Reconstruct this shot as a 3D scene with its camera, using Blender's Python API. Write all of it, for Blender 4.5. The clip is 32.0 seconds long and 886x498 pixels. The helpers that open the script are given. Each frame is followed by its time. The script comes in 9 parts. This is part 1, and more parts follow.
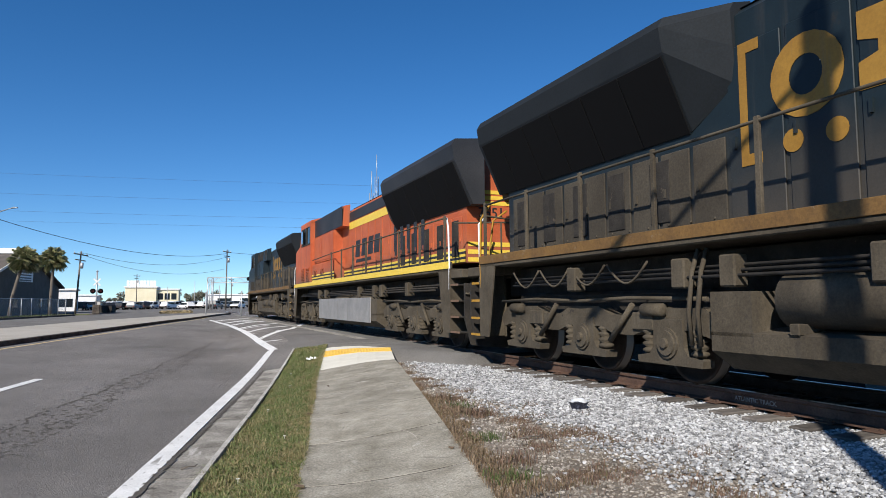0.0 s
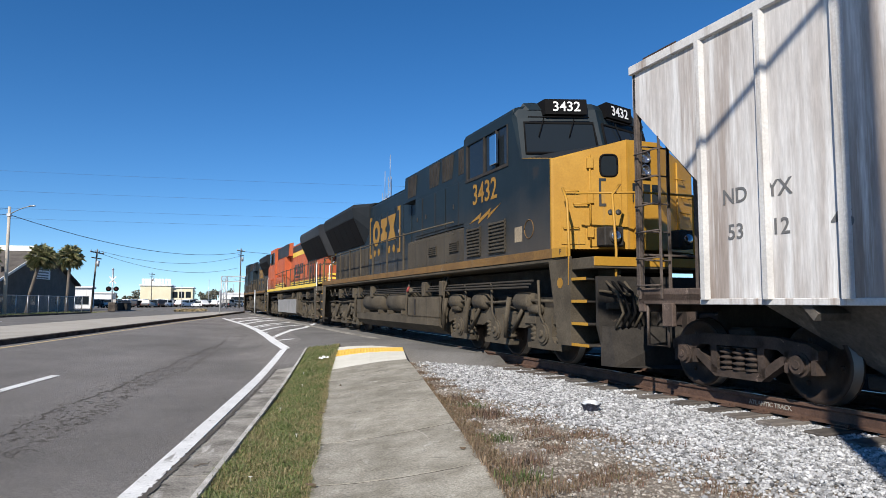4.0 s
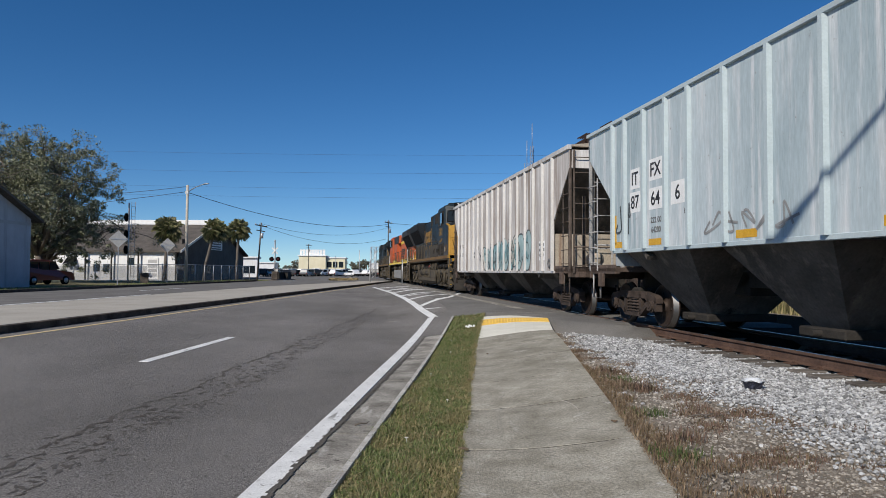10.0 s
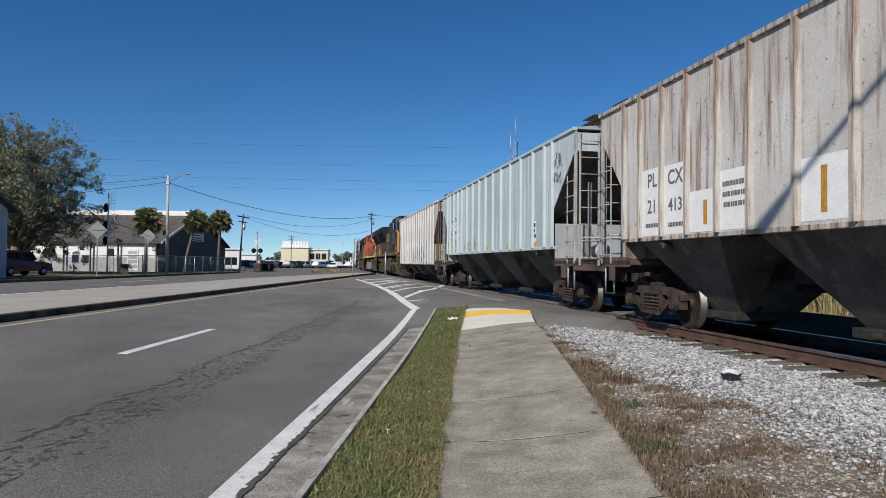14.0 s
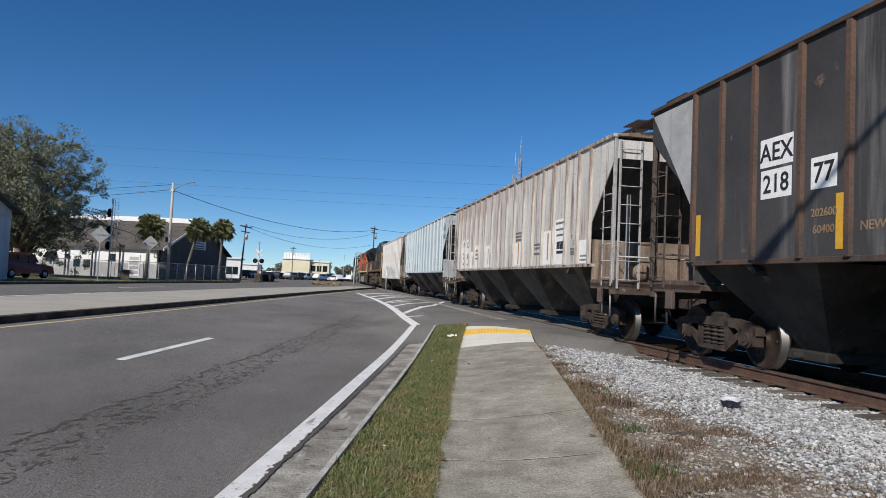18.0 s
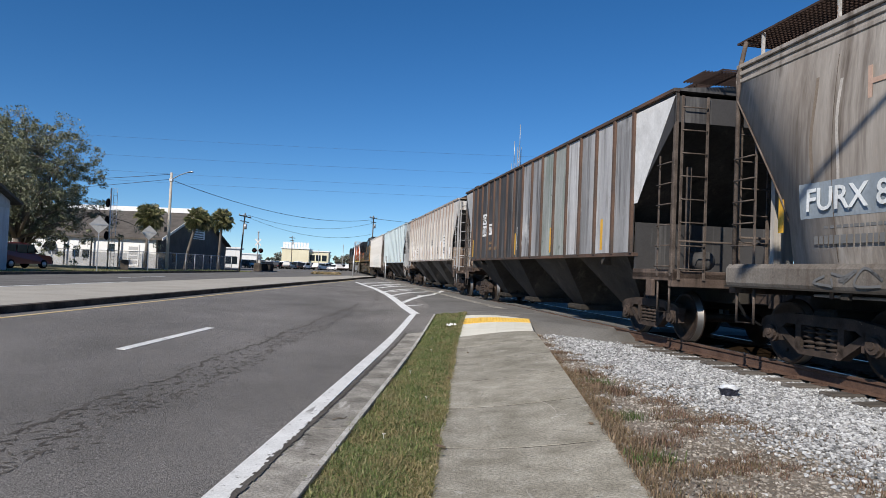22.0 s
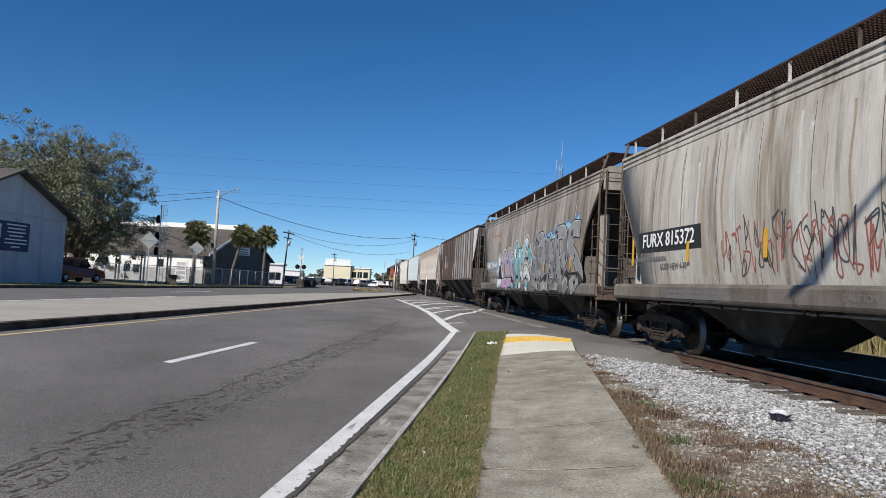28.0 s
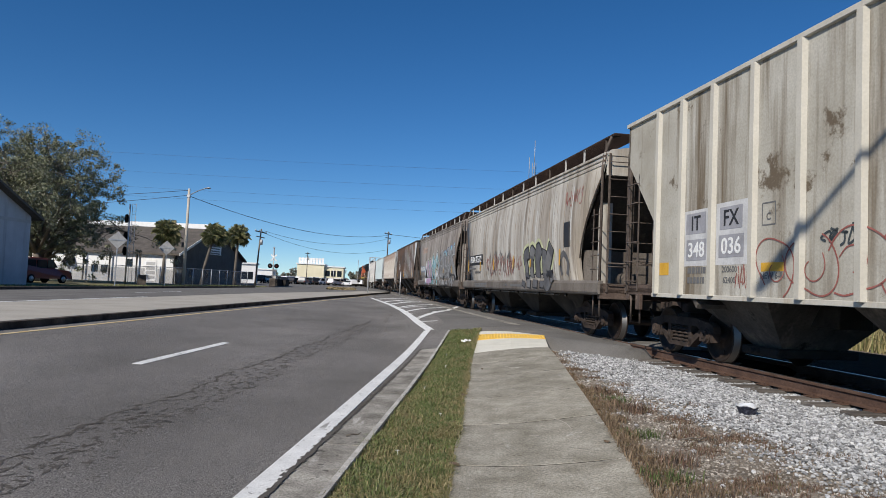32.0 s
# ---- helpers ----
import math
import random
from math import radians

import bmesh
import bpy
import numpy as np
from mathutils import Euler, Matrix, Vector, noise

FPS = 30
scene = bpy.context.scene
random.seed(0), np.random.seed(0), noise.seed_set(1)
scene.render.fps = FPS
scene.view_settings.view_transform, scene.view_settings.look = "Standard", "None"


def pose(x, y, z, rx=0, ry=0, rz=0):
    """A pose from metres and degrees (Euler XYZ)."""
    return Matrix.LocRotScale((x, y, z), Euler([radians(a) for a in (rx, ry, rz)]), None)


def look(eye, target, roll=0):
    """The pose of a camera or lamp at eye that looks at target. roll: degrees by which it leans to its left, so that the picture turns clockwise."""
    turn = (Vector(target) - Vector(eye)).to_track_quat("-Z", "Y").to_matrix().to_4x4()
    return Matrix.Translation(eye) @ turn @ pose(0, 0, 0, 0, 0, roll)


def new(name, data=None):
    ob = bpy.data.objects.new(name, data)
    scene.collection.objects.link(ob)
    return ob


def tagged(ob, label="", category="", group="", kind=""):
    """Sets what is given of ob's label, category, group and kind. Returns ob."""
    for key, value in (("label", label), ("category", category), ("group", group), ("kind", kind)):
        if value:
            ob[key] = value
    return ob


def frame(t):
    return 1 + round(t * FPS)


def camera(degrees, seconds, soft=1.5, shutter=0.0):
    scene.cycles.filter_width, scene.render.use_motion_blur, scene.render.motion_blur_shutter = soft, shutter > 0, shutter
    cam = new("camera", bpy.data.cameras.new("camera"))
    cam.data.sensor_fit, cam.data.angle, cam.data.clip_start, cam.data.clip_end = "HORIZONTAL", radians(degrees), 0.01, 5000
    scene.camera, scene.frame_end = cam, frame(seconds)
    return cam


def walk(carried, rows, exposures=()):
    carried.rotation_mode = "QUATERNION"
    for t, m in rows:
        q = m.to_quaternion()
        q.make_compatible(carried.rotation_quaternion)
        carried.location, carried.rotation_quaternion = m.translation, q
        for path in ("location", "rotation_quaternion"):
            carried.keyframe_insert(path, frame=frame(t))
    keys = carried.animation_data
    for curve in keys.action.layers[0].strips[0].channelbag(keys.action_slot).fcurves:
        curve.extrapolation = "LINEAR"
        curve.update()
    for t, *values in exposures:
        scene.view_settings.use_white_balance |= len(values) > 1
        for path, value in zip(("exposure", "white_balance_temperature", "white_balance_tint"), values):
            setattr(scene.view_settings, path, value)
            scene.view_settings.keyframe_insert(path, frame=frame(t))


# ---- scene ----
cam = camera(66.75, 32.0, soft=0.7, shutter=0.0)
# seconds, yaw, pitch, roll of the hand-held camera, and how far it leans to the right
EXPOSURES = [(0.0, 0.45), (1.0, 0.70), (2.0, 0.78), (3.0, 0.76), (3.5, 0.65), (5.5, 0.16), (6.0, 0.08), (9.0, 0.0), (13.0, 0.02), (16.0, 0.05), (19.0, 0.16), (20.0, 0.24), (23.0, 0.25), (28.0, 0.2), (32.0, 0.1)]
PATH = [
    (0.0, -11.11, 4.46, 0.40, 0.058),
    (0.5, -13.92, 4.35, 0.05, 0.061),
    (1.0, -15.95, 4.36, -0.11, 0.064),
    (1.5, -16.26, 4.48, -0.12, 0.067),
    (2.0, -15.98, 4.63, 0.46, 0.069),
    (2.5, -14.72, 4.65, 0.55, 0.069),
    (3.0, -13.26, 4.61, 0.56, 0.068),
    (3.5, -11.44, 4.58, 0.37, 0.067),
    (5.5, -8.39, 3.89, -1.01, 0.016),
    (6.0, -7.93, 3.49, -0.76, 0.010),
    (6.5, -6.26, 3.21, -0.58, 0.002),
    (7.0, -5.42, 2.98, -0.31, -0.006),
    (7.5, -4.69, 2.73, -0.18, -0.007),
    (8.0, -2.18, 2.48, 0.19, -0.002),
    (8.5, -0.98, 2.26, 0.27, 0.003),
    (9.0, 0.09, 2.01, 0.01, 0.003),
    (9.5, 1.12, 1.91, -0.29, 0.001),
    (10.0, 2.01, 1.93, -0.32, 0.001),
    (10.5, 2.14, 1.95, -0.04, 0.003),
    (11.0, 2.03, 1.96, 0.05, 0.006),
    (11.5, 2.00, 1.87, 0.35, 0.009),
    (12.0, 1.38, 1.78, 0.34, 0.011),
    (12.5, 1.07, 1.58, 0.23, 0.014),
    (13.0, 1.08, 1.42, 0.09, 0.015),
    (13.5, 0.81, 1.28, -0.24, 0.016),
    (15.5, 0.33, 1.34, -0.98, 0.007),
    (16.0, 0.18, 1.63, -1.24, 0.007),
    (16.5, 0.31, 2.04, -1.82, 0.007),
    (17.0, 0.46, 2.33, -2.25, 0.004),
    (17.5, 0.57, 2.54, -2.41, 0.001),
    (18.0, 0.65, 2.69, -2.48, -0.002),
    (18.5, 0.72, 2.80, -2.61, -0.004),
    (19.0, 0.84, 2.79, -2.60, -0.005),
    (19.5, 0.95, 2.69, -2.46, -0.005),
    (20.0, 1.15, 2.59, -2.40, -0.006),
    (20.5, 1.43, 2.37, -2.18, -0.006),
    (21.0, 1.46, 2.03, -2.16, -0.004),
    (21.5, 0.84, 1.88, -2.25, -0.001),
    (22.0, 0.59, 1.77, -2.34, 0.001),
    (22.5, 0.47, 1.73, -2.32, 0.002),
    (23.0, 0.93, 1.66, -1.99, 0.001),
    (23.5, 1.91, 1.55, -1.68, -0.001),
    (24.0, 2.66, 1.56, -1.63, -0.005),
    (24.5, 3.14, 1.91, -1.89, -0.009),
    (25.0, 3.50, 2.37, -2.24, -0.012),
    (25.5, 3.68, 2.70, -2.26, -0.014),
    (27.5, 4.08, 3.14, -2.96, -0.011),
    (28.0, 4.03, 3.12, -2.92, -0.010),
    (28.5, 3.95, 3.08, -2.66, -0.009),
    (29.0, 3.72, 3.03, -2.56, -0.008),
    (29.5, 3.34, 2.98, -2.63, -0.007),
    (30.0, 3.09, 2.90, -2.91, -0.007),
    (30.5, 2.84, 2.87, -2.83, -0.005),
    (31.0, 2.63, 2.88, -2.79, -0.002),
    (31.5, 2.28, 2.95, -2.50, 0.002),
    (32.0, 1.84, 3.06, -2.48, 0.005),
]
EYE = (0.0, 0.0, 1.5)
walk(cam, [(t, pose(EYE[0] + lean, EYE[1], EYE[2], 90 + pitch, roll, yaw)) for t, yaw, pitch, roll, lean in PATH], exposures=EXPOSURES)

# ---- world and sun ----
SUN_AZ, SUN_EL = 210.0, 36.0          # degrees clockwise from +y, degrees above the horizon
world = bpy.data.worlds.new("sky")
scene.world = world
world.use_nodes = True
wn = world.node_tree.nodes
sky = wn.new("ShaderNodeTexSky")
sky.sky_type = "NISHITA"
sky.sun_disc = False
sky.sun_elevation, sky.sun_rotation = radians(SUN_EL), radians(SUN_AZ)
sky.altitude, sky.air_density, sky.dust_density, sky.ozone_density = 2500.0, 1.0, 0.0, 2.2
lift = wn.new("ShaderNodeMapping")
lift.inputs["Location"].default_value = (0, 0, 0.022)
world.node_tree.links.new(wn.new("ShaderNodeTexCoord").outputs["Generated"], lift.inputs["Vector"])
world.node_tree.links.new(lift.outputs[0], sky.inputs["Vector"])
deep = wn.new("ShaderNodeHueSaturation")
deep.inputs["Saturation"].default_value, deep.inputs["Value"].default_value = 1.3, 1.0
world.node_tree.links.new(sky.outputs[0], deep.inputs["Color"])
tint = wn.new("ShaderNodeMix")
tint.data_type, tint.blend_type = "RGBA", "MULTIPLY"
tint.inputs[0].default_value = 1.0
tint.inputs[7].default_value = (0.885, 0.977, 1.06, 1)
world.node_tree.links.new(deep.outputs[0], tint.inputs[6])
world.node_tree.links.new(tint.outputs[2], wn["Background"].inputs[0])
wn["Background"].inputs[1].default_value = 0.088
toward_sun = Vector((math.sin(radians(SUN_AZ)) * math.cos(radians(SUN_EL)), math.cos(radians(SUN_AZ)) * math.cos(radians(SUN_EL)), math.sin(radians(SUN_EL))))
sun = new("sun", bpy.data.lights.new("sun", "SUN"))
sun.data.energy, sun.data.angle, sun.data.color = 4.5, radians(0.53), (1.0, 0.93, 0.83)
sun.matrix_world = look(toward_sun * 60, (0, 0, 0))

# ---- helpers for shapes ----
class Shape:
    """Vertices and faces gathered piece by piece; every piece is a closed or thin solid."""

    def __init__(self):
        self.v, self.f, self.s = [], [], []

    def add(self, verts, faces, smooth=False):
        n = len(self.v)
        self.v += [tuple(p) for p in verts]
        self.f += [tuple(i + n for i in f) for f in faces]
        self.s += [smooth] * len(faces)
        return self

    def box(self, x0, x1, y0, y1, z0, z1, c=0.0):
        if c <= 0:
            v = [(x, y, z) for z in (z0, z1) for y in (y0, y1) for x in (x0, x1)]
            return self.add(v, [(0, 2, 3, 1), (4, 5, 7, 6), (0, 1, 5, 4), (2, 6, 7, 3), (0, 4, 6, 2), (1, 3, 7, 5)])
        # bevelled along all edges: three shrunken shells of corners
        v, idx = [], {}
        for i, (x, sx) in enumerate(((x0, 1), (x1, -1))):
            for j, (y, sy) in enumerate(((y0, 1), (y1, -1))):
                for k, (z, sz) in enumerate(((z0, 1), (z1, -1))):
                    idx[i, j, k] = len(v)
                    v += [(x, y + sy * c, z + sz * c), (x + sx * c, y, z + sz * c), (x + sx * c, y + sy * c, z)]
        f = []
        for i in (0, 1):
            f.append([idx[i, 0, 0], idx[i, 1, 0], idx[i, 1, 1], idx[i, 0, 1]])
            f.append([idx[0, i, 0] + 1, idx[0, i, 1] + 1, idx[1, i, 1] + 1, idx[1, i, 0] + 1])
            f.append([idx[0, 0, i] + 2, idx[1, 0, i] + 2, idx[1, 1, i] + 2, idx[0, 1, i] + 2])
            for j in (0, 1):
                f.append([idx[i, j, 0], idx[i, j, 1], idx[i, j, 1] + 1, idx[i, j, 0] + 1])
                f.append([idx[i, 0, j], idx[i, 1, j], idx[i, 1, j] + 2, idx[i, 0, j] + 2])
                f.append([idx[0, i, j] + 1, idx[1, i, j] + 1, idx[1, i, j] + 2, idx[0, i, j] + 2])
                for k in (0, 1):
                    f.append([idx[i, j, k], idx[i, j, k] + 1, idx[i, j, k] + 2])
        return self.add(v, f)

    def prism(self, outline, axis, a, b, smooth=False):
        """outline: 2D points; extruded from a to b along axis (0: outline is y, z; 1: x, z; 2: x, y)."""
        def p3(p, h):
            return (h, p[0], p[1]) if axis == 0 else (p[0], h, p[1]) if axis == 1 else (p[0], p[1], h)
        n = len(outline)
        v = [p3(p, a) for p in outline] + [p3(p, b) for p in outline]
        self.add(v, [tuple(range(n)), tuple(range(2 * n - 1, n - 1, -1))])
        m = len(self.v) - 2 * n
        for i in range(n):
            j = (i + 1) % n
            self.f.append((m + i, m + j, m + n + j, m + n + i))
            self.s.append(smooth)
        return self

    def loft(self, rings, smooth=False, closed=True, caps=True):
        """rings: lists of 3D points, all equally long."""
        n, m = len(rings[0]), len(self.v)
        self.v += [tuple(p) for r in rings for p in r]
        for k in range(len(rings) - 1):
            for i in range(n if closed else n - 1):
                j = (i + 1) % n
                self.f.append((m + k * n + i, m + k * n + j, m + (k + 1) * n + j, m + (k + 1) * n + i))
                self.s.append(smooth)
        if caps and closed:
            self.f += [tuple(range(m + n - 1, m - 1, -1)), tuple(range(m + (len(rings) - 1) * n, m + len(rings) * n))]
            self.s += [False, False]
        return self

    def tube(self, pts, r, seg=6, smooth=True):
        pts = [Vector(p) for p in pts]
        rs = r if isinstance(r, (list, tuple)) else [r] * len(pts)
        rings, side = [], None
        for i, p in enumerate(pts):
            way = (pts[min(i + 1, len(pts) - 1)] - pts[max(i - 1, 0)]).normalized()
            if side is None:
                side = way.cross(Vector((0, 0, 1)) if abs(way.z) < 0.9 else Vector((1, 0, 0))).normalized()
            side = (side - way * side.dot(way)).normalized()
            up = way.cross(side)
            rings.append([p + (side * math.cos(2 * math.pi * k / seg) + up * math.sin(2 * math.pi * k / seg)) * rs[i] for k in range(seg)])
        return self.loft(rings, smooth)

    def lathe(self, centre, axis, prof, seg=20, smooth=True):
        """prof: (distance along the axis, radius) pairs."""
        c, a = Vector(centre), Vector(axis).normalized()
        s = a.cross(Vector((0, 0, 1)) if abs(a.z) < 0.9 else Vector((1, 0, 0))).normalized()
        u = a.cross(s)
        return self.loft([[c + a * h + (s * math.cos(2 * math.pi * k / seg) + u * math.sin(2 * math.pi * k / seg)) * r for k in range(seg)] for h, r in prof], smooth)

    def stroke(self, pts, w, x, out=-1, t=0.004):
        """A painted line of width w on the upright plane at x; pts are (y, z)."""
        pts = [Vector((p[0], p[1])) for p in pts]
        left, right = [], []
        for i, p in enumerate(pts):
            d = pts[min(i + 1, len(pts) - 1)] - pts[max(i - 1, 0)]
            d = d.normalized() if d.length else Vector((1, 0))
            nrm = Vector((-d.y, d.x)) * w / 2
            left.append(p + nrm), right.append(p - nrm)
        xs = x if callable(x) else (lambda z: x)
        m = len(self.v)
        for a, b in zip(left, right):
            self.v += [(xs(a.y) + out * t, a.x, a.y), (xs(b.y) + out * t, b.x, b.y)]
        for i in range(len(pts) - 1):
            self.f.append((m + 2 * i, m + 2 * i + 1, m + 2 * i + 3, m + 2 * i + 2))
            self.s.append(False)
        return self


def link(name, shape, material, parent=None, label="", fix=True):
    me = bpy.data.meshes.new(name)
    me.from_pydata(shape.v, [], shape.f)
    me.polygons.foreach_set("use_smooth", shape.s)
    if fix and len(shape.f) < 6000:
        bm = bmesh.new()
        bm.from_mesh(me)
        bmesh.ops.recalc_face_normals(bm, faces=bm.faces)
        bm.to_mesh(me)
        bm.free()
    me.materials.append(material)
    ob = new(name, me)
    if parent is not None:
        ob.parent = parent
    if label:
        ob["label"] = label
    return ob


def part(name, shape, material, parent, label=""):
    return link(name, shape, material, parent, label)


def share(name, mesh, parent, m=None):
    """One more object on a mesh that is already there."""
    ob = new(name, mesh)
    ob.parent = parent
    if m is not None:
        ob.matrix_basis = m
    return ob


def lettering(name, body, size, material, parent, m, label=""):
    """Raised writing with the built-in font; m turns the page's x, y, z into the thing's space."""
    cu = bpy.data.curves.new(name, "FONT")
    cu.body, cu.size, cu.extrude, cu.align_x, cu.align_y = body, size, 0.002, "CENTER", "CENTER"
    cu.offset = size * 0.012
    cu.resolution_u = 3
    tmp = new(name, cu)
    me = bpy.data.meshes.new_from_object(tmp)
    bpy.data.objects.remove(tmp)
    me.transform(m)
    me.materials.clear()
    me.materials.append(material)
    ob = new(name, me)
    ob.parent = parent
    if label:
        ob["label"] = label
    return ob


def page(x, y, z, side=-1):
    """The matrix of a page on a car's side: it reads from +y to -y on the -x side, the other way on the +x side."""
    if side < 0:
        return Matrix(((0, 0, -1, x), (-1, 0, 0, y), (0, 1, 0, z), (0, 0, 0, 1)))
    return Matrix(((0, 0, 1, x), (1, 0, 0, y), (0, 1, 0, z), (0, 0, 0, 1)))


def empty(name, label, category, group="", m=None):
    ob = new(name)
    if m is not None:
        ob.matrix_basis = m
    return tagged(ob, label, category, group)


# ---- materials ----
def surf(name, a, b, scale=2.0, rough=0.7, metal=0.0, bump=0.15, fine=30.0, streak=None, spots=None, dust=None, scuffs=None, rand=0.0, grain=0.25, stretch=(1, 1, 1)):
    """a, b: the two main colours, mixed by a broad noise; a fine noise gives grain and relief.
    streak: (colour, share, frequency) runs down the surface; spots: (colour, share, scale); dust: (colour, z0, z1) settled below z1; scuffs: (colour, share, scale) thin ragged scratches."""
    m = bpy.data.materials.new(name)
    m.use_nodes = True
    nt = m.node_tree
    N, L = nt.nodes, nt.links
    bsdf = N["Principled BSDF"]
    co = N.new("ShaderNodeTexCoord").outputs["Object"]
    if stretch != (1, 1, 1):
        mp = N.new("ShaderNodeMapping")
        mp.inputs["Scale"].default_value = stretch
        L.new(co, mp.inputs[0])
        co2 = mp.outputs[0]
    else:
        co2 = co

    def noise_at(vec, sc, detail=6.0, rgh=0.6):
        n = N.new("ShaderNodeTexNoise")
        n.inputs["Scale"].default_value, n.inputs["Detail"].default_value, n.inputs["Roughness"].default_value = sc, detail, rgh
        L.new(vec, n.inputs["Vector"])
        return n.outputs["Fac"]

    def ramp(fac, lo, hi):
        r = N.new("ShaderNodeMapRange")
        r.inputs["From Min"].default_value, r.inputs["From Max"].default_value = lo, hi
        L.new(fac, r.inputs["Value"])
        return r.outputs["Result"]

    def mix(fac, c1, c2, mode="MIX"):
        x = N.new("ShaderNodeMix")
        x.data_type, x.blend_type = "RGBA", mode
        if isinstance(fac, float):
            x.inputs["Factor"].default_value = fac
        else:
            L.new(fac, x.inputs["Factor"])
        for sock, c in ((x.inputs[6], c1), (x.inputs[7], c2)):
            if isinstance(c, tuple):
                sock.default_value = (*c, 1)
            else:
                L.new(c, sock)
        return x.outputs[2]

    col = mix(ramp(noise_at(co2, scale), 0.35, 0.65), a, b)
    f = noise_at(co2, fine, 4.0, 0.7)
    if rand:
        oi = N.new("ShaderNodeObjectInfo").outputs["Random"]
        g = N.new("ShaderNodeMapRange")
        g.inputs["To Min"].default_value, g.inputs["To Max"].default_value = 1 - rand, 1 + rand
        L.new(oi, g.inputs["Value"])
        hv = N.new("ShaderNodeHueSaturation")
        L.new(g.outputs["Result"], hv.inputs["Value"])
        L.new(col, hv.inputs["Color"])
        col = hv.outputs[0]
    if streak:
        mp = N.new("ShaderNodeMapping")
        mp.inputs["Scale"].default_value = (streak[2], streak[2], streak[2] * 0.06)
        L.new(co, mp.inputs[0])
        col = mix(ramp(noise_at(mp.outputs[0], 1.0, 5.0, 0.65), 0.66 - 0.3 * streak[1], 0.84 - 0.3 * streak[1]), col, streak[0])
    if spots:
        col = mix(ramp(noise_at(co, spots[2], 8.0, 0.7), 0.72 - 0.3 * spots[1], 0.78 - 0.3 * spots[1]), col, spots[0])
    if scuffs:
        mp = N.new("ShaderNodeMapping")
        mp.inputs["Scale"].default_value, mp.inputs["Rotation"].default_value = (scuffs[2], scuffs[2] * 0.16, 1), (0, 0, 0.5)
        L.new(co, mp.inputs[0])
        a1 = ramp(noise_at(mp.outputs[0], 1.0, 3.0, 0.5), 0.70 - 0.2 * scuffs[1], 0.76 - 0.2 * scuffs[1])
        a2 = ramp(noise_at(co, scuffs[2] * 0.35, 5.0, 0.7), 0.42, 0.62)
        both = N.new("ShaderNodeMath")
        both.operation = "MULTIPLY"
        L.new(a1, both.inputs[0])
        L.new(a2, both.inputs[1])
        col = mix(both.outputs[0], col, scuffs[0])
    if dust:
        sp = N.new("ShaderNodeSeparateXYZ")
        L.new(co, sp.inputs[0])
        w = N.new("ShaderNodeMath")
        w.operation = "MULTIPLY_ADD"
        L.new(noise_at(co, 1.3), w.inputs[0])
        w.inputs[1].default_value = dust[2] - dust[1]
        L.new(sp.outputs["Z"], w.inputs[2])
        r = ramp(w.outputs[0], dust[2] + (dust[2] - dust[1]) * 0.5, dust[1] + (dust[2] - dust[1]) * 0.3)
        col = mix(r, col, dust[0])
    if grain:
        gr = N.new("ShaderNodeMapRange")
        gr.inputs["From Min"].default_value, gr.inputs["From Max"].default_value = 0.3, 0.7
        gr.inputs["To Min"].default_value, gr.inputs["To Max"].default_value = 1 - grain, 1 + grain
        L.new(f, gr.inputs["Value"])
        hs = N.new("ShaderNodeHueSaturation")
        L.new(gr.outputs["Result"], hs.inputs["Value"])
        L.new(col, hs.inputs["Color"])
        col = hs.outputs[0]
    L.new(col, bsdf.inputs["Base Color"])
    bsdf.inputs["Roughness"].default_value, bsdf.inputs["Metallic"].default_value = rough, metal
    bsdf.inputs["Specular IOR Level"].default_value = 0.35
    if bump:
        bp = N.new("ShaderNodeBump")
        bp.inputs["Strength"].default_value, bp.inputs["Distance"].default_value = bump, 0.02
        L.new(f, bp.inputs["Height"])
        L.new(bp.outputs[0], bsdf.inputs["Normal"])
    return m


def plain(name, c, rough=0.5, metal=0.0, glow=0.0):
    m = bpy.data.materials.new(name)
    m.use_nodes = True
    b = m.node_tree.nodes["Principled BSDF"]
    b.inputs["Base Color"].default_value = (*c, 1)
    b.inputs["Roughness"].default_value, b.inputs["Metallic"].default_value = rough, metal
    if glow:
        b.inputs["Emission Color"].default_value, b.inputs["Emission Strength"].default_value = (*c, 1), glow
    return m


ASPHALT = surf("asphalt", (0.155, 0.146, 0.136), (0.242, 0.228, 0.214), 0.35, 0.9, 0, 0.8, 105, spots=((0.42, 0.41, 0.39), 0.39, 70), grain=0.9, stretch=(1, 0.6, 1))
ASPHALT_OLD = surf("old asphalt", (0.14, 0.134, 0.126), (0.19, 0.183, 0.172), 0.6, 0.9, 0, 0.4, 80, spots=((0.25, 0.24, 0.22), 0.2, 50), grain=0.35)
CRACK = surf("cracked seam", (0.092, 0.083, 0.074), (0.128, 0.118, 0.107), 3, 0.95, 0, 0.6, 60)
CONCRETE = surf("sidewalk concrete", (0.225, 0.208, 0.168), (0.375, 0.352, 0.298), 2.3, 0.9, 0, 0.5, 50, spots=((0.45, 0.43, 0.385), 0.36, 3.4), scuffs=((0.43, 0.41, 0.365), 0.30, 6), rand=0.07, grain=0.42)
CONCRETE_NEW = surf("pale concrete", (0.62, 0.60, 0.52), (0.70, 0.68, 0.60), 2, 0.85, 0, 0.15, 70, grain=0.12)
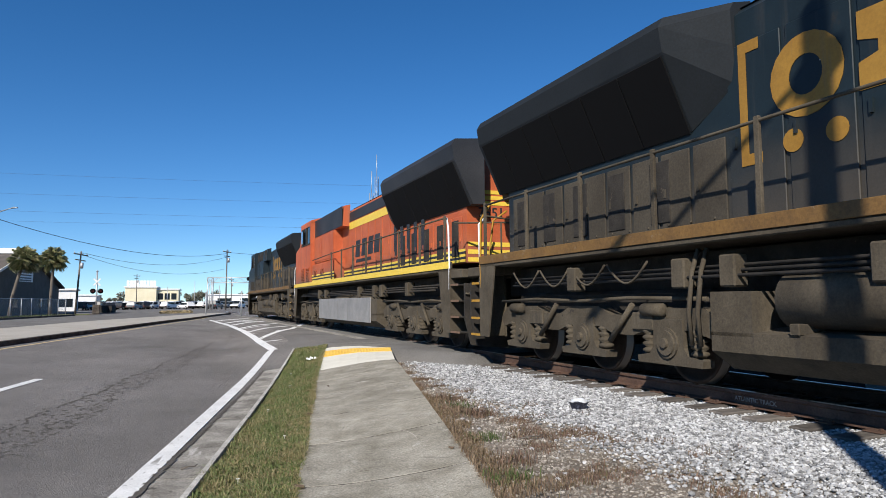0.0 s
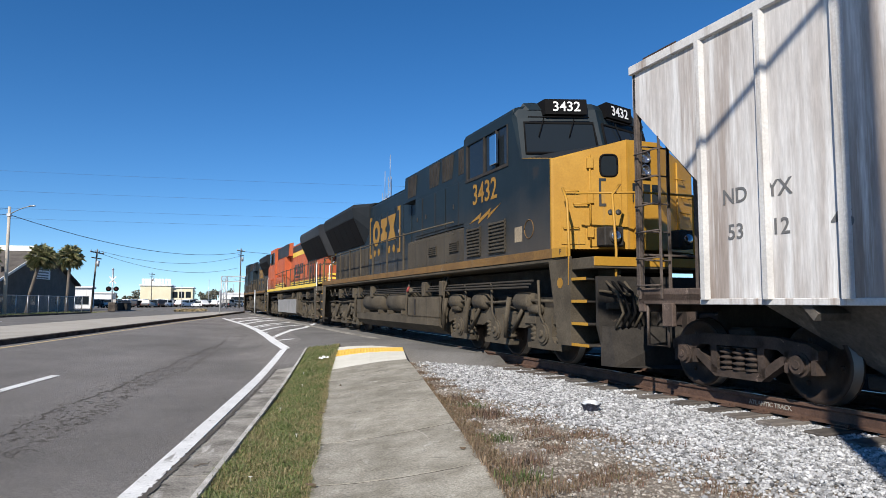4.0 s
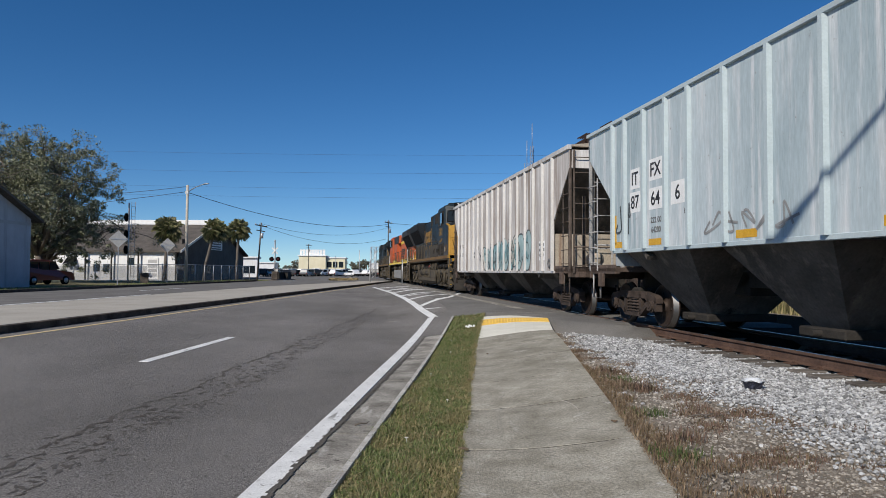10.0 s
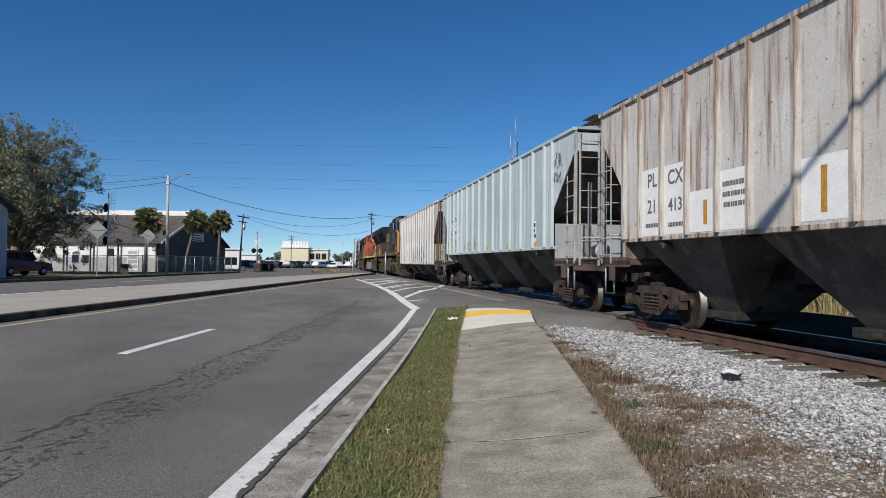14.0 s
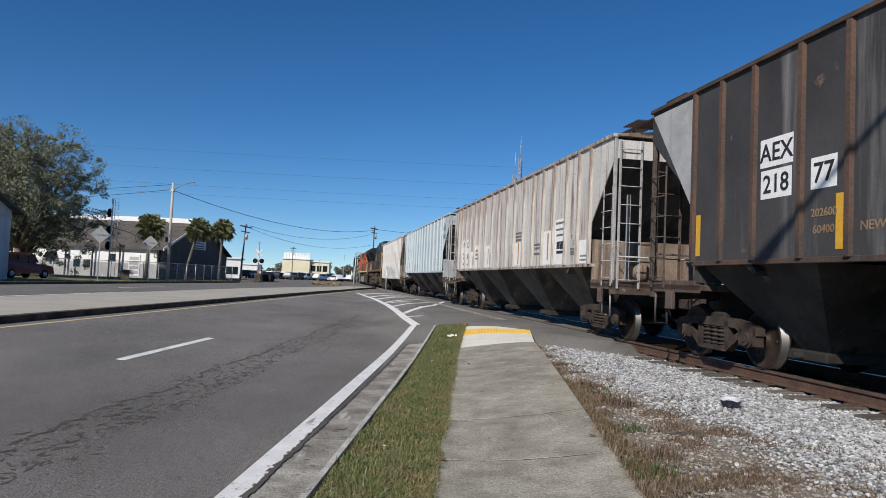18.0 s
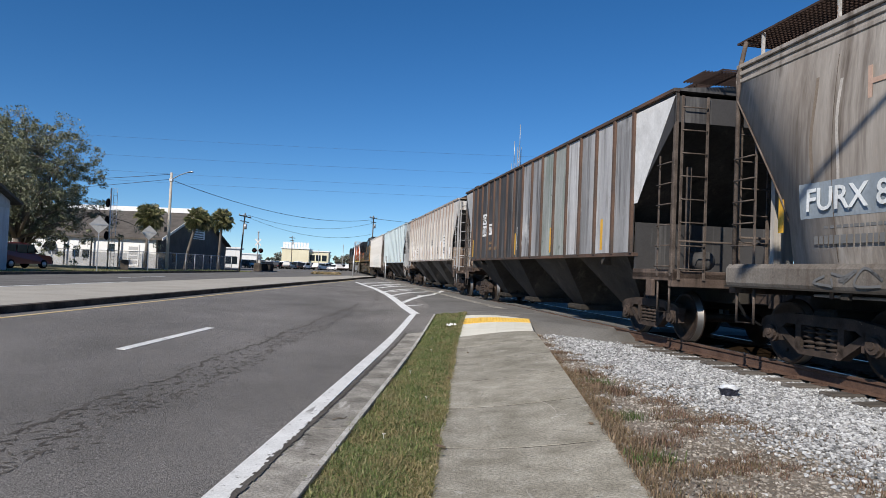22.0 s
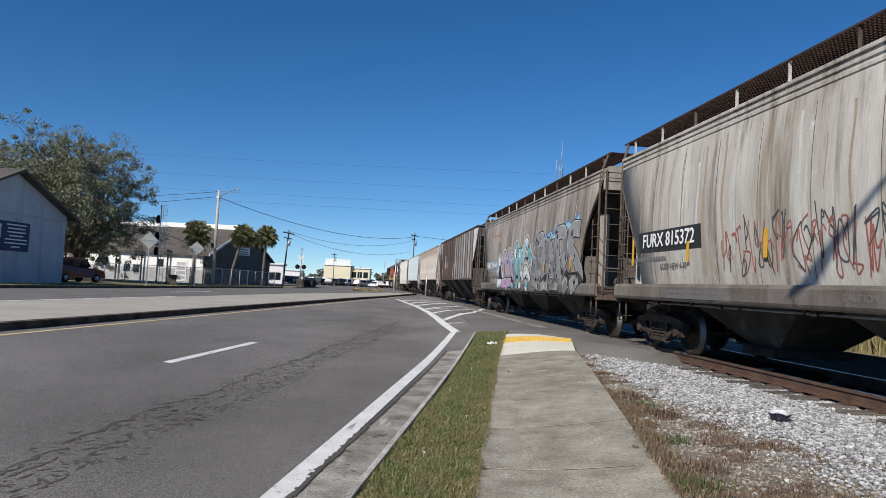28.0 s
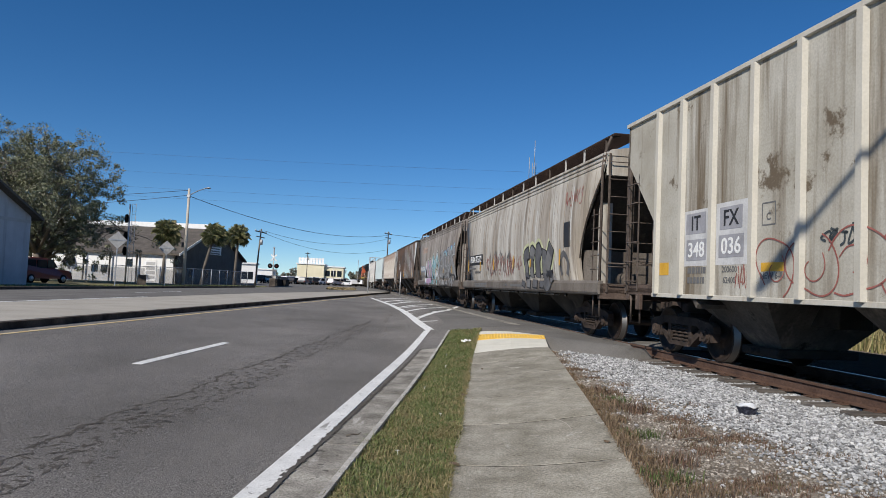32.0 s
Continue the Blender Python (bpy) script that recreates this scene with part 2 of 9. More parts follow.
CONCRETE_GUT = surf("gutter concrete", (0.17, 0.158, 0.138), (0.40, 0.378, 0.335), 2.2, 0.9, 0, 0.5, 60, spots=((0.10, 0.094, 0.083), 0.42, 7), scuffs=((0.46, 0.44, 0.41), 0.45, 7), rand=0.1, grain=0.5)
CURB_PALE = surf("worn curb lip", (0.33, 0.31, 0.28), (0.56, 0.54, 0.50), 3, 0.9, 0, 0.4, 60, spots=((0.16, 0.15, 0.13), 0.4, 9), grain=0.4)
MEDIAN_TOP = surf("median concrete", (0.36, 0.335, 0.29), (0.43, 0.40, 0.35), 0.8, 0.9, 0, 0.2, 40, grain=0.15)
CURB_DARK = surf("dark curb", (0.05, 0.042, 0.036), (0.13, 0.11, 0.092), 2, 0.9, 0, 0.3, 30)
PAINT_WHITE = surf("road paint white", (0.66, 0.66, 0.64), (0.78, 0.78, 0.76), 3, 0.7, 0, 0.2, 60, spots=((0.24, 0.235, 0.22), 0.4, 14), scuffs=((0.30, 0.29, 0.27), 0.4, 8), grain=0.2)
PAINT_YELLOW = surf("road paint yellow", (0.55, 0.40, 0.17), (0.66, 0.54, 0.32), 3, 0.7, 0, 0.2, 60, spots=((0.24, 0.22, 0.19), 0.42, 9), grain=0.2)
TACTILE = surf("warning pad", (0.78, 0.47, 0.06), (0.82, 0.56, 0.14), 5, 0.7, 0, 0.2, 50, spots=((0.66, 0.62, 0.5), 0.3, 12), grain=0.15)
DIRT = surf("dirt", (0.15, 0.125, 0.10), (0.25, 0.215, 0.18), 2.2, 0.95, 0, 0.7, 60, spots=((0.33, 0.315, 0.29), 0.42, 26), grain=0.35)
FIELD = surf("dry field", (0.16, 0.14, 0.075), (0.22, 0.20, 0.12), 0.4, 0.95, 0, 0.4, 8, grain=0.35)
TURF = surf("turf soil", (0.06, 0.055, 0.025), (0.09, 0.08, 0.035), 3, 0.95, 0, 0.5, 40)
STONE = surf("ballast stone", (0.36, 0.36, 0.365), (0.52, 0.515, 0.51), 9, 0.85, 0, 0.3, 60, grain=0.25, rand=0.25)
RAIL = surf("rusty rail", (0.085, 0.050, 0.037), (0.14, 0.085, 0.062), 3, 0.75, 0.3, 0.3, 50, grain=0.3)
RAIL_TOP = plain("polished rail head", (0.45, 0.43, 0.42), 0.3, 1.0)
TIE = surf("weathered tie", (0.085, 0.075, 0.068), (0.16, 0.145, 0.13), 2, 0.95, 0, 0.6, 25, rand=0.3, stretch=(0.25, 1, 1))
WOODPOLE = surf("pole wood", (0.22, 0.17, 0.125), (0.30, 0.24, 0.18), 2, 0.9, 0, 0.4, 25, stretch=(1, 1, 0.15))
CONCPOLE = surf("pole concrete", (0.42, 0.38, 0.32), (0.50, 0.46, 0.40), 2, 0.9, 0, 0.2, 25)
STEEL = surf("galvanised steel", (0.42, 0.43, 0.44), (0.52, 0.53, 0.54), 4, 0.5, 0.7, 0.05, 60, grain=0.1)
BLACKISH = surf("dark iron", (0.022, 0.020, 0.018), (0.045, 0.040, 0.036), 4, 0.75, 0.2, 0.2, 40)
WIRE = plain("cable black", (0.03, 0.03, 0.035), 0.6)
GLASS = plain("dark glass", (0.015, 0.02, 0.025), 0.06)
CHROME = plain("bright metal", (0.75, 0.76, 0.78), 0.15, 1.0)
LENS = plain("lamp lens", (0.42, 0.43, 0.45), 0.12, 0.9)
WHITE = surf("white paint", (0.72, 0.72, 0.71), (0.80, 0.80, 0.79), 2, 0.6, 0, 0.05, 40, grain=0.06)
BLACK = plain("black paint", (0.006, 0.006, 0.0065), 0.85)
for m in (ASPHALT, ASPHALT_OLD, CRACK, CONCRETE, CONCRETE_NEW, CONCRETE_GUT, MEDIAN_TOP, CURB_DARK, DIRT, FIELD, TURF, STONE, TIE):
    m.node_tree.nodes["Principled BSDF"].inputs["Specular IOR Level"].default_value = 0.08
GLASS.node_tree.nodes["Principled BSDF"].inputs["Specular IOR Level"].default_value = 0.18
BLACK.node_tree.nodes["Principled BSDF"].inputs["Specular IOR Level"].default_value = 0.12

# ---- plan: the road runs along +y, the track crosses it at a slant ----
TRACK_YAW, TRACK_OFF, RAIL_Z = 10.8, 7.30, 0.39
TD = Vector((-math.sin(radians(TRACK_YAW)), math.cos(radians(TRACK_YAW)), 0))   # along the track, away
TN = Vector((math.cos(radians(TRACK_YAW)), math.sin(radians(TRACK_YAW)), 0))    # across the track


def on_track(s, off=0.0, z=0.0):
    return TD * s + TN * (TRACK_OFF + off) + Vector((0, 0, z))


def step(u):
    u = min(1.0, max(0.0, u))
    return u * u * (3 - 2 * u)


def across(x, y):
    """Distance from the track's centre line, negative on the camera's side."""
    return x * TN.x + y * TN.y - TRACK_OFF


def grade(x, y):
    """Height of the paved ground: it climbs to the crossing and is banked up towards the median."""
    q = -across(x, y) - 0.75
    return 0.37 * (1 - (1 - step((5.4 - q) / 3.2)) * (1 - 0.84 * step((-1.0 - x) / 7.5)))


def pave_edge(x):
    return 16.2 - 1.25 * (x - 2.0)


def ground_z(x, y):
    a = across(x, y)
    z = grade(x, y) - 0.10
    if x > 1.0 and y < pave_edge(x) + 0.4:
        bed = 0.135 if a < 2.2 else 0.135 - 0.1 * step((a - 2.2) / 3.0)
        z = min(grade(x, y) - 0.01, bed)
    elif a > 2.2 and x > 1.0:
        z = 0.27 - 0.25 * step((a - 6.0) / 6.0)
    if y < -6:
        z = min(z, 0.2)
    return z


def graded(lo, hi, fine_lo, fine_hi, fine, coarse):
    out, x = [], fine_lo
    while x < fine_hi:
        out.append(x)
        x += fine
    up, g, x = [], fine, fine_hi
    while x < hi:
        up.append(x)
        g *= coarse
        x += g
    down, g, x = [], fine * coarse, fine_lo - fine * coarse
    while x > lo:
        down.append(x)
        g *= coarse
        x -= g
    return [lo] + down[::-1] + out + up + [hi]


def grid_sheet(name, xs, ys, zfun, material, **tags):
    sh = Shape()
    n = len(xs)
    sh.v = [(x, y, zfun(x, y)) for y in ys for x in xs]
    sh.f = [(j * n + i, j * n + i + 1, (j + 1) * n + i + 1, (j + 1) * n + i) for j in range(len(ys) - 1) for i in range(n - 1)]
    sh.s = [True] * len(sh.f)
    ob = link(name, sh, material, fix=False)
    return tagged(ob, **tags)


def strip(name, left, right, y0, y1, dz, material, parent=None, dy=1.0, cols=2, thick=0.12, label=""):
    """A paved band between two edges x = left(y), right(y), lying on the grade, with a skirt."""
    lf = left if callable(left) else (lambda y: left)
    rf = right if callable(right) else (lambda y: right)
    k = max(1, int(math.ceil((y1 - y0) / dy)))
    sh = Shape()
    for j in range(k + 1):
        y = y0 + (y1 - y0) * j / k
        for i in range(cols + 1):
            x = lf(y) + (rf(y) - lf(y)) * i / cols
            sh.v.append((x, y, grade(x, y) + dz))
    n = cols + 1
    top = len(sh.v)
    sh.v += [(x, y, z - thick) for x, y, z in sh.v]
    for j in range(k):
        for i in range(cols):
            a = j * n + i
            sh.f.append((a, a + 1, a + n + 1, a + n))
        for a, b in ((j * n, (j + 1) * n), ((j + 1) * n + cols, j * n + cols)):
            sh.f.append((a, b, b + top, a + top))
    for a0 in (0, k * n):
        for i in range(cols):
            a = a0 + i
            sh.f.append((a, a + 1, a + 1 + top, a + top))
    sh.s = [False] * len(sh.f)
    return link(name, sh, material, parent, label)


ground = grid_sheet("ground", graded(-2500, 2500, -12, 24, 0.5, 1.35), graded(-2500, 2500, -8, 40, 0.5, 1.35), ground_z, DIRT,
                    label="bare sandy dirt with gravel and scattered dry weeds", category="ground", kind="structure")

# the carriageway, with the skewed crossing that widens it towards the track
gut_l = (lambda y: max(-1.415 + 0.026 * y, -1.06 + 0.039 * y - 0.42))
road = strip("road", lambda y: -8.62, (lambda y: gut_l(y) + 0.01), -30, 19.6, 0.0, ASPHALT, dy=0.6, cols=16)
tagged(road, "worn grey asphalt road with a cracked seam", "road", kind="structure")
road_far = strip("crossing_pavement", lambda y: -8.62, lambda y: max(-0.5, (TRACK_OFF + 2.6 - y * TN.y) / TN.x), 19.6, 95, 0.0, ASPHALT, dy=0.6, cols=24)
tagged(road_far, "grey asphalt paving over the level crossing", "road", kind="structure")
sh = Shape()     # the wedge of paving between the ramp and the track
for y in np.arange(9.0, 19.61, 0.2):
    for i in range(-1, 13):
        xl = -0.6 if y > 18.5 else max(2.0, 2.0 + (16.2 - y) / 1.25)
        xr = (TRACK_OFF + 2.6 - y * TN.y) / TN.x
        x = min(xl, xr) + (xr - min(xl, xr)) * max(i, 0) / 12
        if i < 0:
            x -= 0.55
            sh.v.append((x, y - 0.25, min(grade(x, y), ground_z(x, y - 0.25)) - 0.02))
        else:
            sunk = across(x, y) > -0.95 and y < 15.0        # between the rails the paving starts further off
            sh.v.append((x, y, ground_z(x, y) - 0.1 if sunk else grade(x, y) - 0.004))
rows_n = len(sh.v) // 14
sh.f = [(j * 14 + i, j * 14 + i + 1, (j + 1) * 14 + i + 1, (j + 1) * 14 + i) for j in range(rows_n - 1) for i in range(13)]
sh.s = [True] * len(sh.f)
tagged(link("crossing_wedge", sh, ASPHALT_OLD), "patched grey asphalt apron beside the ramp", "road", kind="structure")
strip("shoulder_patch", lambda y: -0.62 - max(0, (y - 22)) * 0.12, lambda y: 2.5 if y < 21 else 3.0 - (y - 21) * 0.19, 19.0, 36.5, 0.004, ASPHALT_OLD, road_far, dy=0.5, cols=6, thick=0.02)

# the seam of a patched trench along the lane
rnd = random.Random(4)
sh = Shape()
pts = [(-3.35 + 0.05 * math.sin(y * 1.7) + rnd.uniform(-0.05, 0.05), y) for y in np.arange(-6, 34, 0.12)]
for (xa, ya), (xb, yb) in zip(pts, pts[1:]):
    w = rnd.uniform(0.004, 0.03)
    z = grade(xa, ya) + 0.003
    sh.add([(xa - w, ya, z), (xa + w * rnd.uniform(0.2, 2.2), ya, z), (xb + w, yb, z), (xb - w, yb, z)], [(0, 1, 2, 3)])
link("trench_seam", sh, CRACK, road, "crumbling dark seam")
sh = Shape()
for k in range(2300):
    y = rnd.uniform(1, 32)
    x = -3.2 + (rnd.gauss(0.30, 0.07) if k % 3 == 0 else rnd.gauss(0.08, 0.2)) + 0.05 * math.sin(y * 0.9)
    a, r = rnd.uniform(0, 3.1), rnd.uniform(0.015, 0.06)
    z = grade(x, y) + 0.0035
    sh.add([(x + math.cos(a) * r, y + math.sin(a) * r * 1.6, z), (x - math.sin(a) * r * 0.3, y + math.cos(a) * r * 0.3, z), (x - math.cos(a) * r, y - math.sin(a) * r * 1.6, z), (x + math.sin(a) * r * 0.4, y - math.cos(a) * r * 0.4, z)], [(0, 1, 2, 3)])
link("crumbled_patch", sh, CRACK, road, "crumbled dark patches along the seam")

# painted lines
strip("edge_line", (lambda y: -1.605 + 0.0255 * y), (lambda y: -1.435 + 0.0265 * y), -20, 19.4, 0.012, PAINT_WHITE, road, dy=0.5, thick=0.012, label="thick white edge line")
strip("lane_dash", -4.80, -4.66, 9.75, 13.45, 0.005, PAINT_WHITE, road, dy=0.5, thick=0.006, label="white lane dash")
strip("lane_dash", -4.80, -4.66, -2.4, 1.3, 0.005, PAINT_WHITE, road, dy=0.5, thick=0.006)
strip("median_line", -8.11, -7.99, -20, 60, 0.005, PAINT_YELLOW, road, dy=1.0, thick=0.006, label="faded yellow line beside the median")


def bar(name, p, q, w, parent):
    p, q = Vector(p), Vector(q)
    d = (q - p).normalized()
    nrm = Vector((-d.y, d.x)) * w / 2
    k = max(1, int((q - p).length / 0.7))
    s = Shape()
    for i in range(k + 1):
        c = p + (q - p) * i / k
        for e in (c + nrm, c - nrm):
            s.v.append((e.x, e.y, grade(e.x, e.y) + 0.008))
    s.f = [(2 * i, 2 * i + 1, 2 * i + 3, 2 * i + 2) for i in range(k)]
    s.s = [False] * k
    return link(name, s, PAINT_WHITE, parent)


for a, b, w in (((-0.93, 19.4), (-1.59, 23.3), 0.24), ((-1.55, 23.1), (-2.2, 27.3), 0.24), ((-2.18, 27.1), (-2.9, 31.4), 0.24), ((-2.87, 31.2), (-4.2, 38.0), 0.24), ((-4.15, 37.8), (-6.9, 49.8), 0.24), ((-0.3, 36.2), (-0.75, 29.8), 0.22), ((-0.75, 30), (-1.75, 24.4), 0.3), ((-0.9, 22.6), (-1.45, 23.1), 0.2),
                ((-1.2, 28.6), (-2.35, 28.0), 0.3), ((-1.0, 33.5), (-2.6, 29.6), 0.34), ((-1.6, 38.0), (-3.3, 33.6), 0.4), ((-2.0, 34.5), (-3.0, 33.0), 0.32), ((-2.6, 43), (-4.1, 38.2), 0.45), ((-3.2, 47), (-5.0, 41.5), 0.5), ((-4.3, 51), (-6.1, 46.5), 0.5), ((-3.1, 42), (-4.9, 43), 0.4), ((-4.4, 48), (-6.3, 48.6), 0.4)):
    bar("gore_line", a, b, w, road_far)

# pale edging of the crossing along the track
sh = Shape()
for s in np.arange(20, 66, 1.0):
    a, b = on_track(s, -1.95), on_track(s + 1.0, -1.95)
    c, d = on_track(s + 1.0, -1.62), on_track(s, -1.62)
    v = [(p.x, p.y, grade(p.x, p.y) + 0.012) for p in (a, b, c, d)]
    sh.add(v, [(0, 1, 2, 3)])
link("crossing_edging", sh, CONCRETE_GUT, road_far, "pale worn concrete edging along the rails")

# median, the far carriageway and the verge beyond it
med = strip("median", lambda y: -13.3 if y < 45 else -13.3 + (y - 45) * 0.10, lambda y: -8.72 if y < 45 else -8.72 + (y - 45) * 0.035, -30, 70, 0.145, MEDIAN_TOP, dy=1.5, cols=4, thick=0.3)
tagged(med, "pale concrete traffic median with a dark curb", "median", kind="structure")
strip("median_curb", lambda y: -8.74 if y < 45 else -8.74 + (y - 45) * 0.035, lambda y: -8.55 if y < 45 else -8.55 + (y - 45) * 0.035, -30, 70, 0.14, CURB_DARK, med, dy=1.0, cols=2, thick=0.2, label="dark curb face")
far_road = strip("far_road", -23.2, lambda y: -13.25 if y < 45 else -13.25 + (y - 45) * 0.10, -30, 140, 0.0, ASPHALT_OLD, dy=2.0, cols=4)
tagged(far_road, "grey asphalt carriageway beyond the median", "road", kind="structure")
strip("far_lane_line", -15.4, -15.2, -10, 32, 0.006, PAINT_WHITE, far_road, thick=0.007)
strip("far_lane_dash", -18.8, -18.65, 38, 44, 0.006, PAINT_WHITE, far_road, thick=0.007)
sh = Shape()
for ring in ([(-14.9, 24.3), (-14.1, 24.1), (-14.1, 23.4), (-13.4, 24.5), (-14.1, 25.5), (-14.1, 24.8), (-14.9, 24.7)], [(-14.1, 24.3), (-13.95, 26.6), (-14.15, 26.6), (-14.3, 24.5)]):
    sh.add([(x, y, grade(x, y) + 0.008) for x, y in ring], [tuple(range(len(ring)))])
link("turn_arrow", sh, PAINT_WHITE, far_road, "white turn arrow")
verge = strip("verge", -70, -23.35, -30, 74, 0.03, FIELD, dy=3, cols=8)
tagged(verge, "patchy green and brown roadside verge", "grass", kind="structure")
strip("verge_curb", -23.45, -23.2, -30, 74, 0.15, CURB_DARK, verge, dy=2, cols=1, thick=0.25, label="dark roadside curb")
lot = strip("far_lot", -160, 60, 95, 320, 0.0, ASPHALT_OLD, dy=12, cols=10)
tagged(lot, "distant paved yard", "ground", kind="structure")

# ---- rolling stock: y runs along the car, +y is the way it goes, z = 0 is the rail's top ----
TRUCK_IRON = surf("truck iron", (0.030, 0.023, 0.019), (0.070, 0.050, 0.041), 4, 0.9, 0.1, 0.25, 40, spots=((0.19, 0.135, 0.11), 0.33, 6))
WHEEL_IRON = surf("wheel steel", (0.030, 0.022, 0.018), (0.060, 0.042, 0.033), 5, 0.6, 0.4, 0.2, 50)
TREAD = plain("wheel tread", (0.20, 0.19, 0.18), 0.5, 1.0)
# grime, with the shade between and beneath parts put into its dark colour
UNDER = surf("underframe grime and shade", (0.018, 0.016, 0.014), (0.038, 0.033, 0.028), 3, 0.9, 0, 0.3, 30, spots=((0.09, 0.07, 0.055), 0.3, 5))
LADDER_RUST = surf("rusty ladder steel", (0.062, 0.048, 0.040), (0.125, 0.10, 0.085), 5, 0.85, 0.1, 0.2, 40, spots=((0.24, 0.20, 0.17), 0.25, 9))
SILL_RUST = surf("grimy rust-brown sill", (0.055, 0.038, 0.030), (0.12, 0.088, 0.072), 2.2, 0.9, 0, 0.2, 30, spots=((0.21, 0.16, 0.13), 0.3, 4), streak=((0.03, 0.024, 0.02), 0.45, 6))
GRATE = surf("rusty grating", (0.035, 0.022, 0.018), (0.065, 0.040, 0.032), 3, 0.9, 0.2, 0.4, 60)
DECAL_YELLOW = surf("reflector yellow", (0.56, 0.30, 0.025), (0.64, 0.37, 0.045), 6, 0.5, 0, 0.05, 40, grain=0.1)
DECAL_WHITE = surf("stencil white", (0.70, 0.70, 0.69), (0.78, 0.78, 0.77), 6, 0.6, 0, 0.05, 40, grain=0.1)
INK = plain("stencil black", (0.02, 0.02, 0.022), 0.6)
INK_GREY = plain("stencil grey", (0.13, 0.13, 0.13), 0.7)
WHEELS = []       # (wheelset object, y on its truck, radius)


def wheelset(parent, y, r, half=0.7525):
    w = new("wheelset")
    w.parent = parent
    w.matrix_basis = pose(0, y, r)
    w["label"] = "steel wheelset"
    sh = Shape()
    for sx in (-1, 1):
        sh.lathe((sx * (half - 0.07), 0, 0), (sx, 0, 0), [(0, 0.05), (0, r + 0.028), (0.03, r + 0.026), (0.038, r), (0.13, r - 0.006), (0.135, r - 0.055), (0.095, r - 0.075), (0.075, 0.20), (0.10, 0.12), (0.16, 0.11), (0.165, 0.05)], 28)
    sh.tube([(-half, 0, 0), (half, 0, 0)], 0.08, 10)
    for sx in (-1, 1):       # cast marks on the face, so that the turning shows
        for k in range(3):
            a = k * 2.094
            sh.lathe((sx * (half + 0.012), 0.27 * math.cos(a), 0.27 * math.sin(a)), (sx, 0, 0), [(0, 0.03), (0.01, 0.03), (0.011, 0.0)], 8)
    me = link("wheels", sh, WHEEL_IRON, w)
    # one mesh only: the pair, its axle and the bearings' end caps
    bpy.data.objects.remove(w)
    me.parent = parent
    me.name = "wheelset"
    me.matrix_basis = pose(0, y, r)
    me["label"] = "rusty steel wheelset with polished treads"
    me.data.materials.append(TREAD)
    for p in me.data.polygons:
        c = p.center
        if math.hypot(c.y, c.z) > r - 0.016 and abs(c.x) > half - 0.04:
            p.material_index = 1
    WHEELS.append((me, y, r))
    return me


def freight_truck(car, y):
    t = new("truck")
    t.parent = car
    t.matrix_basis = pose(0, y, 0)
    r = 0.44
    for sx in (-1, 1):
        sh = Shape()
        x0, x1 = (0.93, 1.07) if sx > 0 else (-1.07, -0.93)
        # the cast side frame: a sloped bow with two windows and jaws over the bearings
        top = [(-1.12, 0.60), (-1.0, 0.66), (-0.55, 0.72), (0.55, 0.72), (1.0, 0.66), (1.12, 0.60), (1.12, 0.50), (0.78, 0.47), (0.60, 0.58), (-0.60, 0.58), (-0.78, 0.47), (-1.12, 0.50)]
        sh.prism(top, 0, x0, x1)
        low = [(-0.80, 0.50), (-0.36, 0.20), (0.36, 0.20), (0.80, 0.50), (0.66, 0.52), (0.30, 0.29), (-0.30, 0.29), (-0.66, 0.52)]
        sh.prism(low, 0, x0, x1)
        for yy in (-0.37, 0.37):
            sh.box(x0, x1, yy - 0.05, yy + 0.05, 0.24, 0.66)
        for yy in (-0.89, 0.89):
            sh.lathe((sx * 1.02, yy, r), (sx, 0, 0), [(0, 0.135), (0.06, 0.135), (0.06, 0.105), (0.10, 0.10), (0.10, 0.05), (0.115, 0.045), (0.115, 0.0)], 14, False)
            sh.box(x0, x1, yy - 0.2, yy - 0.14, 0.34, 0.6)
            sh.box(x0, x1, yy + 0.14, yy + 0.2, 0.34, 0.6)
        for k, yy in enumerate((-0.2, 0.0, 0.2)):       # springs
            coil = [(0, 0.0)] + [(0.033 * (q // 2) + 0.016 * (q % 2), 0.05 if q % 4 > 1 else 0.10) for q in range(17)] + [(0.27, 0.0)]
            spring = Shape().lathe((sx * 1.0, yy, 0.30), (0, 0, 1), coil, 10)
            part("coil_spring", spring, TRUCK_IRON, t)
        part("side_frame", sh, TRUCK_IRON, t, "cast steel side frame")
    sh = Shape().box(-1.0, 1.0, -0.2, 0.2, 0.56, 0.80, 0.03).box(-0.9, 0.9, -0.62, -0.55, 0.35, 0.50).box(-0.9, 0.9, 0.55, 0.62, 0.35, 0.50)
    part("bolster", sh, UNDER, t)
    for yy in (-0.89, 0.89):
        wheelset(t, yy, r)
    return t


def ladder(name, parent, x, ya, yb, z0, z1, material, rungs=7, r=0.012):
    """A side ladder: two stiles, and rungs that stand off them."""
    sh = Shape()
    for y in (ya, yb):
        sh.box(x - 0.010, x + 0.010, y - 0.021, y + 0.021, z0, z1, 0.004)
    lad = part(name, sh, material, parent)
    e = x + 0.05 * (1 if x > 0 else -1)
    first = part("rung", Shape().tube([(x, ya, 0), (e, ya, 0), (e, yb, 0), (x, yb, 0)], r, 5), material, lad)
    first.matrix_basis = pose(0, 0, z0 + (z1 - z0) * 0.5 / rungs)
    for k in range(1, rungs):
        share("rung", first.data, lad, pose(0, 0, z0 + (z1 - z0) * (k + 0.5) / rungs))
    return lad


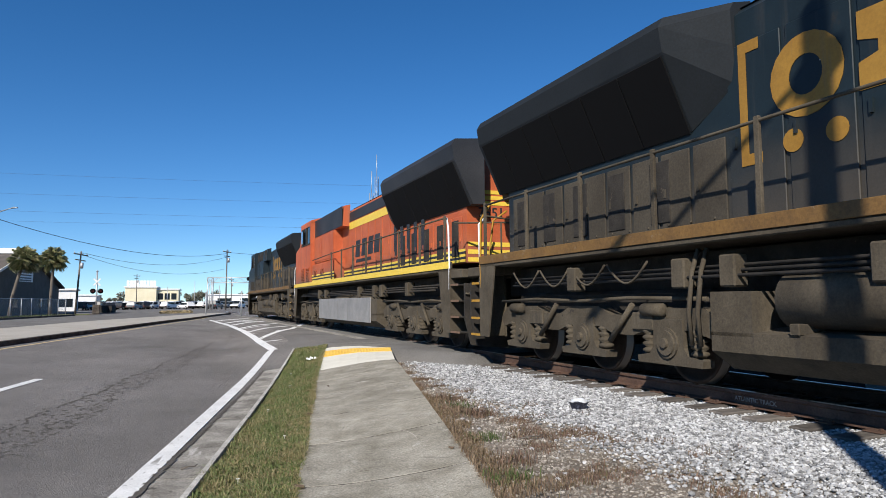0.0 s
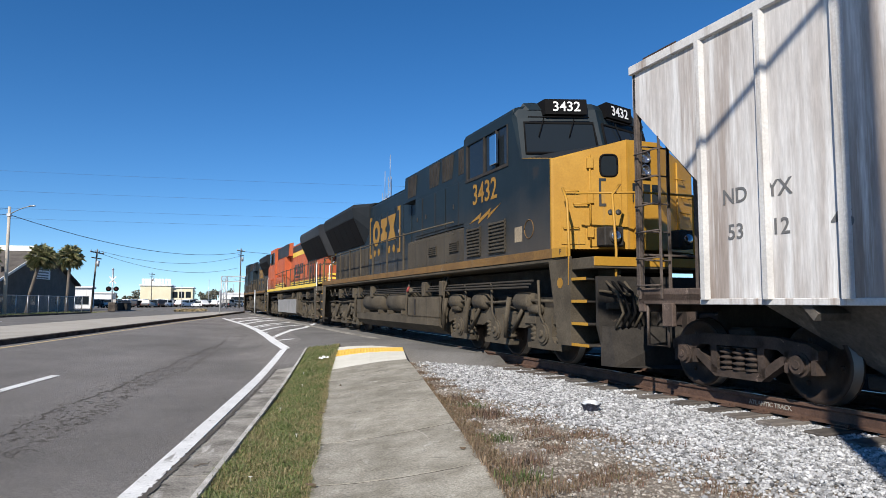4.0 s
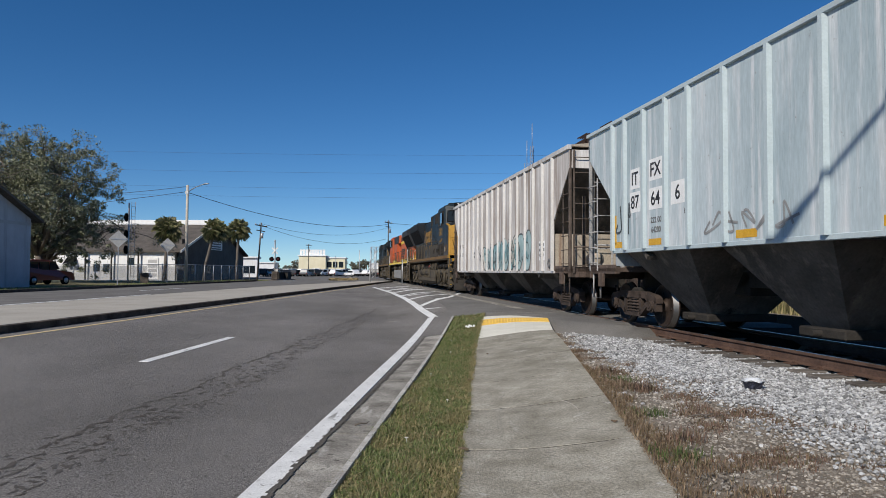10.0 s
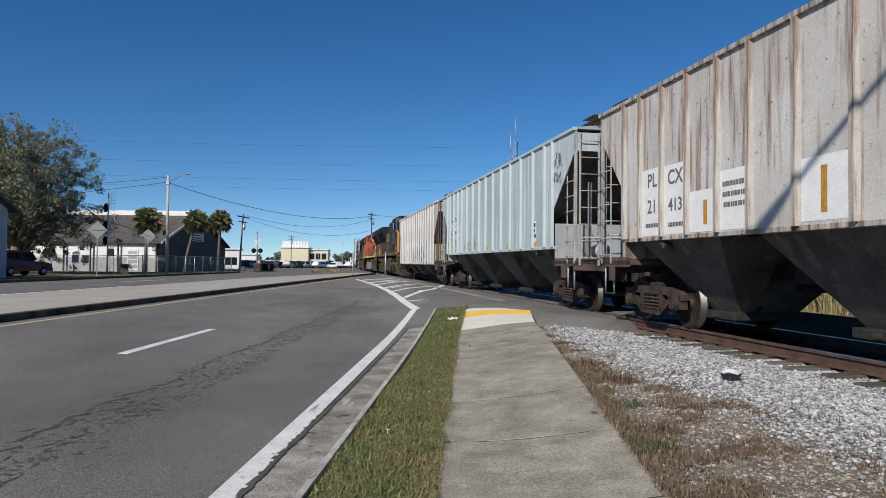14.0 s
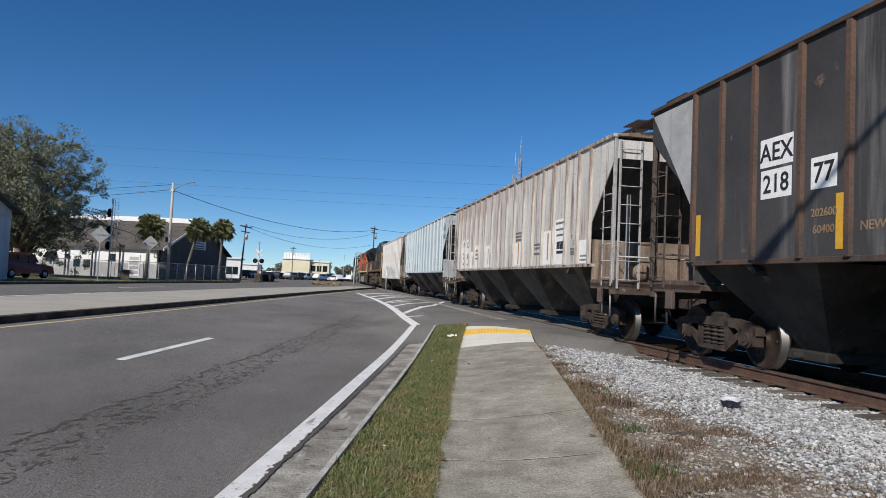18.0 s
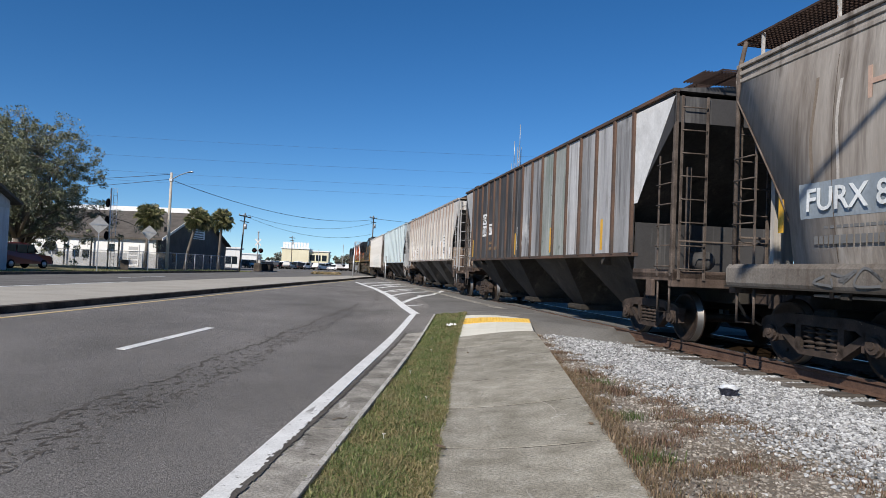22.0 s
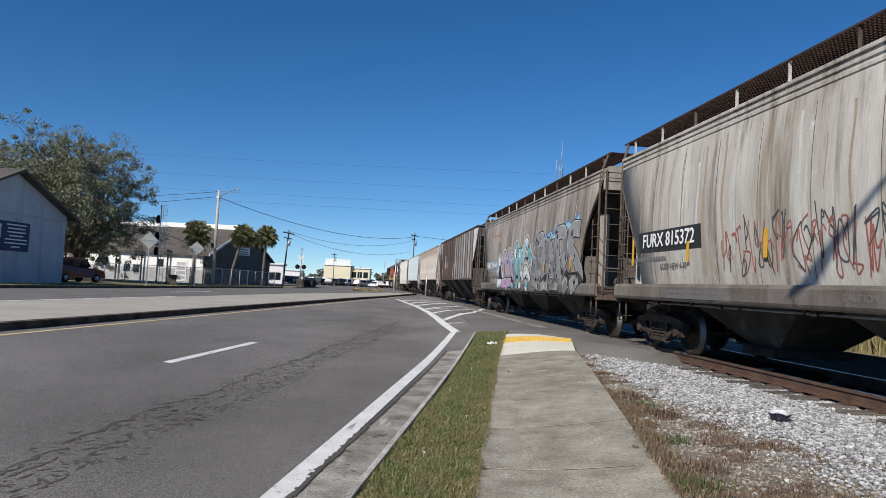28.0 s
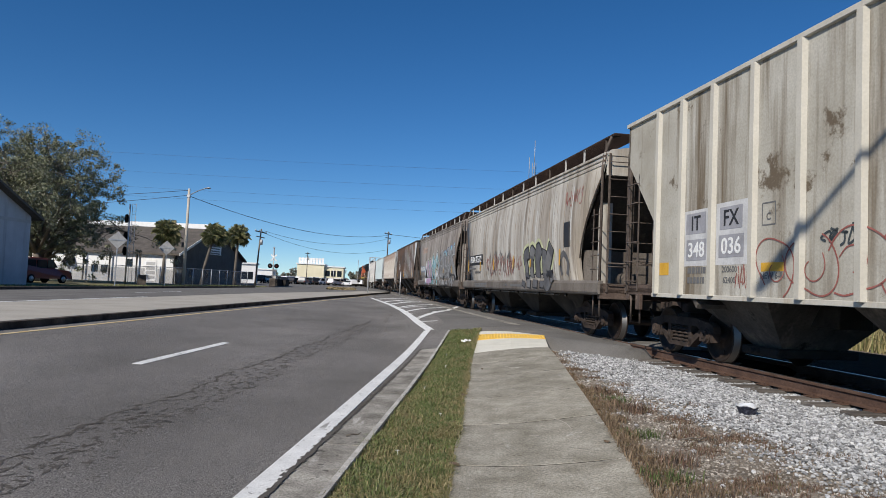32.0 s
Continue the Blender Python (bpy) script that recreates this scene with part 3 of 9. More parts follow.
def end_ladder(name, parent, y, xa, xb, z0, z1, material, rungs=7):
    sh = Shape()
    for x in (xa, xb):
        sh.box(x - 0.025, x + 0.025, y - 0.010, y + 0.010, z0, z1, 0.004)
    lad = part(name, sh, material, parent)
    first = part("rung", Shape().tube([(xa, y, 0), (xa + 0.03, y - 0.04, -0.01), (xb - 0.03, y - 0.04, -0.01), (xb, y, 0)], 0.012, 5), material, lad)
    first.matrix_basis = pose(0, 0, z0 + (z1 - z0) * 0.5 / rungs)
    for k in range(1, rungs):
        share("rung", first.data, lad, pose(0, 0, z0 + (z1 - z0) * (k + 0.5) / rungs))
    return lad


def coupler(parent, y, sy):
    sh = Shape().box(-0.11, 0.11, min(y, y + sy * 0.5), max(y, y + sy * 0.5), 0.74, 0.94, 0.02)
    c = y + sy * 0.5
    ring = [(-0.13, 0), (-0.17, 0.16), (-0.10, 0.28), (0.02, 0.24), (0.0, 0.14), (0.10, 0.12), (0.18, 0.26), (0.24, 0.18), (0.16, 0)]
    sh.prism([(a, c + sy * b) for a, b in ring], 2, 0.70, 1.00)
    part("coupler", sh, TRUCK_IRON, parent)
    hose = [(-0.35, y, 0.78), (-0.36, y + sy * 0.25, 0.55), (-0.25, y + sy * 0.5, 0.42), (-0.1, y + sy * 0.62, 0.52)]
    part("air_hose", Shape().tube(hose, 0.028, 6), BLACK, parent)


def under_hoppers(car, zt, mid, material, zb=0.36, centers=(-5.3, -1.95, 1.95, 5.3), half_top=None, reach=6.6, wide=1.46):
    """The chutes under the car: each tapers to a gate, with open wedges between them."""
    g = 0.36
    h, w = half_top or g + 0.71 * (zt - zb), min(wide, 0.55 + 0.87 * (zt - zb))
    for c in centers:
        y0, y1 = (c - h if c > -3 else -reach) + mid, (c + h if c < 3 else reach) + mid
        c += mid
        sh = Shape().loft([[(-w, y0, zt), (w, y0, zt), (w, y1, zt), (-w, y1, zt)], [(-0.55, c - g, zb), (0.55, c - g, zb), (0.55, c + g, zb), (-0.55, c + g, zb)]])
        ch = part("chute", sh, material, car, "dark sloping discharge chute")
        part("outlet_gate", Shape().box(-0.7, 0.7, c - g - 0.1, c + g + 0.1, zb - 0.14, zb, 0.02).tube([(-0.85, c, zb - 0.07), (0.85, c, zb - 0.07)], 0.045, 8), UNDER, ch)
    if zt > 1.2:
        part("center_sill", Shape().box(-0.28, 0.28, -5.0, 5.0, 0.86, 1.16, 0.02), UNDER, car)


def bars(name, parent, x, lines, h, material, side=-1):
    """Unreadable stencilling: rows of small bars; lines are (y centre, z, width)."""
    rb = random.Random(len(lines) * 7 + int(abs(lines[0][0]) * 10))
    sh = Shape()
    for yc, z, w in lines:
        y = yc + w / 2
        while y > yc - w / 2:
            k = rb.uniform(0.5, 1.1) * h
            sh.box(x + side * 0.004, x + side * 0.001, y - k * 0.75, y, z - h / 2, z + h / 2)
            y -= k
    return part(name, sh, material, parent)


def patch(name, parent, x, y0, y1, z0, z1, material, label="", side=-1, off=0.003):
    a, b = sorted((x, x + side * off))
    return part(name, Shape().box(a, b, y0, y1, z0, z1), material, parent, label)


def post_hopper(name, label, half, sill, eave, width, posts, body_mat, post_mat, dark_mat, end_mat, ladder_mat, bays=3, cap=0.10, end_z=2.45, top_z=3.75, inset=1.45, post_w=0.10, post_d=0.065, walk_top=True, group="covered hopper cars"):
    """A covered hopper with flat sides and outside posts."""
    car = empty(name, label, "hopper car", group)
    w = width
    # side sheets: cut back on the slant over the end platforms
    outline = [(-half + inset, sill), (half - inset, sill), (half - inset, end_z), (half, top_z), (half, eave), (-half, eave), (-half, top_z), (-half + inset, end_z)]
    for sx in (-1, 1):
        sheet = part("side_sheet", Shape().prism(outline, 0, sx * w, sx * (w - 0.02)), body_mat, car)
        rim = Shape()
        rim.box(*sorted((sx * (w - 0.06), sx * (w + 0.05))), -half - 0.02, half + 0.02, eave - cap, eave + 0.02, 0.008)
        part("top_chord", rim, post_mat, car)
        part("side_sill", Shape().box(*sorted((sx * (w - 0.10), sx * (w + 0.012))), -half + inset - 0.05, half - inset + 0.05, sill - 0.07, sill, 0.006), post_mat, car)
        for a in (-half, half - inset):
            part("end_sill_side", Shape().box(*sorted((sx * (w - 0.14), sx * (w - 0.02))), a, a + inset, 1.08, 1.28, 0.01), SILL_RUST, car)
            part("sill_lug", Shape().box(*sorted((sx * (w - 0.05), sx * (w + 0.02))), a + inset * 0.42, a + inset * 0.58, 0.80, 1.10, 0.012), SILL_RUST, car)
        pm = None
        for y in (posts if isinstance(posts, list) else [-half + inset + 0.06 + (2 * half - 2 * inset - 0.12) * k / (posts - 1) for k in range(posts)]):
            if pm is None:
                a = Shape()
                x0, x1 = sorted((0.0, sx * 0.075))
                a.prism([(0, -post_w), (sx * post_d, -post_w * 0.62), (sx * post_d, post_w * 0.62), (0, post_w)], 2, sill - 0.01, eave - cap)
                po = part("post", a, post_mat, car)
                pm = po.data
            else:
                po = share("post", pm, car)
            po.matrix_basis = pose(sx * w, y, 0)
    # roof with a shallow ridge, hatches and the walkway
    roof = part("roof", Shape().prism([(-w, eave - 0.02), (w, eave - 0.02), (w, eave + 0.02), (0.5, eave + 0.13), (-0.5, eave + 0.13), (-w, eave + 0.02)], 1, -half, half), end_mat, car)
    for k in range(5):
        y = -half + half * 2 * (k + 0.5) / 5
        part("hatch", Shape().box(-0.42, 0.42, y - 1.3, y + 1.3, eave + 0.13, eave + 0.20, 0.02), end_mat, roof)
    if walk_top:
        sh = Shape()
        for x in (-0.95, -0.62, 0.62, 0.95):
            sh.box(x - 0.008, x + 0.008, -half - 0.35, half + 0.35, eave + 0.27, eave + 0.305)
        for y in np.arange(-half - 0.35, half + 0.36, 0.09):
            sh.box(-0.95, -0.62, y - 0.006, y + 0.006, eave + 0.275, eave + 0.30)
            sh.box(0.62, 0.95, y - 0.006, y + 0.006, eave + 0.275, eave + 0.30)
        for sy in (-1, 1):
            for x in np.arange(-1.2, 1.21, 0.06):
                sh.box(x - 0.006, x + 0.006, *sorted((sy * (half - 0.45), sy * (half + 0.25))), eave + 0.255, eave + 0.285)
        for y in np.arange(-half + 0.5, half, 1.7):
            for x in (-0.95, 0.95):
                sh.box(x - 0.02, x + 0.02, y - 0.02, y + 0.02, eave + 0.05, eave + 0.28)
        part("roof_walkway", sh, GRATE, car, "rusty roof grating")
    # ends: sloping floor sheet, upright end wall above it, corner posts, platform
    for sy in (-1, 1):
        ye = sy * half
        part("slope_sheet", Shape().loft([[(-w + 0.03, ye, top_z), (w - 0.03, ye, top_z), (w - 0.03, ye - sy * 0.02, eave - 0.1), (-w + 0.03, ye - sy * 0.02, eave - 0.1)], [(-w + 0.03, ye - sy * 0.06, top_z), (w - 0.03, ye - sy * 0.06, top_z), (w - 0.03, ye - sy * 0.08, eave - 0.1), (-w + 0.03, ye - sy * 0.08, eave - 0.1)]]), body_mat, car)
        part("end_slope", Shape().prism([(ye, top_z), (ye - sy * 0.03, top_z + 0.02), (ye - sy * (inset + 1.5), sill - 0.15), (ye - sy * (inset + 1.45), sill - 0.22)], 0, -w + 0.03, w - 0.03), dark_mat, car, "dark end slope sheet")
        part("end_wall", Shape().box(-w + 0.05, w - 0.05, *sorted((ye - sy * (inset + 0.02), ye - sy * (inset - 0.04))), 1.25, 2.15), end_mat, car)
        part("platform", Shape().box(-w + 0.02, w - 0.02, *sorted((ye, ye - sy * inset)), 1.12, 1.22, 0.01).box(-w + 0.02, w - 0.02, *sorted((ye, ye - sy * 0.14)), 0.98, 1.26, 0.01), SILL_RUST, car)
        part("center_sill", Shape().box(-0.28, 0.28, *sorted((ye - sy * 0.05, ye - sy * 4.2)), 0.72, 1.14, 0.02), UNDER, car)
        for sx in (-1, 1):
            part("corner_post", Shape().box(*sorted((sx * (w - 0.07), sx * w)), *sorted((ye, ye - sy * 0.07)), 1.2, eave, 0.01), ladder_mat, car)
            part("stirrup", Shape().tube([(sx * (w - 0.06), ye - sy * 0.15, 1.1), (sx * (w - 0.06), ye - sy * 0.15, 0.55), (sx * (w - 0.06), ye - sy * 0.55, 0.55), (sx * (w - 0.06), ye - sy * 0.55, 1.1)], 0.022, 5), ladder_mat, car)
            part("bracing_post", Shape().box(*sorted((sx * (w - 0.55), sx * (w - 0.62))), *sorted((ye - sy * 0.5, ye - sy * 0.58)), 1.2, 3.1, 0.006), ladder_mat, car)
        ladder("side_ladder", car, -w + 0.01, ye - sy * 0.06, ye - sy * 0.50, 1.15, eave - 1.05, ladder_mat, 6)
        end_ladder("end_ladder", car, ye + sy * 0.02, -w + 0.12, -w + 0.58, 1.1, eave - 0.1, ladder_mat, 8)
        end_ladder("end_ladder", car, ye + sy * 0.02, w - 0.58, w - 0.12, 1.1, eave - 0.1, ladder_mat, 8)
        sh = Shape().tube([(-w + 0.1, ye + sy * 0.03, 1.75), (w - 0.1, ye + sy * 0.03, 1.75)], 0.018, 5)
        part("grab_rail", sh, ladder_mat, car)
        coupler(car, ye + sy * 0.0, sy)
        freight_truck(car, sy * half - (1.2 if sy > 0 else -1.75))
    part("brake_cylinder", Shape().lathe((-0.6, -half + 0.55, 1.45), (0, 1, 0), [(0, 0.02), (0, 0.17), (0.5, 0.17), (0.55, 0.02)], 12), end_mat, car)
    part("brake_wheel", Shape().lathe((0.5, -half - 0.05, 2.3), (0, 1, 0), [(0, 0.26), (0.025, 0.28), (0.05, 0.26)], 18), ladder_mat, car)
    under_hoppers(car, sill - 0.05, 0.2, dark_mat)
    # the sheet's dark foot between the trucks
    return car


def curved_x(z):
    """Half width of a round-sided hopper at height z."""
    u = (z - 1.3) / 3.0
    return 1.47 + 0.14 * math.sin(math.pi * min(1, max(0, u)) ** 0.9)


LAD_PALE = surf("pale worn bracket", (0.34, 0.33, 0.32), (0.50, 0.49, 0.47), 4, 0.8, 0, 0.1, 30, spots=((0.2, 0.13, 0.09), 0.35, 7))
SEAM_BROWN = surf("rusty weld seam", (0.075, 0.055, 0.042), (0.15, 0.12, 0.10), 3, 0.9, 0, 0.1, 30)


def round_hopper(name, label, half, body_mat, skirt_mat, dark_mat, ladder_mat, eave=4.22, group="covered hopper cars"):
    """A covered hopper with bulging sides, a deep side sill and a walkway above the roof edge."""
    car = empty(name, label, "hopper car", group)
    inset = 1.25
    zs = [1.32, 1.6, 1.9, 2.2, 2.5, 2.8, 3.1, 3.4, 3.7, 4.0, eave]
    for sx in (-1, 1):
        rows, back = [], []
        for z in zs:
            u = max(0.0, min(1.0, (z - 1.9) / 1.9))
            cut = inset * (1 - u ** 1.25) if z > 1.9 else inset
            cut = max(cut, 0.0)
            ys = np.linspace(-half + cut, half - cut, 15)
            rows.append([(sx * curved_x(z), y, z) for y in ys])
        sh = Shape()
        n = 15
        for r in rows:
            sh.v += r
        m = len(sh.v)
        for r in rows:
            sh.v += [(x - sx * 0.03, y, z) for x, y, z in r]
        for k in range(len(rows) - 1):
            for i in range(n - 1):
                a = k * n + i
                sh.f += [(a, a + 1, a + n + 1, a + n), (m + a, m + a + n, m + a + n + 1, m + a + 1)]
                sh.s += [True, True]
            for a in (k * n, k * n + n - 1):
                sh.f.append((a, a + n, m + a + n, m + a))
                sh.s.append(False)
        part("side_sheet", sh, body_mat, car)
        for k in range(11):
            y = -half + 2.0 + (2 * half - 4.0) * k / 10
            part("weld_seam", Shape().stroke([(y, z) for z in np.arange(1.38, eave - 0.3, 0.2)], 0.012, lambda z: sx * curved_x(z), sx, 0.004), SEAM_BROWN, car)
        # end flange of the side along the slant
        for sy in (-1, 1):
            pts = []
            for z in zs[2:]:
                u = max(0.0, min(1.0, (z - 1.9) / 1.9))
                pts.append((sx * (curved_x(z) + 0.005), sy * (half - inset * (1 - u ** 1.25)), z))
            part("edge_flange", Shape().tube(pts, 0.014, 5), SEAM_BROWN, car)
        for z, d in ((eave - 0.02, 0.045), (eave - 0.13, 0.03), (eave - 0.24, 0.022)):
            part("eave_rib", Shape().box(*sorted((sx * (curved_x(z) - 0.05), sx * (curved_x(z) + d))), -half, half, z - 0.03, z + 0.03, 0.008), body_mat, car)
        sk = Shape().prism([(sx * 1.47, 1.06), (sx * 1.58, 1.06), (sx * 1.60, 1.10), (sx * 1.60, 1.30), (sx * 1.55, 1.36), (sx * 1.47, 1.36)], 1, -half, half)
        part("side_sill", sk, skirt_mat, car)
        part("sill_lip", Shape().box(*sorted((sx * 1.50, sx * 1.62)), -half, half, 1.035, 1.06), UNDER, car)
        if sx < 0:
            for k in range(6):
                y = -half + 2.2 + (2 * half - 4.4) * k / 5
                part("jacking_pad", Shape().box(-1.58, -1.52, y - 0.06, y + 0.06, 0.95, 1.035, 0.01), UNDER, car)
    part("roof", Shape().prism([(-1.50, eave - 0.05), (1.50, eave - 0.05), (1.35, eave + 0.09), (0.6, eave + 0.2), (-0.6, eave + 0.2), (-1.35, eave + 0.09)], 1, -half, half), body_mat, car)
    part("trough_hatch", Shape().box(-0.3, 0.3, -half + 0.5, half - 0.5, eave + 0.2, eave + 0.27, 0.02), body_mat, car)
    for sx in (-1, 1):
        walk_sh = Shape()
        for x in np.arange(0.72, 1.37, 0.065):
            walk_sh.box(*sorted((sx * x, sx * (x + 0.02))), -half - 0.2, half + 0.2, eave + 0.385, eave + 0.415)
        for y in np.arange(-half - 0.2, half + 0.21, 0.075):
            walk_sh.box(*sorted((sx * 0.70, sx * 1.37)), y - 0.016, y + 0.016, eave + 0.39, eave + 0.41)
        part("roof_walkway", walk_sh, GRATE, car, "rust-brown roof grating")
        for k in range(12):
            y = -half + 0.35 + (2 * half - 0.7) * k / 11
            part("walkway_bracket", Shape().box(*sorted((sx * 1.33, sx * 1.37)), y - 0.014, y + 0.014, eave + 0.02, eave + 0.40), LAD_PALE if k % 3 else ladder_mat, car)
    for sy in (-1, 1):
        ye = sy * half
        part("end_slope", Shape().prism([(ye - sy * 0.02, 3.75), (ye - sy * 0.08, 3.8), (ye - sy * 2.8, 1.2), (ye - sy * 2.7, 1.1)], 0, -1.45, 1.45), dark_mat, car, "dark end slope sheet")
        part("end_wall", Shape().box(-1.45, 1.45, *sorted((ye - sy * 0.02, ye - sy * 0.07)), 3.72, eave, 0.01), body_mat, car)
        part("end_bulkhead", Shape().box(-1.44, 1.44, *sorted((ye - sy * 1.28, ye - sy * 1.34)), 1.3, 2.1), skirt_mat, car)
        part("platform", Shape().box(-1.55, 1.55, *sorted((ye, ye - sy * 1.25)), 1.08, 1.18, 0.01).box(-1.55, 1.55, *sorted((ye, ye - sy * 0.14)), 0.95, 1.30, 0.01), SILL_RUST, car)
        part("center_sill", Shape().box(-0.28, 0.28, *sorted((ye - sy * 0.05, ye - sy * 4.0)), 0.72, 1.10, 0.02), UNDER, car)
        for sx in (-1, 1):
            arch = [(sx * 1.53, ye - sy * 0.08, 1.1), (sx * 1.53, ye - sy * 0.08, 3.9), (sx * 1.50, ye - sy * 0.06, 4.2), (sx * 1.38, ye - sy * 0.0, eave + 0.36), (sx * 1.2, ye, eave + 0.40)]
            part("ladder_arch", Shape().tube(arch, 0.034, 8), ladder_mat, car, "bent ladder post reaching over the roof edge")
            part("stirrup", Shape().tube([(sx * 1.5, ye - sy * 0.12, 1.1), (sx * 1.5, ye - sy * 0.12, 0.55), (sx * 1.5, ye - sy * 0.5, 0.55), (sx * 1.5, ye - sy * 0.5, 1.1)], 0.022, 5), ladder_mat, car)
            part("diagonal_brace", Shape().box(*sorted((sx * 1.05, sx * 1.35)), *sorted((ye - sy * 0.6, ye - sy * 0.68)), 1.2, 3.6), body_mat, car)
        ladder("side_ladder", car, -1.53, ye - sy * 0.09, ye - sy * 0.52, 1.15, 3.0, ladder_mat, 6)
        end_ladder("end_ladder", car, ye + sy * 0.02, -1.40, -0.95, 1.1, eave, ladder_mat, 8)
        end_ladder("end_ladder", car, ye + sy * 0.02, 0.95, 1.40, 1.1, eave, ladder_mat, 8)
        part("grab_rail", Shape().tube([(-1.4, ye + sy * 0.03, 1.75), (1.4, ye + sy * 0.03, 1.75)], 0.018, 5), ladder_mat, car)
        coupler(car, ye, sy)
        freight_truck(car, sy * half - (1.2 if sy > 0 else -1.75))
    part("brake_cylinder", Shape().lathe((-0.6, -half + 0.5, 1.4), (0, 1, 0), [(0, 0.02), (0, 0.17), (0.5, 0.17), (0.55, 0.02)], 12), skirt_mat, car)
    part("brake_wheel", Shape().lathe((0.5, -half - 0.05, 2.2), (0, 1, 0), [(0, 0.26), (0.025, 0.28), (0.05, 0.26)], 18), ladder_mat, car)
    under_hoppers(car, 1.06, 0.0, dark_mat, centers=(-3.75, 0.0, 3.75), half_top=1.5, reach=5.6, wide=0.98)
    for sx in (-1, 1):
        pipe = part("brake_pipe", Shape().tube([(sx * 1.46, -half + 3.0, 0.985), (sx * 1.46, half - 1.6, 0.985)], 0.020, 6), H_PIPE, car, "dull grey pipe clipped along the side sill")
        for y in np.linspace(-half + 3.3, half - 1.9, 8):
            part("pipe_clip", Shape().box(*sorted((sx * 1.43, sx * 1.49)), y - 0.03, y + 0.03, 0.96, 1.07), SILL_RUST, pipe)
    return car


def smooth_line(pts, n=6):
    """A round line through 2D points."""
    out = []
    for i in range(len(pts) - 1):
        p0, p1, p2, p3 = pts[max(i - 1, 0)], pts[i], pts[i + 1], pts[min(i + 2, len(pts) - 1)]
        for t in range(n):
            u = t / n
            out.append(tuple(0.5 * (2 * p1[d] + (p2[d] - p0[d]) * u + (2 * p0[d] - 5 * p1[d] + 4 * p2[d] - p3[d]) * u * u + (3 * p1[d] - p0[d] - 3 * p2[d] + p3[d]) * u ** 3) for d in (0, 1)))
    return out + [pts[-1]]


def sprayed_piece(parent, xs, y_left, y_right, z0, z1, limbs, width, fills, line_mat, halo=None, rim=None, blots=None, seed=1, edge=0.055, backing=None):
    """A spray-painted piece of flowing limbs, in layers: halo, dark outline, rim, fill, soft patches.
    limbs: lists of (u, v), u from the left end to the right end, v from the foot to the top."""
    rg = random.Random(seed)

    def at(p):
        return (y_left + (y_right - y_left) * p[0], z0 + (z1 - z0) * p[1])
    def lay(name, pts, w, lift, material):
        """One layer of a line, in two lengths: on the sheet, and below it on the sill that stands proud."""
        for run, side in (([q for q in pts if q[1] > 1.40], xs), ([q for q in pts if q[1] <= 1.40], lambda z: -1.602)):
            if len(run) > 1:
                link(name, Shape().stroke(run, w, side, -1, lift), material, parent, fix=False)

    if backing:
        lay("graffiti_backing", smooth_line([at(q) for q in backing[1:]], 6), backing[0], 0.0045, line_mat)
    for k, lim in enumerate(limbs):
        p = smooth_line([at(q) for q in lim], 10)
        w = width * rg.uniform(0.85, 1.15)
        if halo:
            lay("graffiti_halo", [q for q in p if q[1] > z0 + 0.35 * (z1 - z0)], w + 0.30, 0.003, halo)
        lay("graffiti_outline", p, w + 2 * edge, 0.006 + 0.0004 * (k % 3), line_mat)
        if rim:
            lay("graffiti_rim", p[1:-1], w + 0.6 * edge, 0.009 + 0.0004 * (k % 3), rim)
        lay("graffiti_fill", p[1:-1], w, 0.012 + 0.0004 * (k % 3), fills[k % len(fills)])
        a = rg.randrange(2, max(3, len(p) - 8))
        lay("graffiti_patch", p[a:a + 7], w * 0.94, 0.0145, fills[(k + 1) % len(fills)])
        if blots:
            for e in range(4):
                a, rr = rg.choice(p), rg.uniform(0.025, 0.075)
                c = (a[0] + rg.uniform(-0.3, 0.3) * w, max(1.5, a[1] + rg.uniform(-0.3, 0.3) * w))
                ring = [(c[0] + rr * math.cos(t), c[1] + rr * 1.2 * math.sin(t)) for t in np.arange(0, 6.28, 0.7)]
                link("graffiti_spot", Shape().add([(xs(zz) - 0.0165, yy, zz) for yy, zz in ring], [tuple(range(len(ring)))]), blots[e % len(blots)], parent, fix=False)


def tag_scrawl(parent, xfun, y0, y1, z0, z1, mat_, seed, w=0.035, n=6, side=-1):
    """A quick sprayed scrawl."""
    rg = random.Random(seed)
    xs = xfun if callable(xfun) else (lambda z: xfun)
    for k in range(n):
        c = y1 + (y0 - y1) * (k + 0.5) / n
        zz = (z0 + z1) / 2
        h, ww = (z1 - z0) / 2, (y1 - y0) / n * 0.6
        pts = [(c + ww * rg.uniform(-1, 1), zz + h * rg.uniform(-1, 1)) for _ in range(5)]
        fine = []
        for i in range(len(pts) - 1):
            for t in range(6):
                u = t / 6
                p0, p1_, p2_, p3_ = pts[max(i - 1, 0)], pts[i], pts[i + 1], pts[min(i + 2, len(pts) - 1)]
                fine.append(tuple(0.5 * ((2 * p1_[d]) + (-p0[d] + p2_[d]) * u + (2 * p0[d] - 5 * p1_[d] + 4 * p2_[d] - p3_[d]) * u * u + (-p0[d] + 3 * p1_[d] - 3 * p2_[d] + p3_[d]) * u ** 3) for d in (0, 1)))
        link("spray_stroke", Shape().stroke(fine, w, xs, side, 0.007), mat_, parent, fix=False)


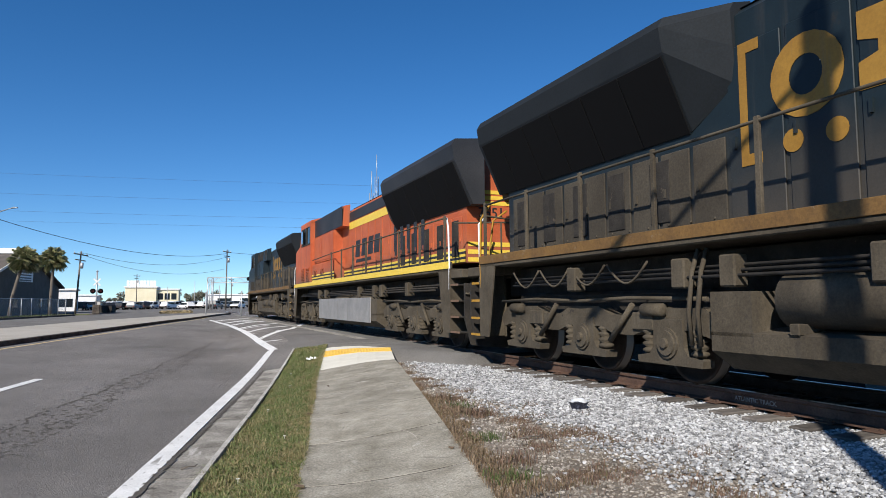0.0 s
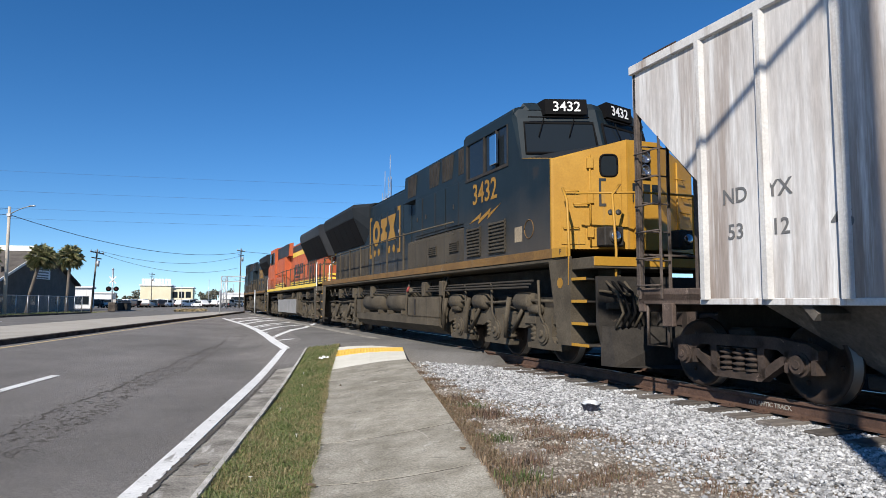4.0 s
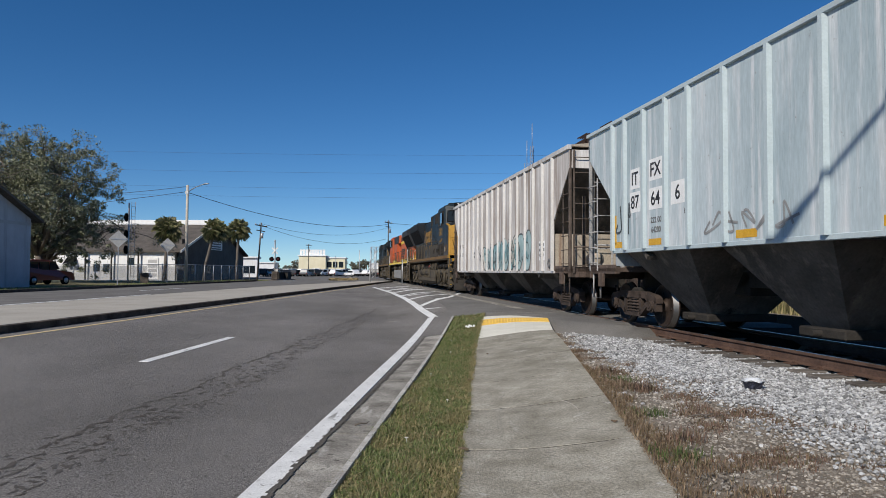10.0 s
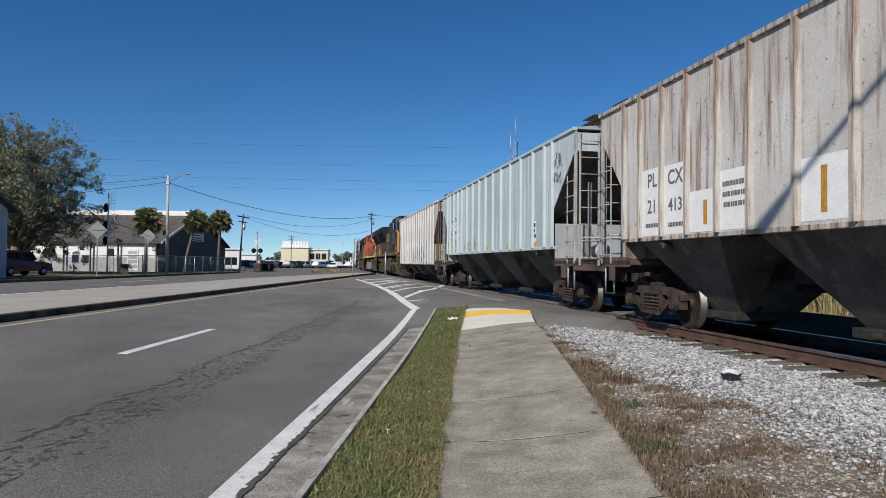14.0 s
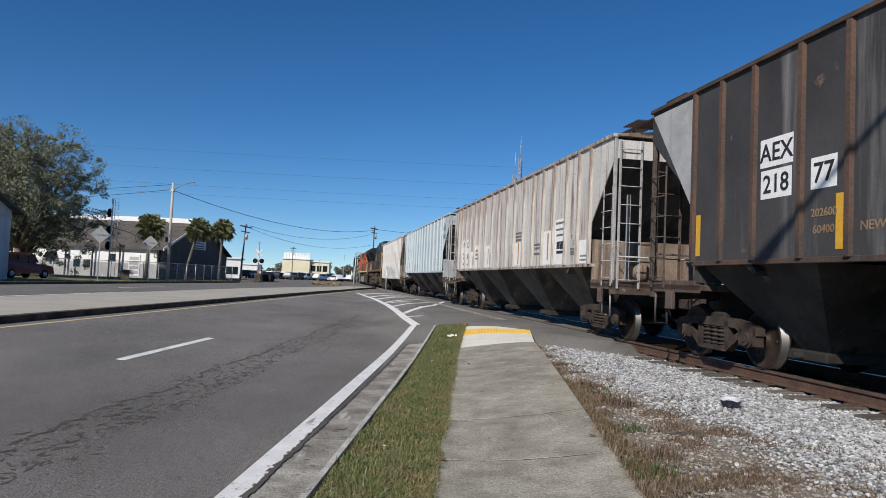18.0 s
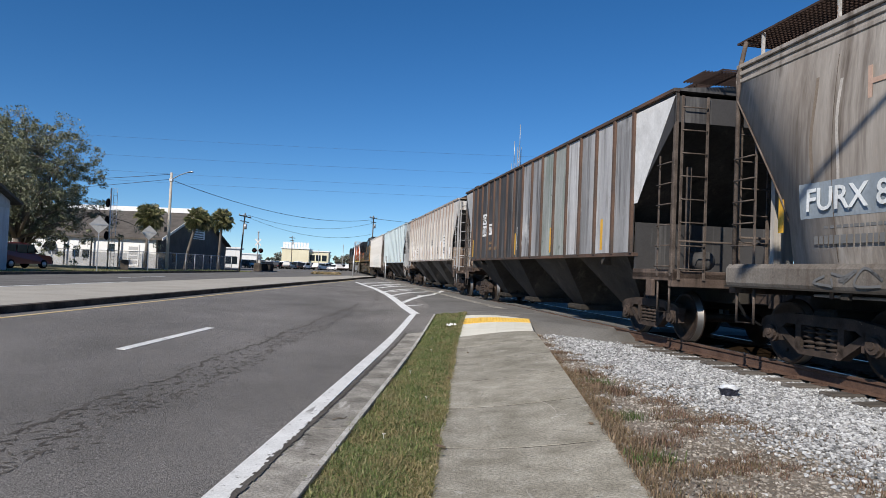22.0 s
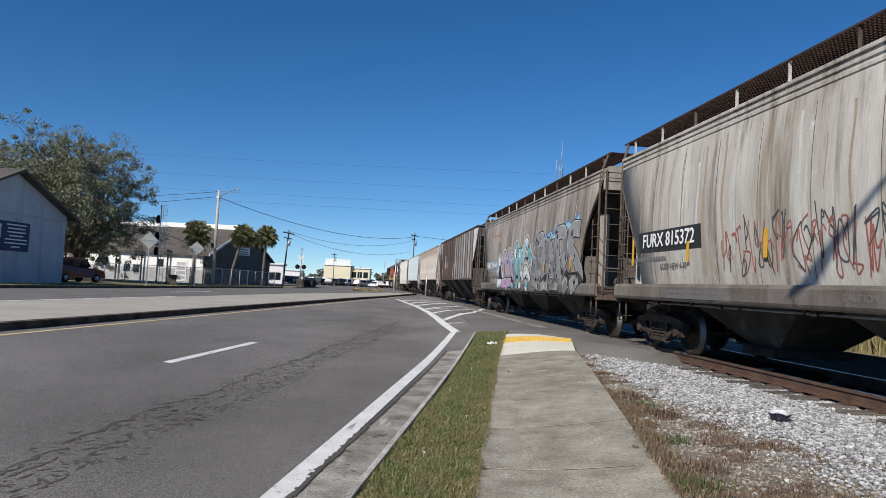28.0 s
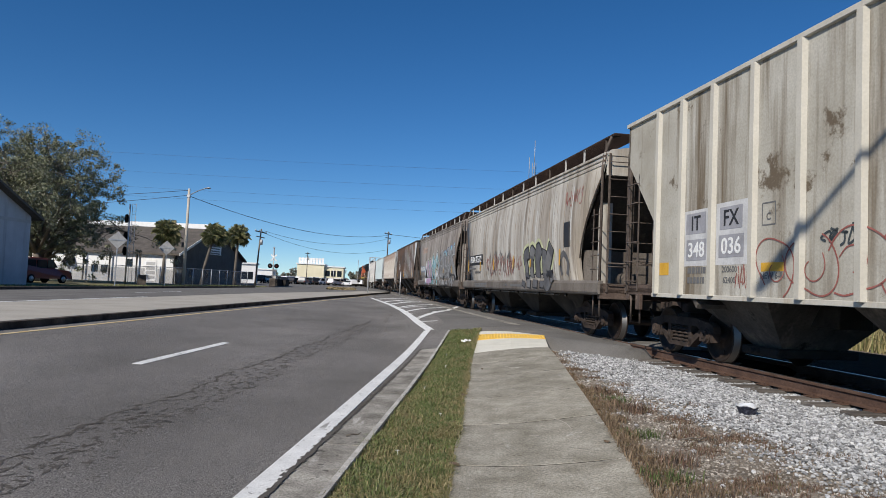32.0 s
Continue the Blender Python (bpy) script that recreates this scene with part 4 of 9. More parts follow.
def bubble_letters(parent, x, letters, z0, fills, line_mat, seed, side=-1, lw=0.062):
    """Round throw-up letters: a soft-edged fill, a dark open outline and curls inside; letters are (y, half width, half height)."""
    rg = random.Random(seed)
    xs = x if callable(x) else (lambda z: x)
    for k, (y, a, b) in enumerate(letters):
        zc = z0 + b
        ring = []
        for i in range(22):
            t = i / 22 * 2 * math.pi
            f = 1 + 0.13 * math.sin(2 * t + k) + 0.08 * math.sin(3 * t + 2 * k)
            ring.append((y + a * f * math.cos(t) * 1.05, max(z0 - 0.05, zc + b * f * math.sin(t) * (1 if math.sin(t) > 0 else 1.05))))
        sh = Shape()
        mid = (y, sum(q for _, q in ring) / 22)
        inner_ring = [(mid[0] + (p - mid[0]) * 0.5, mid[1] + (q - mid[1]) * 0.5) for p, q in ring]
        sh.add([(xs(q) + side * 0.004, p, q) for p, q in ring + inner_ring], [(i, (i + 1) % 22, 22 + (i + 1) % 22, 22 + i) for i in range(22)] + [tuple(range(22, 44))])
        if fills:
            link("graffiti_fill", sh, fills[k % len(fills)], parent, fix=False)
        patchy = Shape()
        for _ in range(5):
            cy, cz, r = y + a * rg.uniform(-0.5, 0.5), zc + b * rg.uniform(-0.7, 0.6), rg.uniform(0.08, 0.2)
            blot = [(cy + r * math.cos(t) * rg.uniform(0.5, 1), cz + r * 1.5 * math.sin(t) * rg.uniform(0.5, 1)) for t in np.arange(0, 6.28, 0.6)]
            patchy.add([(xs(q) + side * 0.007, p, q) for p, q in blot], [tuple(range(11))])
        if fills:
            link("graffiti_cloud", patchy, fills[(k + 1) % len(fills)], parent, fix=False)
        gap = rg.randrange(22)
        loop = [ring[(gap + i) % 22] for i in range(19)]
        link("graffiti_outline", Shape().stroke(smooth_line(loop, 3), lw, x, side, 0.008), line_mat, parent, fix=False)
        curl = [(y + a * 0.62 * math.cos(t) * u, zc - b * 0.12 + b * 0.62 * math.sin(t) * u) for t, u in zip(np.arange(0.3, 5.6, 0.6) + rg.uniform(0, 3), np.linspace(1.0, 0.35, 9))]
        link("graffiti_curl", Shape().stroke(smooth_line(curl, 4), lw * 0.8, x, side, 0.008), line_mat, parent, fix=False)

# ---- locomotives: the cab is at the -y end ----
def six_wheel_truck(loco, y, iron):
    t = new("truck")
    t.parent = loco
    t.matrix_basis = pose(0, y, 0)
    r = 0.53
    sh = Shape()
    for sx in (-1, 1):
        x0, x1 = sorted((sx * 1.02, sx * 1.22))
        top = [(-2.85, 0.80), (-2.6, 1.0), (-1.5, 1.02), (-1.2, 0.9), (-0.7, 0.9), (-0.4, 1.02), (0.4, 1.02), (0.7, 0.9), (1.2, 0.9), (1.5, 1.02), (2.6, 1.0), (2.85, 0.80), (2.75, 0.62), (2.35, 0.72), (1.55, 0.72), (1.2, 0.62), (0.75, 0.62), (0.45, 0.72), (-0.45, 0.72), (-0.75, 0.62), (-1.2, 0.62), (-1.55, 0.72), (-2.35, 0.72), (-2.75, 0.62)]
        sh.prism(top, 0, x0, x1)
        for c in (-1.45, 1.45):       # ribs and bosses on the casting
            sh.box(*sorted((sx * 1.21, sx * 1.26)), c - 0.22, c + 0.22, 0.70, 0.94, 0.015)
    part("truck_frame", sh, iron, t, "cast truck frame caked with grey-brown dust")
    for c in (-1.95, 0, 1.95):
        for sx in (-1, 1):
            foot = [(c - 0.60, 0.27), (c + 0.60, 0.27), (c + 0.62, 0.36), (c + 0.36, 0.40), (c + 0.29, 0.50), (c + 0.27, 0.86), (c - 0.27, 0.86), (c - 0.29, 0.50), (c - 0.36, 0.40), (c - 0.62, 0.36)]
            box = part("axle_box", Shape().prism(foot, 0, *sorted((sx * 1.06, sx * 1.25))), iron, t, "dust-caked axle box")
            part("bearing_cap", Shape().lathe((sx * 1.25, c, 0.55), (sx, 0, 0), [(0, 0.20), (0.03, 0.20), (0.03, 0.165), (0.055, 0.16), (0.055, 0.07), (0.09, 0.06), (0.09, 0)], 16, False), iron, box)
            for d in (-0.46, 0.46):
                coil = [(0, 0.0)] + [(0.022 + 0.085 * (q // 4) + (0, 0.03, 0.055, 0.085)[q % 4], (0.07, 0.115, 0.115, 0.07)[q % 4]) for q in range(16)] + [(0.37, 0.0)]
                part("axle_spring", Shape().lathe((sx * 1.14, c + d, 0.37), (0, 0, 1), coil, 12), iron, t)
    dm = Shape()
    for sx in (-1, 1):
        for c in (-1.0, 1.0):
            dm.tube([(sx * 1.28, c - 0.28, 1.05), (sx * 1.28, c + 0.25, 0.52)], 0.04, 8)
            dm.lathe((sx * 1.26, c * 1.9, 0.98), (0, 1, 0), [(0, 0.02), (0, 0.085), (0.4, 0.085), (0.46, 0.02)], 12)
        dm.tube([(sx * 1.27, -2.7, 1.12), (sx * 1.27, -1.2, 1.14), (sx * 1.29, 0, 1.10), (sx * 1.27, 1.4, 1.14), (sx * 1.27, 2.7, 1.10)], 0.03, 6)
    part("brake_gear", dm, iron, t)
    part("bolster", Shape().box(-1.0, 1.0, -2.5, 2.5, 0.75, 1.25, 0.05), UNDER, t)
    for c in (-1.95, 0, 1.95):
        wheelset(t, c, r)
    return t


def louvre(name, parent, x, y0, y1, z0, z1, material, n=9, side=-1):
    sh = Shape()
    sh.box(*sorted((x, x + side * 0.03)), y0, y0 + 0.03, z0, z1).box(*sorted((x, x + side * 0.03)), y1 - 0.03, y1, z0, z1)
    for k in range(n):
        z = z0 + (z1 - z0) * (k + 0.5) / n
        h = (z1 - z0) / n * 0.55
        sh.loft([[(x, y0, z - h / 2), (x + side * 0.045, y0, z - h / 2 - 0.01), (x + side * 0.045, y0, z), (x, y0, z + h / 2)], [(x, y1, z - h / 2), (x + side * 0.045, y1, z - h / 2 - 0.01), (x + side * 0.045, y1, z), (x, y1, z + h / 2)]])
    return part(name, sh, material, parent)


def locomotive(name, label, paint, lower, roof_mat, sill_mat, under_mat, rail_mat, nose_mat, wing_mat, porch=0.0):
    """A six-axle road diesel with a wide-nosed cab, a long hood and winged radiators."""
    lo = empty(name, label, "locomotive", "locomotives")
    F = 10.18
    # frame and walkway
    # the frame's near-black colour includes the walkway's shade
    part("frame", Shape().box(-0.85, 0.85, -F, F, 1.20, 1.74, 0.02), UNDER, lo, "grimy underframe darkened for the walkway's shade")
    part("walkway", Shape().box(-1.53, 1.53, -F + 0.1, F, 1.77, 1.84, 0.015), under_mat, lo)
    for sx in (-1, 1):
        part("sill_stripe", Shape().box(*sorted((sx * 1.53, sx * 1.55)), -F, F, 1.84, 2.0, 0.004), sill_mat, lo, "painted sill edge")
        part("walkway_lip", Shape().box(*sorted((sx * 1.45, sx * 1.53)), -F, F, 1.84, 1.995, 0.004), under_mat, lo)
    # long hood in door panels
    hw, ht = 0.98, 4.66
    part("hood", Shape().prism([(-hw, 2.0), (hw, 2.0), (hw, ht - 0.12), (hw - 0.14, ht), (-hw + 0.14, ht), (-hw, ht - 0.12)], 1, -6.3, F - 0.25), paint, lo)
    doors = np.arange(4.2, F - 0.6, 0.62)
    for sx in (-1, 1):
        for y in doors:
            part("hood_door", Shape().box(*sorted((sx * hw, sx * (hw + 0.025))), y, y + 0.55, 2.06, 3.1, 0.008).box(*sorted((sx * hw, sx * (hw + 0.05))), y + 0.44, y + 0.48, 2.5, 2.62), lower, lo)
        for y in np.arange(-0.9, 3.9, 0.85):
            part("hood_door", Shape().box(*sorted((sx * hw, sx * (hw + 0.022))), y, y + 0.78, 2.05, 4.15, 0.008).box(*sorted((sx * hw, sx * (hw + 0.05))), y + 0.66, y + 0.7, 2.9, 3.05), paint, lo)
        # equipment cabinets behind the cab stand flush with it
        part("blower_cabinet", Shape().prism([(sx * hw, 2.0), (sx * 1.42, 2.0), (sx * 1.42, 2.75), (sx * 1.30, 2.82), (sx * hw, 2.82)], 1, -6.3, -1.9), lower, lo, "dust-covered equipment cabinet")
        part("middle_cabinet", Shape().prism([(sx * hw, 2.84), (sx * 1.32, 2.84), (sx * 1.32, 3.98), (sx * hw, 3.98)], 1, -6.3, -2.25), paint, lo)
        part("upper_cabinet", Shape().prism([(sx * hw, 4.0), (sx * 1.28, 4.0), (sx * 1.22, 4.78), (sx * hw, 4.84)], 1, -6.3, -1.0), paint, lo)
        part("cabinet_door", Shape().box(*sorted((sx * 1.32, sx * 1.34)), -4.6, -2.35, 2.9, 3.9, 0.008).box(*sorted((sx * 1.32, sx * 1.35)), -6.1, -4.7, 2.9, 3.9, 0.008), paint, lo)
        for y in (-6.0, -4.9, -3.95, -2.1):
            g = Shape()
            for k in range(6):
                g.box(*sorted((sx * 1.22, sx * 1.285)), y + k * 0.12, y + k * 0.12 + 0.06, 4.1, 4.7)
            part("air_grille", g, BLACKISH, lo, "dark slatted air intake")
        louvre("louvre", lo, sx * 1.50, -7.12, -6.42, 2.08, 2.70, lower, 9, sx)
        louvre("louvre", lo, sx * 1.50, -8.3, -7.55, 2.08, 2.72, lower, 9, sx)
        louvre("louvre", lo, sx * 1.42, -5.7, -5.15, 2.28, 2.52, lower, 5, sx)
        louvre("louvre", lo, sx * 1.42, -4.25, -3.7, 2.28, 2.52, lower, 5, sx)
        # radiator wing
        wing = [(sx * 0.7, 3.30), (sx * 0.99, 3.30), (sx * 1.45, 4.30), (sx * 1.50, 4.62), (sx * 1.42, 4.76), (sx * 0.7, 4.82)]
        tip = [(sx * 0.7, 3.70), (sx * 0.97, 3.70), (sx * 1.02, 4.17), (sx * 1.04, 4.62), (sx * 0.98, 4.72), (sx * 0.7, 4.78)]
        part("radiator_wing", Shape().loft([[(a, y, b) for a, b in ring] for y, ring in ((4.0, tip), (4.75, wing), (F + 0.15, wing))]), wing_mat, lo, "winged radiator housing")
        for k in range(5):
            y = 5.2 + k * 0.98
            part("vent_door", Shape().box(*sorted((sx * (hw + 0.02), sx * (hw + 0.04))), y, y + 0.40, 2.16, 3.02, 0.006), UNDER, lo, "dusty meshed vent in a hood door")
        for k in range(6):
            y = 4.5 + k * 0.94
            part("wing_screen", Shape().prism([(sx * 0.995, 3.29), (sx * 1.44, 4.26), (sx * 1.452, 4.245), (sx * 1.007, 3.275)], 1, y + 0.28, y + 1.19 - 0.2 * (k == 5)), BLACK, lo, "dark mesh under the radiator wing")
    part("roof_cap", Shape().prism([(-hw + 0.1, ht), (hw - 0.1, ht), (0.6, ht + 0.12), (-0.6, ht + 0.12)], 1, -1.0, 4.35), roof_mat, lo)
    part("exhaust", Shape().box(-0.45, 0.45, 0.2, 1.0, ht + 0.1, ht + 0.22, 0.03), roof_mat, lo)
    part("radiator_fan", Shape().lathe((0, 8.2, 4.81), (0, 0, 1), [(0, 0.75), (0.06, 0.75), (0.08, 0.6), (0.081, 0)], 20), roof_mat, lo)
    part("antenna_dome", Shape().lathe((-0.5, 3.2, ht + 0.02), (0, 0, 1), [(0, 0.2), (0.1, 0.2), (0.14, 0.12), (0.15, 0)], 14), WHITE, lo, "white dome")
    # cab with real window openings closed by dark glass
    cw, c0, c1, top = 1.50, -8.6, -6.2, 4.98
    for sx in (-1, 1):
        wall = Shape()
        wall.box(*sorted((sx * (cw - 0.06), sx * cw)), c0, c1, 2.0, 3.78)
        wall.box(*sorted((sx * (cw - 0.06), sx * cw)), c0, c1, 4.56, 4.74)
        wall.box(*sorted((sx * (cw - 0.06), sx * cw)), c0, c0 + 0.18, 3.78, 4.56)
        wall.box(*sorted((sx * (cw - 0.06), sx * cw)), c1 - 0.12, c1, 3.78, 4.56)
        part("cab_side", wall, paint, lo)
        part("cab_window", Shape().box(*sorted((sx * (cw - 0.05), sx * (cw - 0.03))), c0 + 0.18, c1 - 0.12, 3.78, 4.56), GLASS, lo, "dark cab side window")
        fr = Shape()
        for y in (c0 + 0.2, c0 + 0.72, c0 + 1.32, c1 - 0.16):
            fr.box(*sorted((sx * (cw - 0.035), sx * (cw + 0.012))), y - 0.02, y + 0.02, 3.78, 4.56)
        fr.box(*sorted((sx * (cw - 0.03), sx * (cw + 0.02))), c0 + 0.18, c1 - 0.12, 3.73, 3.79)
        part("window_frame", fr, BLACKISH, lo, "dark window frame")
        part("cab_mirror", Shape().box(*sorted((sx * (cw + 0.03), sx * (cw + 0.09))), c0 + 0.55, c0 + 0.85, 3.85, 4.45, 0.01), CHROME, lo, "bright folding mirror")
    part("cab_roof", Shape().prism([(-cw, 4.7), (cw, 4.7), (cw - 0.05, 4.82), (0.85, top), (-0.85, top), (-cw + 0.05, 4.82)], 1, c0 - 0.05, c1), paint, lo)
    part("cab_back", Shape().box(-cw + 0.05, cw - 0.05, c1 - 0.06, c1, 2.0, 4.75), paint, lo)
    # raked windscreen wall, pointed forward in the middle
    def front_y(x, z):
        return c0 - 0.45 + 0.39 * (z - 3.5) / 1.25 - 0.50 * (1 - abs(x) / cw)
    ws = Shape().loft([[(-cw, c0, z), (cw, c0, z), (cw - k, front_y(cw, z), z), (0, front_y(0, z), z), (-cw + k, front_y(cw, z), z)] for z, k in ((3.4, 0), (4.6, 0.05), (4.80, 0.1))])
    part("cab_front", ws, paint, lo)
    part("cab_brow", Shape().loft([[(-cw + 0.12 + d, c0, z), (cw - 0.12 - d, c0, z), (1.2 - d, front_y(1.2, 4.8) + d, z), (0, front_y(0, 4.8) + d, z), (-1.2 + d, front_y(1.2, 4.8) + d, z)] for z, d in ((4.78, 0.0), (4.94, 0.12), (4.97, 0.3))]), paint, lo)
    for sx in (-1, 1):
        lo_, hi_ = 3.88, 4.50
        q = [(sx * 0.10, front_y(0.10, lo_) - 0.012, lo_), (sx * 1.40, front_y(1.40, lo_) - 0.012, lo_), (sx * 1.35, front_y(1.35, hi_) - 0.012, hi_), (sx * 0.10, front_y(0.10, hi_) - 0.012, hi_)]
        part("windscreen", Shape().loft([q, [(x, y + 0.02, z) for x, y, z in q]]), GLASS, lo, "dark windscreen pane")
        part("windscreen_gasket", Shape().tube(q + [q[0]], 0.03, 5), BLACK, lo)
        for wx in (0.45, 1.0):
            part("wiper", Shape().tube([(sx * wx, front_y(wx, hi_ + 0.1) - 0.07, hi_ + 0.1), (sx * (wx + 0.14), front_y(wx + 0.14, hi_ - 0.3) - 0.04, hi_ - 0.3)], 0.013, 4), BLACK, lo)
        part("wiper_rail", Shape().tube([(sx * 0.2, front_y(0.2, 4.6) - 0.10, 4.60), (sx * 1.3, front_y(1.3, 4.6) - 0.10, 4.60)], 0.014, 5), BLACK, lo)
        nb = [(sx * 0.22, front_y(0.22, 4.62) - 0.10), (sx * 0.98, front_y(0.98, 4.62) - 0.10), (sx * 0.98, front_y(0.98, 4.62) + 0.2), (sx * 0.22, front_y(0.22, 4.62) + 0.2)]
        part("number_board", Shape().loft([[(x, y, 4.66) for x, y in nb], [(x, y + 0.03, 4.96) for x, y in nb]]), BLACK, lo)
    # nose: two flat panels that meet in a blunt point under the headlights
    n0 = -F + 0.05
    nz = Shape().loft([[(-1.49, c0 - 0.02, 2.0), (1.49, c0 - 0.02, 2.0), (1.49, c0 - 0.02, 3.84), (0.32, c0 - 0.02, 4.02), (-0.32, c0 - 0.02, 4.02), (-1.49, c0 - 0.02, 3.84)],
                      [(-1.49, n0 + 0.10, 2.0), (1.49, n0 + 0.10, 2.0), (1.49, n0 + 0.10, 3.55), (0.32, n0 + 0.06, 3.90), (-0.32, n0 + 0.06, 3.90), (-1.49, n0 + 0.10, 3.55)],
                      [(-1.46, n0 + 0.07, 2.0), (1.46, n0 + 0.07, 2.0), (1.46, n0 + 0.07, 3.53), (0.32, n0 - 0.40, 3.87), (-0.32, n0 - 0.40, 3.87), (-1.46, n0 + 0.07, 3.53)],
                      [(-0.32, n0 - 0.40, 2.0), (0.32, n0 - 0.40, 2.0), (0.32, n0 - 0.40, 2.6), (0.32, n0 - 0.42, 3.86), (-0.32, n0 - 0.42, 3.86), (-0.32, n0 - 0.40, 2.6)]])
    part("nose", nz, nose_mat, lo, "front nose panel")
    part("nose_top", Shape().loft([[(-1.40, c0 - 0.02, 3.845), (-0.32, c0 - 0.02, 4.026), (0.32, c0 - 0.02, 4.026), (1.40, c0 - 0.02, 3.845)], [(-1.40, n0 + 0.16, 3.565), (-0.32, n0 + 0.10, 3.908), (0.32, n0 + 0.10, 3.908), (1.40, n0 + 0.16, 3.565)]], closed=False), wing_mat, lo, "dark anti-glare nose top")
    for sx in (-1, 1):
        part("nose_side", Shape().prism([(n0 + 0.14, 2.0), (c0, 2.0), (c0, 3.84), (n0 + 0.14, 3.56)], 0, *sorted((sx * 1.488, sx * 1.502))), paint, lo)
        # fittings on the flat panel: u runs from the corner inwards, v up, w out
        ln = math.hypot(1.14, 0.47)
        face = Matrix(((-sx * 1.14 / ln, 0, sx * 0.47 / ln, sx * 1.46), (-0.47 / ln, 0, -1.14 / ln, n0 + 0.07), (0, 1, 0, 0), (0, 0, 0, 1)))

        def on_face(name, sh, material, label=""):
            ob = part(name, sh, material, lo, label)
            ob.data.transform(face)
            return ob
        on_face("nose_door", Shape().box(0.62, 1.14, 2.04, 3.62, 0.003, 0.022, 0.004), nose_mat) if sx < 0 else None
        for v in (2.28, 2.86, 3.46) if sx < 0 else ():
            on_face("door_hinge", Shape().box(0.555, 0.665, v - 0.09, v + 0.09, 0.0, 0.06, 0.006), nose_mat)
        on_face("hinge_pin", Shape().tube([(0.61, 2.05, 0.03), (0.61, 3.6, 0.03)], 0.018, 6), nose_mat)
        on_face("tool_hatch", Shape().box(0.12, 0.52, 2.08, 2.66, 0.003, 0.014, 0.003), nose_mat)
        for u, v in ((0.28, 2.98), (0.46, 2.76), (0.28, 2.36)) if sx < 0 else ((0.28, 2.98), (0.34, 2.7), (0.34, 2.4), (0.5, 3.3)):
            on_face("grab_handle", Shape().tube([(u - 0.13, v + 0.02, 0), (u - 0.13, v, 0.06), (u + 0.13, v, 0.06), (u + 0.13, v + 0.02, 0)], 0.011, 5), rail_mat)
        if sx < 0:
            ring = [(0.93 + 0.145 * math.copysign(abs(math.cos(a)) ** 0.5, math.cos(a)), 3.42 + 0.185 * math.copysign(abs(math.sin(a)) ** 0.5, math.sin(a))) for a in np.arange(0, 6.28, 0.262)]
            on_face("door_window", Shape().prism(ring, 2, 0.022, 0.032), GLASS)
            on_face("window_gasket", Shape().tube([(u, v, 0.03) for u, v in ring + ring[:1]], 0.018, 5), BLACK)
        part("ditch_light", Shape().box(*sorted((sx * 0.55, sx * 0.92)), n0 - 0.62, n0 - 0.36, 2.02, 2.34, 0.02).lathe((sx * 0.73, n0 - 0.60, 2.18), (0, -1, 0), [(0, 0.12), (0.05, 0.12), (0.06, 0.0)], 14), BLACKISH, lo)
        part("ditch_lens", Shape().lathe((sx * 0.73, n0 - 0.655, 2.18), (0, -1, 0), [(0, 0.10), (0.02, 0.08), (0.025, 0)], 14), LENS, lo, "clear ditch light lens")
    part("light_recess", Shape().box(-0.10, 0.16, n0 - 0.435, n0 - 0.41, 3.20, 3.72, 0.01), BLACK, lo, "dark headlight recess")
    part("light_post", Shape().box(-0.2, -0.1, n0 - 0.52, n0 - 0.41, 2.0, 2.95, 0.01), nose_mat, lo)
    hl = Shape()
    for z in (3.30, 3.53):
        hl.lathe((0.03, n0 - 0.435, z + 0.05), (0, -1, 0), [(0, 0.105), (0.03, 0.105), (0.03, 0.09), (0.0, 0.08), (0.001, 0)], 16)
    part("headlight", hl, LENS, lo, "twin bright headlights")
    part("rear_light_box", Shape().box(-0.28, 0.05, F - 0.3, F - 0.1, 3.5, 4.0, 0.03), BLACK, lo)
    rl_ = Shape()
    for z in (3.63, 3.87):
        rl_.lathe((-0.12, F - 0.12, z), (0, 1, 0), [(0, 0.10), (0.04, 0.10), (0.05, 0.08), (0.03, 0.0)], 14)
    part("rear_light", rl_, LENS, lo, "twin rear lamps")
    # steps, pilots and couplers at both ends
    for sy, e in ((-1, -F - porch), (1, F)):
        part("pilot", Shape().prism([(-1.45, 0.75), (-1.3, 0.18), (-0.5, 0.12), (0.5, 0.12), (1.3, 0.18), (1.45, 0.75), (1.45, 1.5), (-1.45, 1.5)], 1, *sorted((e + sy * 0.62, e + sy * 0.68))), UNDER, lo, "dusty pilot plate")
        if sy < 0:
            pl = Shape().loft([[(-1.4, e - 0.66, 0.75), (0, e - 0.66, 0.75), (1.4, e - 0.66, 0.75), (1.4, e - 0.66, 0.16), (0, e - 0.66, 0.10), (-1.4, e - 0.66, 0.16)], [(-1.3, e - 0.78, 0.72), (0, e - 1.0, 0.72), (1.3, e - 0.78, 0.72), (1.35, e - 0.95, 0.16), (0, e - 1.2, 0.10), (-1.35, e - 0.95, 0.16)]])
            part("plow", pl, UNDER, lo, "dark curved snow plow blade")
        part("end_platform", Shape().box(-1.5, 1.5, *sorted((e - sy * porch, e + sy * 0.66)), 1.62, 1.80, 0.01), under_mat, lo)
        if sy < 0 and porch:
            part("porch_stripe", Shape().box(-1.5, 1.5, e - 0.675, e - 0.66, 1.66, 1.80, 0.004), nose_mat, lo, "worn yellow porch edge")
        coupler(lo, e + sy * 0.45, sy)
